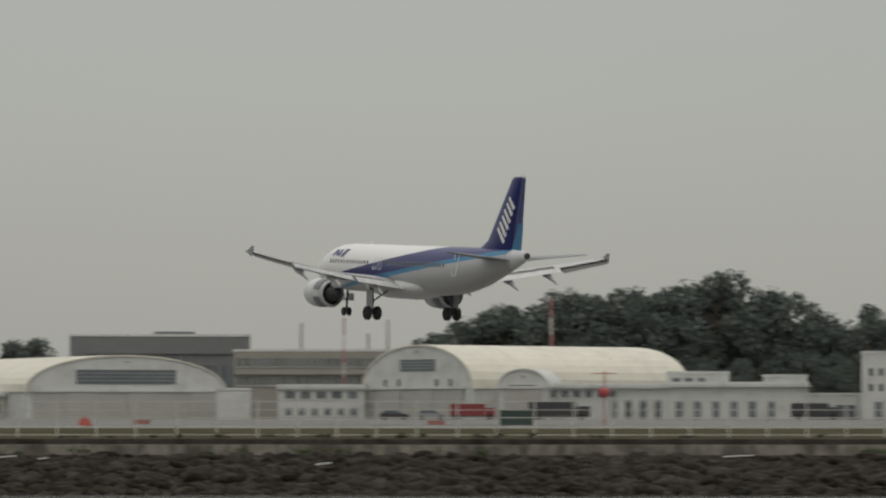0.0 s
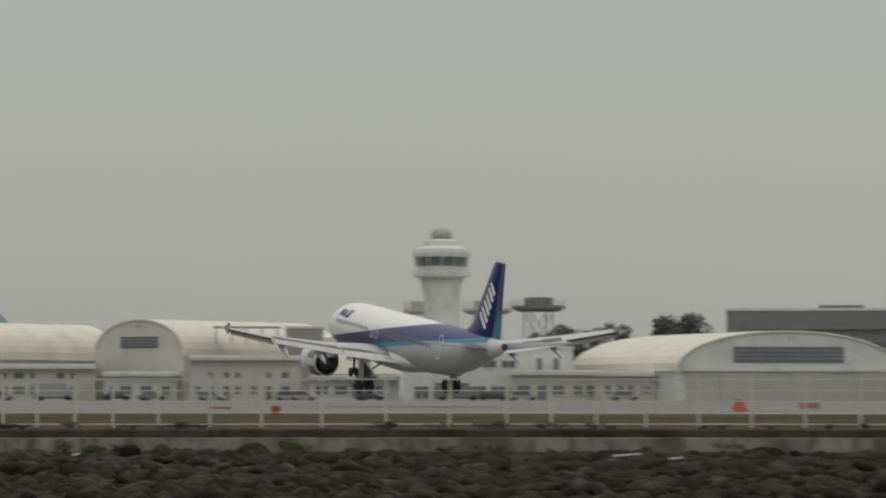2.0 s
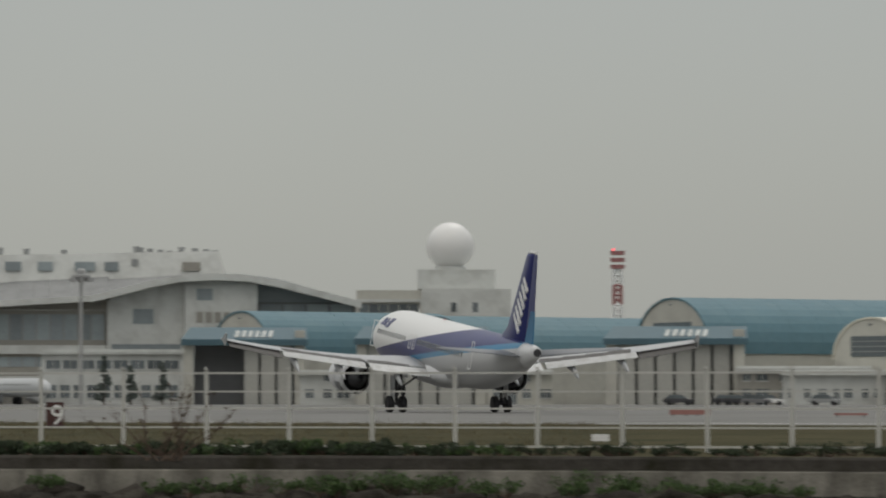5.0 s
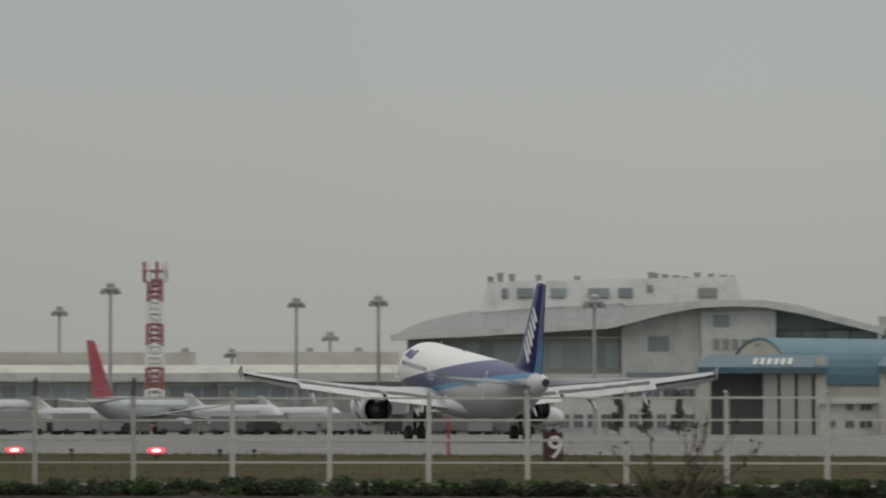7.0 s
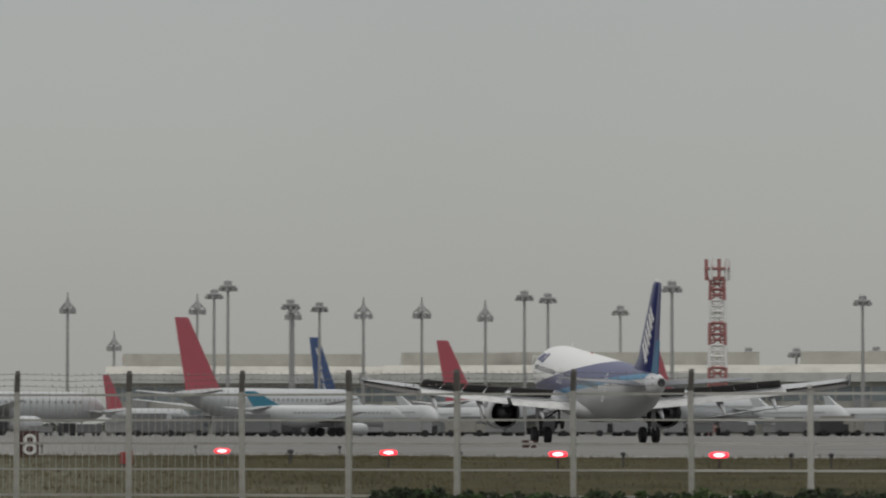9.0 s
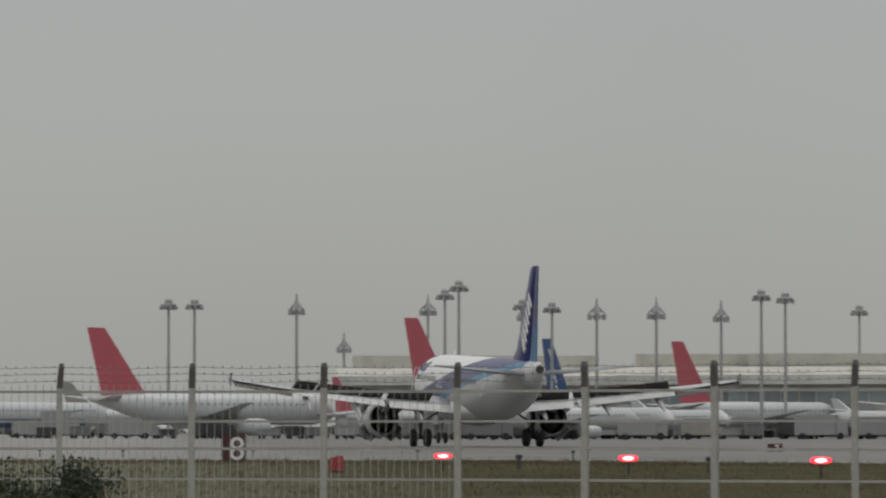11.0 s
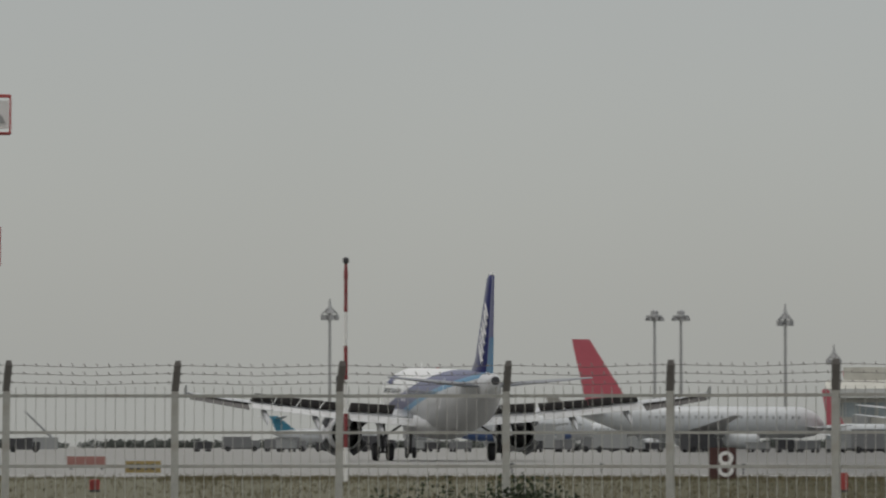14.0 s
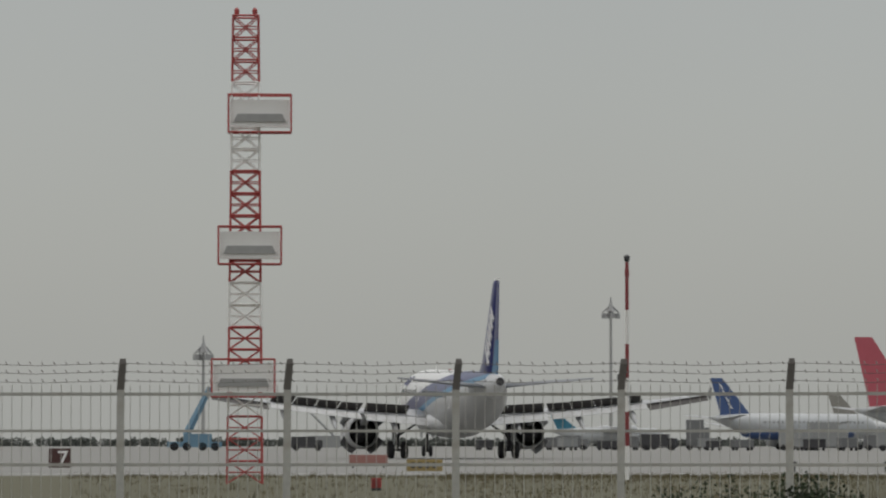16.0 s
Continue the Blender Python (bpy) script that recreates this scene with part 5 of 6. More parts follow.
MASTS = (((-79.6, 759.3, 10.3), 21.55, 0), ((-60.9, 840.2, 7.6), 21.80, 0), ((-40.4, 788.3, 6.4), 20.40, 0), ((-115.1, 833.8, 12.1), 22.45, 0), ((-117.3, 824.8, 12.4), 22.60, 0), ((-109.3, 869.9, 11.1), 21.30, 0),
         ((-60.8, 887.6, 7.1), 16.90, 0), ((-90.8, 901.8, 9.2), 14.20, 0), ((-81.7, 902.1, 8.6), 14.04, 0), ((-66.6, 902.3, 7.4), 14.22, 0), ((-57.1, 902.1, 6.7), 14.24, 0), ((-0.4, 708.4, 3.3), 17.64, 0),
         ((-127.2, 837.7, 13.0), 20.45, 1), ((-138.1, 835.2, 13.9), 20.95, 1), ((-149.1, 836.6, 14.8), 21.00, 1), ((-157.8, 838.9, 15.4), 21.35, 0), ((-152.4, 801.0, 15.8), 20.60, 0), ((-164.9, 846.8, 15.8), 21.20, 1),
         ((-164.8, 805.6, 16.8), 24.00, 0), ((-177.7, 839.9, 17.0), 23.85, 0), ((-187.5, 861.4, 17.2), 22.75, 1), ((-202.9, 832.6, 19.1), 22.20, 1), ((-221.8, 818.8, 21.0), 21.90, 0), ((-220.4, 827.9, 20.6), 22.15, 0),
         ((-283.3, 818.0, 25.7), 23.80, 1), ((-208.8, 876.8, 18.4), 16.37, 1), ((-303.0, 712.0, 31.6), 14.60, 1))
for (mx, my, _), mz, folded in MASTS:
    light_mast(mx, my, mz - GROUND, folded, "tall grey apron floodlight mast with a folded head" if folded else "tall grey apron floodlight mast with a round head")


# ---------------------------------------------------------------- parked aircraft
def jet(name, x, y, yaw, size, fin_mat, label, fin_h=8.5, prop=False, belly=None):
    """A parked airliner; nose along its local +x, origin under the wing."""
    j = thing(name, x, y, yaw, GROUND, label, "airplane", "parked aircraft")
    L, r = size, size * 0.054
    zc = r + size * 0.045
    rings = [(0.5, -0.3, 0.03), (0.485, -0.2, 0.4), (0.45, -0.08, 0.78), (0.40, 0, 1), (0.0, 0, 1), (-0.2, 0, 1), (-0.32, 0.2, 0.78), (-0.42, 0.45, 0.42), (-0.5, 0.62, 0.1)]
    fu = fix(part("fuselage", loft(bmesh.new(), [oval(q * L, zc + o * r, r * k, r * k, 20) for q, o, k in rings]), JETW, j, "white fuselage", True))
    if belly:
        fix(part("belly", loft(bmesh.new(), [oval(q * L, zc - 0.35 * r, r * 0.93 * k, r * 0.72 * k, 16) for q, k in ((0.4, 0.6), (0.3, 1), (-0.2, 1), (-0.3, 0.7))]), belly, fu, "painted lower fuselage", True))
    for s in (-1, 1):
        w = fix(part("wing", loft(bmesh.new(), [foil(0.09 * L, 0.17 * L, s * r * 0.5, zc - 0.6 * r if not prop else zc + r, 0.11), foil(-0.04 * L, 0.075 * L, s * 0.24 * L, zc - 0.1 * r if not prop else zc + r * 1.05, 0.1), foil(-0.125 * L, 0.03 * L, s * 0.45 * L, zc + 0.35 * r if not prop else zc + r * 1.1, 0.1)]), WINGG, j, "", True))
        fix(part("tailplane", loft(bmesh.new(), [foil(-0.385 * L, 0.09 * L, s * r * 0.2, zc + 0.5 * r + (fin_h * 0.95 if prop else 0), 0.09), foil(-0.46 * L, 0.04 * L, s * 0.165 * L, zc + 0.8 * r + (fin_h * 0.95 if prop else 0), 0.09)]), WINGG, j, "", True))
        er = r * 0.55
        fix(part("engine_nacelle", lathe(bmesh.new(), ((er * 0.8, 0.12 * L), (er, 0.10 * L), (er, 0.05 * L), (er * 0.6, 0.0)), 16, "x", (0, s * 0.155 * L, zc - 1.15 * r if not prop else zc + 0.8 * r)), JETW, j, "", True))
        for q in range(2):
            part("wheel", lathe(bmesh.new(), ((0.2, -0.2), (0.6, -0.2), (0.6, 0.2), (0.2, 0.2)), 14, "y", (-0.02 * L + q * 1.3, s * 0.075 * L, 0.6)), BLACK, j)
        part("gear_leg", rd((-0.01 * L, s * 0.075 * L, 0.6), (0, s * 0.06 * L, zc - 0.6 * r), 0.18), MIDG, j)
    part("wheel", lathe(bmesh.new(), ((0.15, -0.25), (0.45, -0.25), (0.45, 0.25), (0.15, 0.25)), 14, "y", (0.4 * L, 0, 0.45)), BLACK, j)
    part("gear_leg", rd((0.4 * L, 0, 0.45), (0.4 * L, 0, zc - 0.8 * r), 0.13), MIDG, j)
    zt = zc + r * 0.75
    fn = fix(part("fin", plate(bmesh.new(), [[(a, th, z), (b, 0.02, z), (b, -0.02, z), (a, -th, z)] for z, a, b, th in ((zt - 0.3 * r, -0.25 * L, -0.445 * L, 0.26), (zt + fin_h * 0.12, -0.29 * L, -0.452 * L, 0.24), (zt + fin_h * 0.97, -0.432 * L, -0.503 * L, 0.09), (zt + fin_h, -0.438 * L, -0.503 * L, 0.05))]), fin_mat, j, "painted tail fin"))
    if fin_mat is BLUEFIN:
        for q in range(4):
            z0 = zt + fin_h * (0.2 + 0.17 * q)
            a0 = float(np.interp((z0 - zt) / fin_h, (0, 0.55, 1), (-0.36, -0.415, -0.46))) * L
            for s in (-1, 1):
                bm = bmesh.new()
                loft(bm, [[(a0, s * o, z0), (a0 - 0.35, s * o, z0), (a0 - 1.15, s * o, z0 + fin_h * 0.14), (a0 - 0.8, s * o, z0 + fin_h * 0.14)] for o in (0.1, 0.27 - 0.03 * q)])
                fix(part("mark", bm, WHITEP, fn))
    n = 24
    for q in range(n):
        for s in (-1, 1):
            a = (0.36 - 0.62 * q / n) * L
            part("window", bx(a - 0.16, a + 0.16, min(s * r * 0.96, s * r * 0.99), max(s * r * 0.96, s * r * 0.99), zc + 0.22 * r, zc + 0.40 * r), MIDG, fu)
    return j


def parked(x, y, yaw, z_tip, size, fm, turn, belly=None, prop=False, label=""):
    """Sets a jet so that its fin's tip stands over (x, y) at height z_tip."""
    a = radians(yaw + turn)
    r = size * 0.054
    fin_h = z_tip - GROUND - (r + size * 0.045 + r * 0.75)
    return jet("parked_airliner", x + 0.473 * size * math.cos(a), y + 0.473 * size * math.sin(a), yaw + turn, size, fm, label, fin_h, prop, belly)


COLOUR = {REDFIN: "red", BLUEFIN: "blue", TEALFIN: "teal", GREYB: "grey"}
for (x, y, yaw), zt, size, fm, turn, belly, prop in (
        ((-75.4, 719.5, 10.6), 12.85, 37, REDFIN, 64, None, False), ((-141.9, 705.9, 17.5), 16.15, 46, REDFIN, 52, None, False), ((-215.8, 769.9, 22.1), 16.95, 48, REDFIN, 30, None, False),
        ((-248.0, 784.8, 24.2), 10.90, 40, BLUEFIN, 45, BLUEFIN, False), ((-115.1, 649.9, 16.5), 4.89, 27, TEALFIN, 38, None, False), ((-276.5, 781.8, 26.5), 4.95, 24, TEALFIN, 35, None, True)):
    parked(x, y, yaw, zt, size, fm, turn, belly, prop, "parked %s airliner with a %s fin on the apron" % ("propeller" if prop else "white", COLOUR[fm]))
# airliners beyond the gates, of which tails and backs show
for (x, y, yaw), zt, size, fm, turn in (((-130.7, 819.6, 13.6), 15.20, 40, REDFIN, 44), ((-161.6, 848.7, 15.5), 16.55, 36, BLUEFIN, 48), ((-219.6, 916.8, 18.3), 14.40, 36, REDFIN, 50), ((-185.1, 800.8, 18.6), 9.15, 30, REDFIN, 60), ((-253.1, 847.5, 22.5), 9.14, 34, GREYB, 35)):
    parked(x, y, yaw, zt, size, fm, turn, None, False, "parked airliner with a %s fin standing beyond the gates" % COLOUR[fm])
# smaller white jets nose-on at the gates
for (x, y, yaw), size, turn in (((-120.5, 743.9, 14.4), 30, -62), ((-83.2, 753.1, 10.8), 27, -55), ((-114.3, 752.8, 13.6), 28, -58), ((-56.5, 734.0, 8.6), 29, -60), ((-47.7, 743.7, 7.6), 27, -62), ((-13.0, 730.2, 4.4), 26, -60)):
    jet("parked_airliner", x, y, yaw + turn, size, JETW, "small white airliner parked nose-out at the gates", 2.2)
# small grey clutter of ground vehicles round the stands
def service_truck(x, y, yaw, w, h, mat, label, name="service_truck"):
    v = thing(name, x, y, yaw, GROUND, label, "vehicle", "ground vehicles")
    part("cab", bx(w * 0.28, w * 0.5, -1.1, 1.1, 0.5, h * 0.75), mat, v)
    part("windscreen", bx(w * 0.3, w * 0.505, -0.95, 0.95, h * 0.45, h * 0.7), DARKW, v)
    part("body", bx(-w * 0.5, w * 0.27, -1.2, 1.2, 0.6, h), mat, v)
    part("chassis", bx(-w * 0.5, w * 0.5, -0.9, 0.9, 0.4, 0.58), DARKM, v)
    for a in (-0.35, 0.36):
        for s in (-1.05, 1.05):
            part("wheel", lathe(bmesh.new(), ((0.15, -0.15), (0.45, -0.15), (0.45, 0.15), (0.15, 0.15)), 12, "y", (a * w, s, 0.45)), BLACK, v)
    return v


for (x, y, yaw), w, h, mat, lab in (((244.7, 520.3, -25.2), 6.6, 2.3, DULLRED, "red fire engine parked before the hangar"), ((258.2, 519.3, -26.4), 9.0, 2.6, DARKM, "dark lorry parked before the workshops"), ((291.1, 501.7, -30.1), 7.0, 2.4, DARKM, "dark lorry parked by the white block"),
                                    ((-78.4, 684.1, 11.6), 7, 3.2, MIDG, "grey catering truck on the apron"), ((-45.7, 704.2, 7.9), 6, 2.8, GREYB, "pale grey service truck on the apron"), ((-36.5, 703.7, 7.0), 5, 2.4, MIDG, "grey baggage tractor on the apron"), ((-51.1, 694.5, 8.6), 5, 2.6, SLATE, "dark service van on the apron"),
                                    ((-110.4, 630.8, 16.6), 7, 2.6, SLATE, "dark service truck beside the parked aircraft"), ((-90.7, 636.9, 14.1), 6, 2.4, MIDG, "grey service truck beside the parked aircraft"), ((-127.9, 649.7, 17.9), 6, 3.0, SLATE, "dark loader beside the parked aircraft"), ((-85.4, 645.5, 13.3), 5, 2.2, GREYB, "pale grey van beside the parked aircraft"),
                                    ((-226.4, 729.9, 24.4), 3.5, 4.6, SLATE, "dark lift truck beside a parked aircraft"), ((-208.0, 736.4, 22.6), 6, 4.2, MIDG, "grey loader beside a parked aircraft"), ((-268.5, 754.2, 27.0), 6, 2.4, SLATE, "dark truck on the far apron"), ((-259.0, 668.4, 30.1), 4.4, 2.0, DARKM, "dark pickup on the far apron"), ((-108.4, 630.7, 16.3), 6, 2.8, SLATE, "dark service truck beside the parked aircraft"), ((-175.5, 683.1, 21.6), 6, 3.0, MIDG, "grey truck beside the parked aircraft")):
    service_truck(x, y, yaw, w, h, mat, lab)


def car(x, y, yaw, mat, label):
    v = thing("car", x, y, yaw, GROUND, label, "car", "parked cars")
    part("body", loft(bmesh.new(), [[(a, s, z) for a, z in ((-2.1, 0.35), (2.1, 0.35), (2.1, 0.75), (1.2, 0.9), (-1.9, 0.95), (-2.1, 0.8))] for s in (-0.85, 0.85)]), mat, v)
    part("cabin", loft(bmesh.new(), [[(a, s, z) for a, z in ((-1.8, 0.9), (1.1, 0.9), (0.4, 1.45), (-1.3, 1.45))] for s in (-0.75, 0.75)]), DARKW, v)
    for a in (-1.35, 1.35):
        for s in (-0.8, 0.8):
            part("wheel", lathe(bmesh.new(), ((0.1, -0.1), (0.32, -0.1), (0.32, 0.1), (0.1, 0.1)), 12, "y", (a, s, 0.32)), BLACK, v)
    return v


for (x, y, yaw), mat in (((93.2, 680.3, -6.2), DARKM), ((98.0, 682.9, -6.6), WHITEP), ((91.9, 681.0, -6.1), DARKM), ((130.3, 648.7, -10.4), DARKM), ((153.1, 632.0, -12.9), MIDG), ((177.5, 606.4, -15.9), DARKM), ((239.7, 524.1, -24.6), MIDG), ((237.2, 531.7, -24.0), DARKM)):
    car(x, y, yaw + 5, mat, "small parked car in front of the hangars")

lot = random.Random(77)
for k in range(12):
    f = k / 11
    x, y = 84 + 108 * f + lot.uniform(-2, 2), 684 - 92 * f + lot.uniform(-3, 2)
    if k % 5 == 4:
        service_truck(x, y, -6 - 11 * f + lot.uniform(-12, 12), 6.2, 2.7, (SLATE, MIDG, GREYB)[k % 3], "parked service truck in front of the hangar annexes")
    else:
        car(x, y, -6 - 11 * f + lot.uniform(-20, 20), (DARKM, SLATE, MIDG, GREYB)[k % 4], "small parked car in front of the hangar annexes")

def baggage_cart(x, y, yaw, w, h, mat, label):
    b = thing("baggage_cart", x, y, yaw, GROUND, label, "cart", "ground vehicles")
    part("bed", bx(-w / 2, w / 2, -0.75, 0.75, 0.42, 0.55), DARKM, b)
    part("load", bx(-w * 0.46, w * 0.46, -0.7, 0.7, 0.555, h - 0.12), mat, b)
    part("roof", bx(-w / 2, w / 2, -0.8, 0.8, h - 0.115, h), MIDG, b)
    for a in (-0.36, 0.36):
        for c in (-0.6, 0.6):
            part("wheel", lathe(bmesh.new(), ((0.08, -0.1), (0.22, -0.1), (0.22, 0.1), (0.08, 0.1)), 10, "y", (a * w, c, 0.22)), BLACK, b)
    return b


# added carts and trucks stand for dark vehicles and shadows below the aircraft
STANDS = ((-12, 712, 4), (-45, 708, 8), (-82, 700, 11), (-112, 690, 15), (-150, 698, 18), (-205, 722, 22), (-262, 735, 28))
for k in range(66):
    f = k / 65 * (len(STANDS) - 1.001)
    q = int(f)
    (xa, ya, wa), (xb, yb, wb) = STANDS[q], STANDS[q + 1]
    f -= q
    x, y, yaw = xa + (xb - xa) * f + lot.uniform(-2, 2), ya + (yb - ya) * f + lot.uniform(-9, 7), wa + (wb - wa) * f + lot.uniform(-40, 40)
    if k % 4 == 3:
        service_truck(x, y, yaw, lot.uniform(4.5, 6.5), lot.uniform(2.0, 3.2), (SLATE, MIDG, DARKM)[k % 3], "service truck among the parked aircraft")
    else:
        baggage_cart(x, y, yaw, lot.uniform(2.4, 3.6), lot.uniform(1.4, 2.2), (SLATE, DARKM, MIDG, DTEAL)[k % 4], "covered baggage cart standing on the apron")

# crane on the far side
cr = thing("mobile_crane", -272.6, 660.3, 31.7, GROUND, "blue mobile crane with a raised boom", "crane")
K = 0.08000
CRB = shade("faded_blue_paint", (0.13, 0.24, 0.33), 0.6)
part("carrier", bx(-48 * K, 48 * K, -1.2, 1.2, 0.5, 16 * K), CRB, cr)
part("cab", bx(-20 * K, 30 * K, -1.1, 1.1, 16.1 * K, 30 * K), CRB, cr)
part("boom", rd((-15 * K, 0, 28 * K), (27 * K, 0, 112 * K), 0.55, 0.4, 4), CRB, cr)
for a in (-36, -14, 14, 36):
    part("wheel", lathe(bmesh.new(), ((0.2, -1.2), (0.6, -1.2), (0.6, 1.2), (0.2, 1.2)), 12, "y", (a * K, 0, 0.6)), BLACK, cr)
cr2 = thing("small_crane", -276.8, 704.3, 29.8, GROUND, "small grey crane with a slanted jib", "crane")
part("carrier", bx(-2.5, 2.5, -1, 1, 0.4, 2.2), MIDG, cr2)
part("jib", rd((1.5, 0, 2.2), (-2.6, 0, 6.2), 0.22, 0.15, 6), MIDG, cr2)

# ---------------------------------------------------------------- things on the verge
K = 0.01431
gp = lattice("glide_path_mast", -29.8, 269.6, 31.0, 62 * K, 45 * K, 826 * K, 21, (REDP, REDP, REDP, WHITEP, REDP, REDP, REDP, WHITEP, WHITEP, REDP, REDP, REDP, REDP, REDP, WHITEP, WHITEP, REDP, WHITEP, REDP, REDP, REDP), "red and white lattice mast with three antenna panels", 0.032, 4)
for zc, ox in ((650, 20), (418, 3), (185, -8)):
    z = zc * K
    f = bmesh.new()
    x0, x1 = (ox - 50) * K, (ox + 60) * K
    for zz in (z - 33 * K, z + 33 * K):
        rod(f, (x0, -0.80, zz), (x1, -0.80, zz), 0.025, n=6)
        rod(f, (x0, -0.34, zz), (x1, -0.34, zz), 0.025, n=6)
        rod(f, (x0, -0.80, zz), (x0, -0.34, zz), 0.02, n=6)
        rod(f, (x1, -0.80, zz), (x1, -0.34, zz), 0.02, n=6)
    for xx in (x0, x1):
        rod(f, (xx, -0.80, z - 33 * K), (xx, -0.80, z + 33 * K), 0.025, n=6)
    fr = part("panel_frame", f, REDP, gp, "red tubular panel frame")
    bm = bmesh.new()
    ow, oh, iw, ih = 52 * K, 24 * K, 42 * K, 15 * K
    cx = (x0 + x1) / 2
    loft(bm, [[(cx + sx * w, yy, z + zz) for sx, zz in ((-1, -h), (1, -h), (1, h), (-1, h))] for w, h, yy in ((ow, oh, -0.72), (ow, oh, -0.52), (iw * 0.8, ih * 0.6, -0.40))])
    fix(part("antenna_panel", bm, WHITEP, fr, "white bevelled antenna panel"))
    bm = bmesh.new()
    loft(bm, [[(cx + sx * w, yy, z + zz) for sx, zz in ((-w2, -15 * K), (w2, -15 * K), (w2 * 0.86, -1 * K), (-w2 * 0.86, -1 * K))] for w, w2, yy in ((1, 46 * K, -0.76), (1, 46 * K, -0.725))])
    fix(part("antenna_lip", bm, HEADG, fr, "grey lower lip of the panel"))
for sx in (-1, 1):
    part("obstruction_light", lathe(bmesh.new(), ((0.03, 826 * K), (0.06, 830 * K), (0.07, 838 * K), (0.02, 842 * K)), 10, c=(sx * 16 * K, 0, 0)), REDP, gp)
px, py, _ = -25.5, 283.0, 25.4
sp = banded_mast("striped_pole", px, py, 0.062, 0.05, 5.07 - GROUND - 0.42, 6, "slim red and white striped pole on the grass", (WHITEP, DULLRED))
part("lamp", lathe(bmesh.new(), ((0.05, 6.05), (0.085, 6.1), (0.085, 6.2), (0.04, 6.24)), 10), DARKM, sp, "dark lamp on the tip")
part("junction_box", bx(-0.26, -0.07, -0.08, 0.08, 2.72, 2.92), DARKM, sp, "dark box on the pole")


def sign_board(x, y, yaw, w, h, z, face, label, text="", bars=0, frame_mat=DARKM):
    s = thing("taxiway_sign", x, y, yaw, GROUND - 0.15, label, "sign", "airfield signs")
    part("panel", bx(-w / 2, w / 2, -0.08, 0.08, z, z + h), face, s)
    for q in (-0.35, 0.35):
        part("leg", bx(q * w - 0.03, q * w + 0.03, -0.03, 0.03, 0, z), DARKM, s)
    if text:
        c = bpy.data.curves.new("digit", "FONT")
        c.body, c.size, c.align_x, c.extrude = text, h * 1.15, "CENTER", 0.004
        c.offset = 0.004
        tmp = bpy.data.objects.new("digit", c)
        scene.collection.objects.link(tmp)
        bpy.context.view_layer.update()
        me = bpy.data.meshes.new_from_object(tmp.evaluated_get(bpy.context.evaluated_depsgraph_get()))
        bpy.data.objects.remove(tmp)
        me.materials.clear()
        me.materials.append(WHITEP)
        d = new("digit", me)
        d.parent = s
        d.matrix_basis = pose(w * 0.12, -0.09, z + h * 0.09, 90, 0, 0)
    for q in range(bars):
        a = -w * 0.38 + q * w * 0.2
        part("bar", bx(a, a + w * 0.11, -0.095, -0.082, z + h * 0.25, z + h * 0.75), DARKM, s)
    return s


SIGNF = shade("dark_red_brown_sign_face", (0.06, 0.022, 0.02), 0.6, vary=0.2)
PINKB = shade("faded_red_board", (0.32, 0.155, 0.135), 0.7, vary=0.12)
for (x, y, yaw), w, h, text in (((-20.5, 299.8, 20.1), 0.86, 0.98, "8"), ((23.5, 270.5, 3.9), 0.64, 0.9, "9"), ((-15.9, 366.5, 12.4), 0.75, 0.45, "7"), ((-72.5, 325.4, 33.6), 0.95, 0.85, "7")):
    sign_board(x, y, yaw, w, h, 0.1, SIGNF, "dark brown distance marker with a white number", text)
x, y, yaw = -49.6, 315.8, 28.4
sign_board(x, y, yaw, 1.35, 0.44, 0.12, YELLOW, "yellow taxiway sign with dark unreadable marks", "", 4)
for (x, y, yaw), w, h, z in (((-58.8, 327.9, 29.2), 1.6, 0.44, 0.12), ((53.7, 345.5, -5.4), 1.7, 0.36, 0.1), ((61.5, 334.9, -7.6), 1.75, 0.12, 0.1), ((54.3, 344.9, -5.6), 1.5, 0.3, 0.1), ((114.2, 307.1, -20.2), 1.4, 0.36, 0.1), ((125.5, 273.4, -24.7), 1.3, 0.34, 0.1), ((73.0, 303.4, -11.8), 1.5, 0.16, 0.1)):
    b = thing("runway_marker_board", x, y, yaw, GROUND - 0.02, "low faded red marker board beside the runway", "marker board", "runway boards")
    part("board", bx(-w / 2, w / 2, -0.05, 0.05, z, z + h), PINKB, b)
    for q in (-0.4, 0.4):
        part("leg", bx(q * w - 0.03, q * w + 0.03, -0.03, 0.03, 0, z), DARKM, b)
for (x, y, yaw), r in (((111.7, 314.4, -19.3), 0.42), ((98.5, 276.5, -19.3), 0.42)):
    c = thing("marker_cone", x, y, yaw, GROUND - 0.02, "dull red cone marker on the runway verge", "cone", "markers")
    part("cone", rd((0, 0, 0.1), (0, 0, 0.75), r, 0.06, 4), ORANGE, c)
    part("base", bx(-r, r, -r, r, 0, 0.095), ORANGE, c)
for (x, y, yaw), w, h in (((-8.4, 274.6, 18.6), 0.22, 0.42), ((-8.2, 274.5, 18.5), 0.22, 0.46), ((68.7, 268.2, -12.7), 0.5, 0.5), ((-24.5, 266.9, 29.1), 0.24, 0.3), ((-24.5, 266.9, 29.1), 0.2, 0.26), ((18.9, 283.7, 5.4), 0.1, 1.5)):
    c = thing("red_equipment_box", x, y, yaw, GROUND - 0.12, "small red equipment box on the verge", "equipment box", "markers")
    part("box", bx(-w / 2, w / 2, -0.12, 0.12, 0.06, h), REDP, c)
    part("foot", bx(-w / 2, w / 2, -0.1, 0.1, 0, 0.055), DARKM, c)
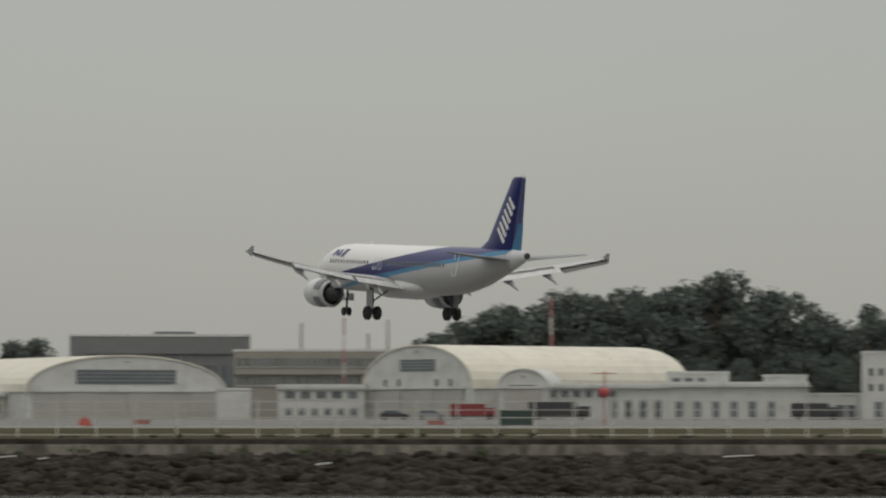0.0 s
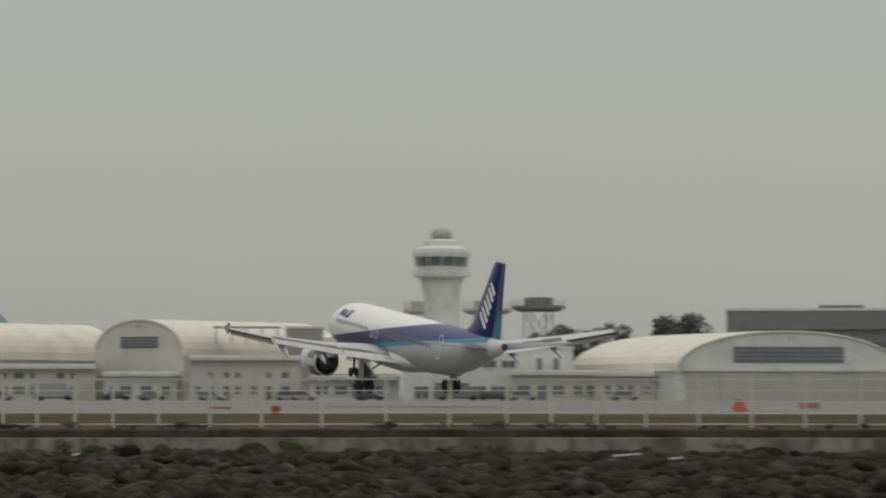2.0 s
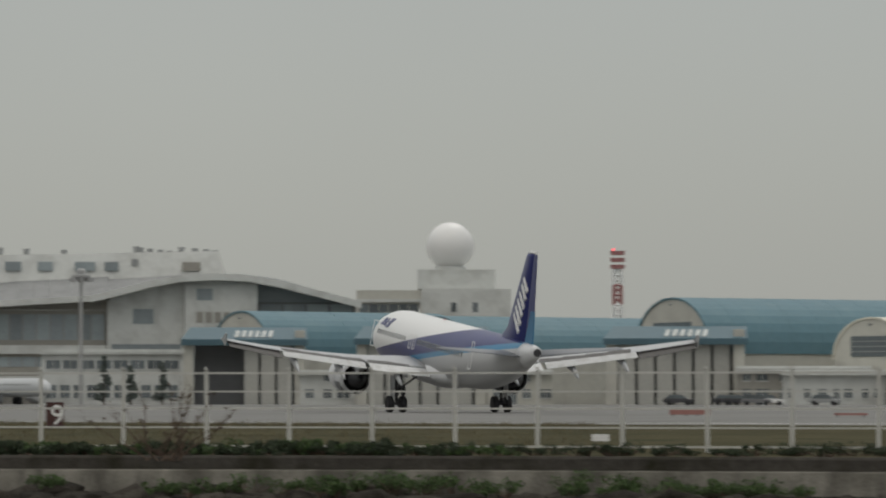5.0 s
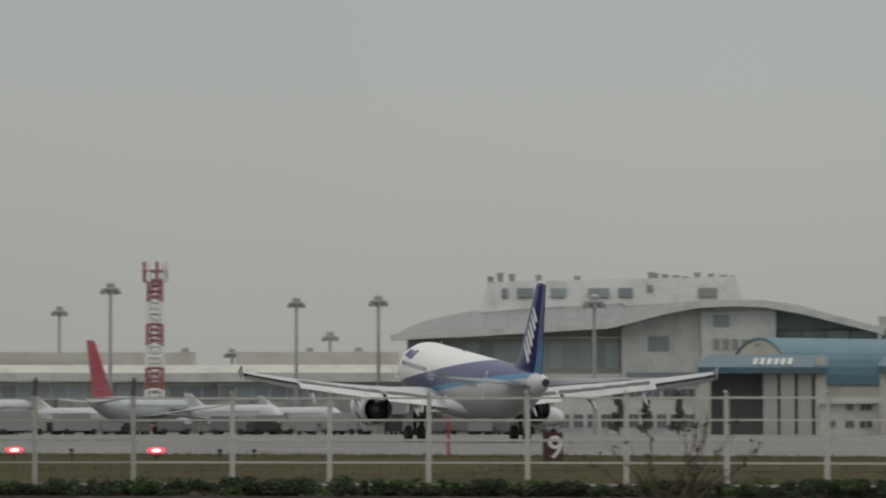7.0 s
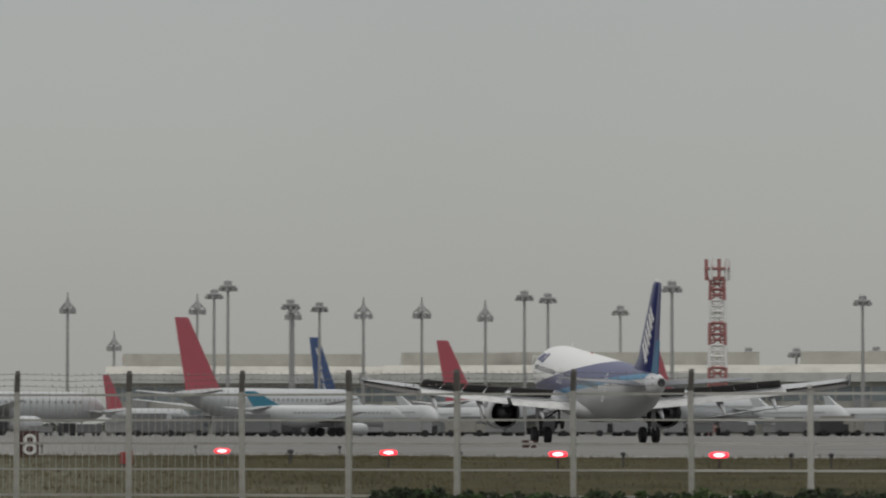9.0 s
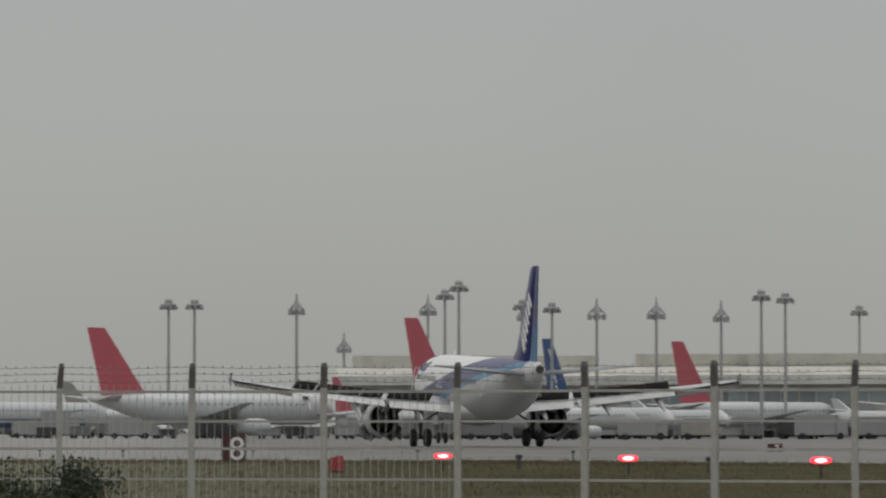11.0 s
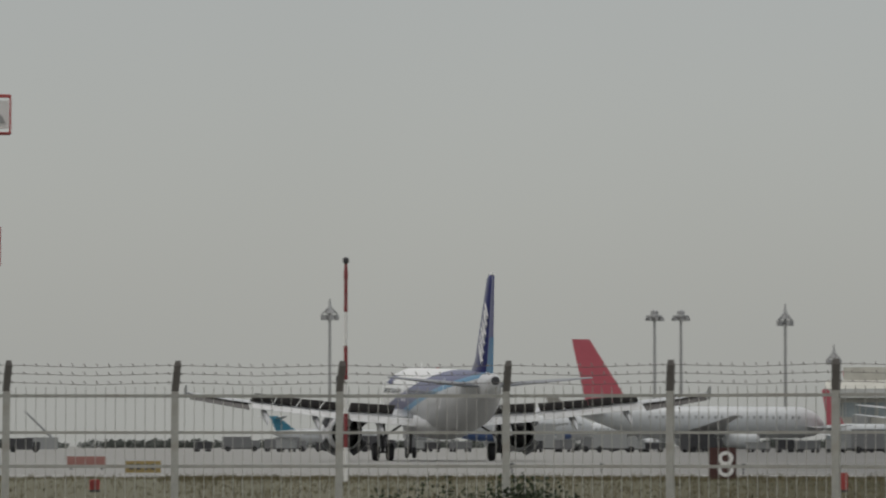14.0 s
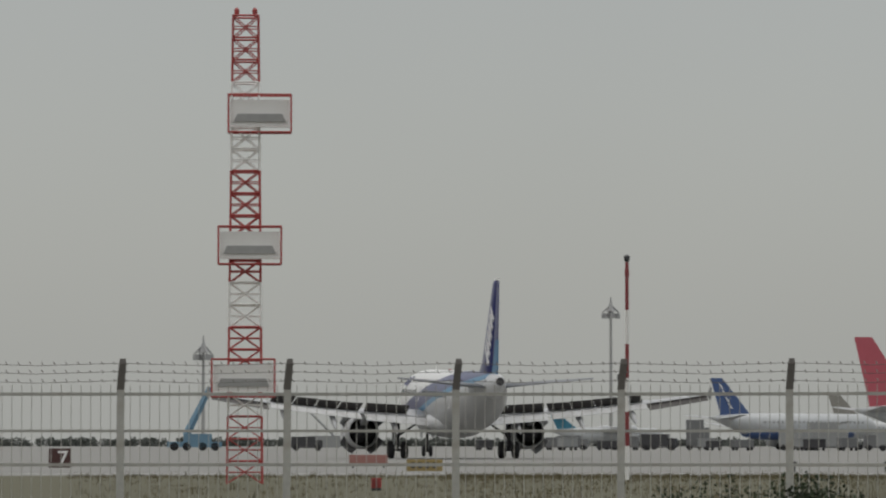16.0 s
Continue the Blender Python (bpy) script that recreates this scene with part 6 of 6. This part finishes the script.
# red hold lights
for (x, y, yaw) in ((12.0, 262.8, 9.8), (7.1, 265.4, 12.0), (0.8, 271.3, 14.4), (-6.6, 279.0, 17.0)):
    r = thing("red_runway_light", x, y, yaw, GROUND - 0.12, "glowing red light on a short stake", "runway light", "red runway lights")
    part("stake", rd((0, 0, 0), (0, 0, 0.36), 0.03, n=6), DARKM, r)
    # the red body is widened to include the lamp's halo of glow
    part("lamp", lathe(bmesh.new(), ((0.12, 0.345), (0.235, 0.37), (0.265, 0.43), (0.235, 0.49), (0.12, 0.515)), 14), REDLAMP, r, "glowing red lamp", True)
    part("lamp_core", lathe(bmesh.new(), ((0.15, -0.275), (0.15, -0.2)), 12, "y", (0, 0, 0)), LAMPCORE, r, "bright lamp centre").matrix_basis = Matrix.Translation((0, 0, 0.43)) @ Matrix.Diagonal((1, 1, 0.36, 1))
# small edge lights and stakes
for x, y, yaw in ((-5.2, 282.1, 15.9), (2.3, 274.0, 13.4), (13.2, 267.6, 8.8), (-5.3, 282.2, 15.9), (14.4, 266.9, 8.3), (8.0, 270.1, 11.1), (-32.8, 320.5, 21.8), (-18.9, 315.9, 17.4), (-36.6, 320.9, 23.0), (-26.4, 318.2, 19.8), (-11.3, 310.6, 15.1)):
    e = thing("edge_light", x, y, yaw, GROUND - 0.1, "small dark runway edge light on a stake", "runway light", "edge lights")
    part("stake", rd((0, 0, 0), (0, 0, 0.32), 0.025, n=6), DARKM, e)
    part("lamp", lathe(bmesh.new(), ((0.03, 0.32), (0.07, 0.34), (0.07, 0.42), (0.02, 0.45)), 10), DARKM, e)
# white box by the fence, green container, red ball marker
wb = thing("white_utility_box", 41.2, 241.0, -4.2, -1.42, "small white utility box below the fence", "utility box")
part("box", bx(-0.26, 0.26, -0.15, 0.15, 0.05, 0.36), WHITEP, wb)
part("foot", bx(-0.2, 0.2, -0.12, 0.12, 0, 0.045), DARKM, wb)
gc = thing("green_container", 126.3, 261.1, -25.8, GROUND - 0.02, "dark green container on the runway verge", "container")
GREENC = shade("dark_green_paint", (0.035, 0.06, 0.05), 0.6, vary=0.2)
part("body", bx(-1.2, 1.2, -0.6, 0.6, 0.12, 1.15), GREENC, gc)
part("lid", bx(-1.25, 1.25, -0.65, 0.65, 1.153, 1.25), GREENC, gc)
for q in (-0.9, 0.9):
    part("skid", bx(q - 0.1, q + 0.1, -0.5, 0.5, 0, 0.115), DARKM, gc)
bp = thing("ball_marker_pole", 136.6, 267.1, -27.1, GROUND - 0.02, "red ball marker on a red and white pole", "marker")
part("pole", rd((0, 0, 0), (0, 0, 4.2), 0.05), REDP, bp)
part("ball", lathe(bmesh.new(), [(0.4 * math.sin(math.pi * q / 8) + 0.01, 2.55 - 0.4 * math.cos(math.pi * q / 8)) for q in range(9)], 14), REDP, bp, "red ball", True)
part("cross_arm", rd((-0.9, 0, 4.0), (0.9, 0, 4.0), 0.035, n=6), REDP, bp)


# ---------------------------------------------------------------- plants
def leaf_cloud(bm, rnd, centres, count, size, flat=0.7):
    """Small folded leaves scattered round the given balls."""
    for _ in range(count):
        c, r = centres[rnd.randrange(len(centres))]
        d = Vector((rnd.gauss(0, 1), rnd.gauss(0, 1), rnd.gauss(0, 1))).normalized() * r * rnd.uniform(0.55, 1.05)
        p = Vector(c) + Vector((d.x, d.y, d.z * flat))
        q = Euler((rnd.uniform(0, 6.3), rnd.uniform(0, 6.3), rnd.uniform(0, 6.3))).to_matrix()
        s = size * rnd.uniform(0.6, 1.4)
        v = [bm.verts.new(p + q @ Vector(o) * s) for o in ((-0.5, -0.25, 0), (0, -0.35, 0.12), (0.5, 0, 0), (0, 0.35, 0.12), (-0.45, 0.2, 0))]
        bm.faces.new(v)


def tree_proto(seed, h):
    rnd = random.Random(seed)
    t = thing("tree", 0, 0, 0, 0, "dark evergreen tree in the wood behind the hangars", "tree", "trees behind the airfield")
    bm = bmesh.new()
    rod(bm, (0, 0, 0), (0.1, 0, h * 0.75), 0.35, 0.1, 7)
    cs = []
    for k in range(16):
        z = h * rnd.uniform(0.18, 0.93)
        spread = h * 0.30 * (1.12 - abs(z / h - 0.45)) * rnd.uniform(0.5, 1.0)
        a = rnd.uniform(0, 6.3)
        p = (spread * math.cos(a), spread * math.sin(a), z)
        rod(bm, (0, 0, z * 0.8), p, 0.12, 0.03, 5)
        cs.append((p, h * rnd.uniform(0.09, 0.16)))
    cs.append(((0, 0, h * 0.9), h * 0.10))
    part("trunk", bm, BARK, t)
    bm = bmesh.new()
    leaf_cloud(bm, rnd, cs, 3600, h * 0.03, 0.9)
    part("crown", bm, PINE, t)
    return t


PROTO = [tree_proto(20 + i, 10.0) for i in range(5)]
rnd = random.Random(11)
spots = []
for (x, y, yaw), top in (((274.3, 609.2, -24.2), 11.0), ((279.6, 610.0, -24.6), 13.5), ((285.2, 611.8, -25.0), 15.5), ((289.2, 609.9, -25.4), 17.0), ((295.3, 612.6, -25.7), 18.0), ((294.4, 601.9, -26.1), 18.0), ((297.9, 600.2, -26.4), 18.5), ((301.7, 600.5, -26.7), 19.8), ((305.6, 600.7, -27.0), 19.5), ((309.9, 600.8, -27.3), 20.5), ((311.0, 595.7, -27.6), 19.0),
                        ((315.3, 596.8, -27.8), 20.0), ((317.3, 592.4, -28.2), 21.0), ((322.0, 594.4, -28.4), 20.5), ((321.8, 587.6, -28.7), 23.0), ((327.4, 591.4, -29.0), 19.0), ((327.4, 584.5, -29.3), 18.5), ((332.2, 586.5, -29.5), 20.0), ((334.5, 582.8, -29.9), 19.8), ((339.3, 584.7, -30.1), 16.5), ((339.6, 577.6, -30.5), 14.5), ((344.1, 574.9, -30.9), 18.0), ((350.0, 577.2, -31.2), 15.5),
                        ((321.2, 553.5, -30.1), 10.0), ((325.2, 551.2, -30.5), 9.0), ((329.1, 548.9, -30.9), 10.0), ((310.4, 559.7, -29.0), 9.0), ((305.7, 562.3, -28.5), 8.5), ((231.2, 692.3, -18.3), 11.0), ((234.2, 689.1, -18.6), 11.5), ((236.0, 687.2, -18.8), 10.5),
                        ((211.9, 701.0, -16.5), 10.5), ((215.3, 697.1, -16.9), 12.0), ((218.6, 693.3, -17.3), 11.0), ((221.7, 689.8, -17.6), 12.0), ((231.7, 691.8, -18.3), 13.0), ((234.9, 688.3, -18.7), 13.5)):
    spots.append((x, y, top))
    if top > 14:
        spots.append((x + rnd.uniform(-4, 4), y + 5, top * rnd.uniform(0.75, 0.95)))
        spots.append((x + rnd.uniform(-4, 4), y - 3, top * rnd.uniform(0.5, 0.8)))
for k, (x, y, top) in enumerate(spots):
    s = top * 1.09 / 10.0
    t = copy_thing(PROTO[k % 5], pose(x, y, GROUND, 0, 0, rnd.uniform(0, 360)))
    t.scale = (s * 0.95, s * 0.95, s)
for q in PROTO:
    for o in (*q.children_recursive, q):
        bpy.data.objects.remove(o)
# a dark conical tree before the long store and small conifers by the pavilion
con = random.Random(3)
for (x, y, yaw), h, w in (((163.6, 627.0, -14.2), 7.3, 2.3), ((2.8, 712.8, 3.0), 7.5, 1.3), ((6.8, 712.0, 2.6), 6.0, 1.1), ((11.5, 711.1, 2.1), 6.5, 1.2)):
    t = thing("conifer", x, y, 0, GROUND, "small dark conifer before the buildings", "tree", "conifers")
    part("trunk", rd((0, 0, 0), (0, 0, h * 0.8), 0.16, 0.05, 6), BARK, t)
    bm = bmesh.new()
    leaf_cloud(bm, con, [((con.uniform(-w, w) * (1.1 - q / 12) * 0.6, con.uniform(-w, w) * 0.5, h * (0.15 + q * 0.07)), w * (1.15 - q / 14) * 0.6) for q in range(12)], 700, 0.45)
    part("crown", bm, PINE, t)
# far line of trees beyond the runway
bm = bmesh.new()
fr = random.Random(8)
fx, fy, fyaw = -738.2, 1477.1, 30.4
for q in range(520):
    leaf_cloud(bm, fr, [((fr.uniform(-260, 330), fr.uniform(-8, 8), fr.uniform(0.2, 1.9)), 2.3)], 60, 0.9, 0.8)
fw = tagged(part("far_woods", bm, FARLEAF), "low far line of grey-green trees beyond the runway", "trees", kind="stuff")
fw.matrix_basis = pose(fx, fy, GROUND, 0, 0, fyaw)


def bush(x, y, z, w, h, seed, label, count=420, leaf=0.07, mat=LEAF):
    rnd = random.Random(seed)
    b = thing("bush", x, y, rnd.uniform(0, 360), z, label, "bush", "shore bushes")
    cs = []
    bm = bmesh.new()
    for q in range(9):
        a = rnd.uniform(0, 6.3)
        d = rnd.uniform(0.1, 0.5) * w
        p = (d * math.cos(a), d * math.sin(a) * 0.6, h * rnd.uniform(0.35, 0.8))
        cs.append((p, min(w, h) * rnd.uniform(0.2, 0.36)))
        rod(bm, (0, 0, 0), p, 0.02, 0.008, 4)
    part("stem", bm, TWIG, b)
    bm = bmesh.new()
    leaf_cloud(bm, rnd, cs, count, leaf, 0.8)
    part("foliage", bm, mat, b)
    return b


GROW = shade("weed_leaves", (0.055, 0.095, 0.028), 0.85, vary=0.35, scale=1.5, per=0.4)
rnd = random.Random(21)
# tufts along the foot of the fence and among the rocks
for k in range(210):
    u = rnd.uniform(-1.5, 7.2) if k < 130 else rnd.uniform(3.6, 6.2)
    a = along(u)
    i = min(max(u, 0), 16)
    c = Vector((np.interp(i, range(17), [q[0] for q in SHORE]), np.interp(i, range(17), [q[1] for q in SHORE]), 0))
    away = (c - a).normalized()
    if k % 3 == 2:
        p = a + away * rnd.uniform(5.6, 6.6)
        bush(p.x, p.y, -2.5, rnd.uniform(0.7, 2.0), rnd.uniform(0.3, 0.75), 300 + k, "green weed clump growing on the rocks under the wall", 420, 0.055, GROW)
    else:
        p = a + away * rnd.uniform(2.2, 4.2)
        bush(p.x, p.y, -1.5, rnd.uniform(0.6, 1.7), rnd.uniform(0.2, 0.42), 500 + k, "low dark scrub tuft on the sea wall's edge", 330, 0.045, LEAF)
for k in range(120):
    u = 4.9 + 4.8 * k / 120 + rnd.uniform(-0.05, 0.05)
    a = along(u)
    c = Vector((np.interp(u, range(17), [q[0] for q in SHORE]), np.interp(u, range(17), [q[1] for q in SHORE]), 0))
    p = a + (c - a).normalized() * rnd.uniform(3.2, 4.3)
    bush(p.x, p.y, -1.55, rnd.uniform(0.9, 1.7), rnd.uniform(0.26, 0.52), 900 + k, "dark green scrub along the sea wall's top", 620, 0.06, LEAF if k % 3 else GROW)
# dry grass standing on the verge
STRAW = shade("dry_grass_blades", (0.14, 0.123, 0.075), 0.95, vary=0.3, scale=0.6, per=0.4, spec=0.05)
gr = random.Random(41)
V, F = [], []
for k in range(15000):
    u = gr.uniform(4.5, 16.9)
    i = min(u * 2 + N_RIGHT, len(ST) - 2.001)
    i0 = int(i)
    far = verge(i) - 1.0
    o = far - abs(gr.gauss(0, 5)) if k % 2 else gr.uniform(0.5, far)
    o = max(0.5, o)
    a = shore_point(i0, o).lerp(shore_point(i0 + 1, o), i - i0)
    z = float(np.interp(o, (0, 12, verge(i)), (-1.42, -1.25, GROUND - 0.045))) - 0.02
    h = gr.uniform(0.06, 0.16) * (1.6 if gr.random() < 0.15 else 1.0)
    for q in range(4):
        c = Vector((a.x + gr.uniform(-0.16, 0.16), a.y + gr.uniform(-0.16, 0.16), z))
        t = gr.uniform(0, 3.14)
        w = Vector((math.cos(t), math.sin(t), 0)) * gr.uniform(0.008, 0.016)
        tip = Vector((gr.uniform(-0.06, 0.06), gr.uniform(-0.06, 0.06), h * gr.uniform(0.7, 1.2)))
        n0 = len(V)
        V += [c - w, c + w, c + tip]
        F.append((n0, n0 + 1, n0 + 2))
me = bpy.data.meshes.new("dry_grass")
me.from_pydata(V, [], F)
me.materials.append(STRAW)
tagged(new("dry_grass", me), "thin dry straw-coloured grass on the runway verge", "grass", kind="stuff")
# leafy bushes in front of the fence
for (x, y, yaw), w, h, seed in (((-0.1, 234.6, 23.2), 2.4, 0.95, 61), ((0.9, 234.0, 22.5), 1.0, 1.15, 62), ((-1.1, 234.7, 24.1), 1.2, 0.8, 63), ((2.6, 228.2, 23.3), 1.9, 0.85, 64), ((3.5, 227.6, 22.6), 0.6, 1.05, 65), ((1.7, 228.3, 24.2), 0.8, 0.75, 66), ((4.0, 226.7, 22.5), 0.6, 1.05, 67), ((3.2, 227.2, 23.2), 1.4, 0.78, 68), ((2.2, 227.4, 24.1), 1.0, 0.7, 69)):
    bush(x - 0.25, y - 0.1, -1.65, w * 1.3, h * 1.3, seed, "leafy green shore bush before the fence", 900, 0.05, LEAF)
# the bare twiggy bush on the wall's edge
bb = thing("bare_bush", 29.2, 220.9, 2.3, -1.5, "leafless brown twiggy bush before the fence", "bush")
tw = random.Random(17)
for q in range(15):
    bm = bmesh.new()
    a = tw.uniform(-1.25, 1.25)
    p = Vector((tw.uniform(-0.5, 0.5), tw.uniform(-0.2, 0.2), 0))
    d = Vector((math.sin(a), tw.uniform(-0.3, 0.3), math.cos(a) * 0.85))
    r = 0.022
    for s in range(7):
        n = p + d * tw.uniform(0.22, 0.34) * (0.8 if s > 3 else 1)
        rod(bm, p, n, r, r * 0.8, 5)
        for z in range(2):
            e = n + (d + Vector((tw.uniform(-0.9, 0.9), tw.uniform(-0.6, 0.6), tw.uniform(-0.1, 0.8)))).normalized() * tw.uniform(0.12, 0.35)
            rod(bm, n, e, r * 0.5, r * 0.3, 4)
            if tw.random() < 0.3:
                leaf_cloud(bm, tw, [(e, 0.05)], 5, 0.06)
        p, r = n, r * 0.82
        d = (d + Vector((tw.uniform(-0.3, 0.3), tw.uniform(-0.2, 0.2), tw.uniform(-0.1, 0.3)))).normalized()
    part("branch", bm, TWIG, bb)
# bleached driftwood and litter on the rocks
for k, (t3, w) in enumerate((((39.3, 235.2, -3.5), 1.1), ((45.2, 223.5, -7.0), 0.35), ((37.8, 236.5, -2.6), 0.25), ((47.5, 209.9, -9.1), 0.3), ((69.5, 208.2, -17.7), 1.3), ((73.5, 172.9, -23.0), 1.1), ((89.9, 211.6, -23.0), 0.9), ((107.7, 194.1, -29.0), 1.9), ((68.7, 199.7, -18.4), 0.5))):
    x, y, _ = t3
    d = thing("driftwood", x, y, rnd.uniform(-30, 30), -2.42 if k < 4 else -2.5, "bleached pale driftwood lying on the rocks", "driftwood", "litter on the rocks")
    part("branch", rd((-w / 2, 0, 0.05), (w / 2, 0.05, 0.12), 0.05, 0.035, 6), WHITE, d)


def motions():
    walk(air, [
        (0.0, pose(138.31, 306.23, 8.25, 0, -3.00, 92.89)),
        (0.5, pose(130.01, 325.31, 5.90, 0, -4.00, 93.80)),
        (1.0, pose(120.86, 341.27, 3.65, 0, -5.10, 94.71)),
        (1.5, pose(111.63, 355.70, 1.75, 0, -6.20, 95.63)),
        (2.0, pose(102.51, 368.77, 0.50, 0, -6.41, 96.60)),
        (2.5, pose(92.58, 378.48, -0.15, 0, -6.34, 97.64)),
        (3.0, pose(82.14, 385.16, -0.50, 0, -6.08, 98.78)),
        (3.5, pose(71.75, 389.59, -0.62, 0, -5.82, 100.06)),
        (4.0, pose(61.61, 391.81, -0.62, 0, -5.56, 101.47)),
        (4.5, pose(52.02, 394.22, -0.62, 0, -5.30, 102.91)),
        (5.0, pose(42.56, 401.14, -0.64, 0, -5.24, 104.29)),
        (5.5, pose(33.37, 407.36, -0.66, 0, -5.18, 105.61)),
        (6.0, pose(24.48, 411.70, -0.68, 0, -5.12, 106.93)),
        (6.5, pose(15.87, 415.51, -0.70, 0, -5.06, 108.25)),
        (7.0, pose(7.39, 419.52, -0.72, 0, -5.00, 109.53)),
        (7.5, pose(-0.91, 423.33, -0.76, 0, -5.00, 110.65)),
        (8.0, pose(-9.11, 425.94, -0.79, 0, -5.00, 111.61)),
        (8.5, pose(-17.08, 427.15, -0.82, 0, -5.00, 112.51)),
        (9.0, pose(-24.49, 426.87, -0.86, 0, -4.50, 113.45)),
        (9.5, pose(-30.79, 426.07, -0.89, 0, -4.00, 114.46)),
        (10.0, pose(-36.49, 425.34, -0.92, 0, -3.23, 115.50)),
        (10.5, pose(-42.11, 424.39, -0.94, 0, -2.47, 116.54)),
        (11.0, pose(-48.29, 423.07, -0.97, 0, -1.70, 117.60)),
        (11.5, pose(-55.80, 420.95, -1.00, 0, -1.67, 118.68)),
        (12.0, pose(-61.01, 419.49, -1.00, 0, -1.64, 119.82)),
        (12.5, pose(-66.20, 418.62, -1.00, 0, -1.61, 120.91)),
        (13.0, pose(-71.86, 418.55, -1.00, 0, -1.58, 121.85)),
        (13.5, pose(-77.47, 418.57, -1.00, 0, -1.55, 122.67)),
        (14.0, pose(-82.90, 417.95, -1.00, 0, -1.52, 123.42)),
        (14.5, pose(-88.00, 417.53, -1.00, 0, -1.49, 124.15)),
        (15.0, pose(-92.97, 418.07, -1.00, 0, -1.46, 124.89)),
        (15.5, pose(-98.44, 419.19, -1.00, 0, -1.43, 125.63)),
        (16.0, pose(-104.03, 420.62, -1.00, 0, -1.40, 126.39)),
    ])
    for ob, base, up in SPOILERS:
        shut, raised = base, base @ pose(0, 0, 0, 0, -46 * up, 0)
        half = base @ pose(0, 0, 0, 0, -18 * up, 0)
        walk(ob, [(0, shut), (7.0, shut), (7.3, half), (7.7, raised), (16, raised)])
    # the wings lift in flight and sag on the ground, about their roots
    for ob, side in WINGS:
        root = Vector((0, side * 1.9, 2.75))
        walk(ob, [(t, Matrix.Translation(root) @ pose(0, 0, 0, side * a, 0, 0) @ Matrix.Translation(-root)) for t, a in ((0, 1.6), (1.5, 1.5), (3.5, 0.7), (7, 0.1), (9, -1.1), (16, -1.3))])
    # the legs stretch while the wings carry the weight
    for ob in LEGS:
        low = 0.22 if "nose" in ob.name else 0.0
        walk(ob, [(t, pose(0, 0, -e)) for t, e in ((0, 0.4), (4.5, 0.38), (7, 0.28), (9, 0.14), (11.5, low), (16, low))])
    # the pivoting doors swing out of the nacelles to brake
    for ob, base in DOORS:
        shut, swung = base, base @ pose(0, 0, 0, 0, 52, 0)
        walk(ob, [(0, shut), (9.2, shut), (10.4, swung), (16, swung)])
    for ob in SLEEVES:
        y = ob["side"] * 5.75
        walk(ob, [(0, pose(5.19, y, 1.72)), (4.0, pose(5.19, y, 1.72)), (6.5, pose(4.55, y, 1.72)), (16, pose(4.55, y, 1.72))])


SLEEVES = [o for o in air.children_recursive if o.name.startswith("thrust_reverser_sleeve")]
LEGS = [o for o in air.children if "landing_gear" in o.name]
motions()
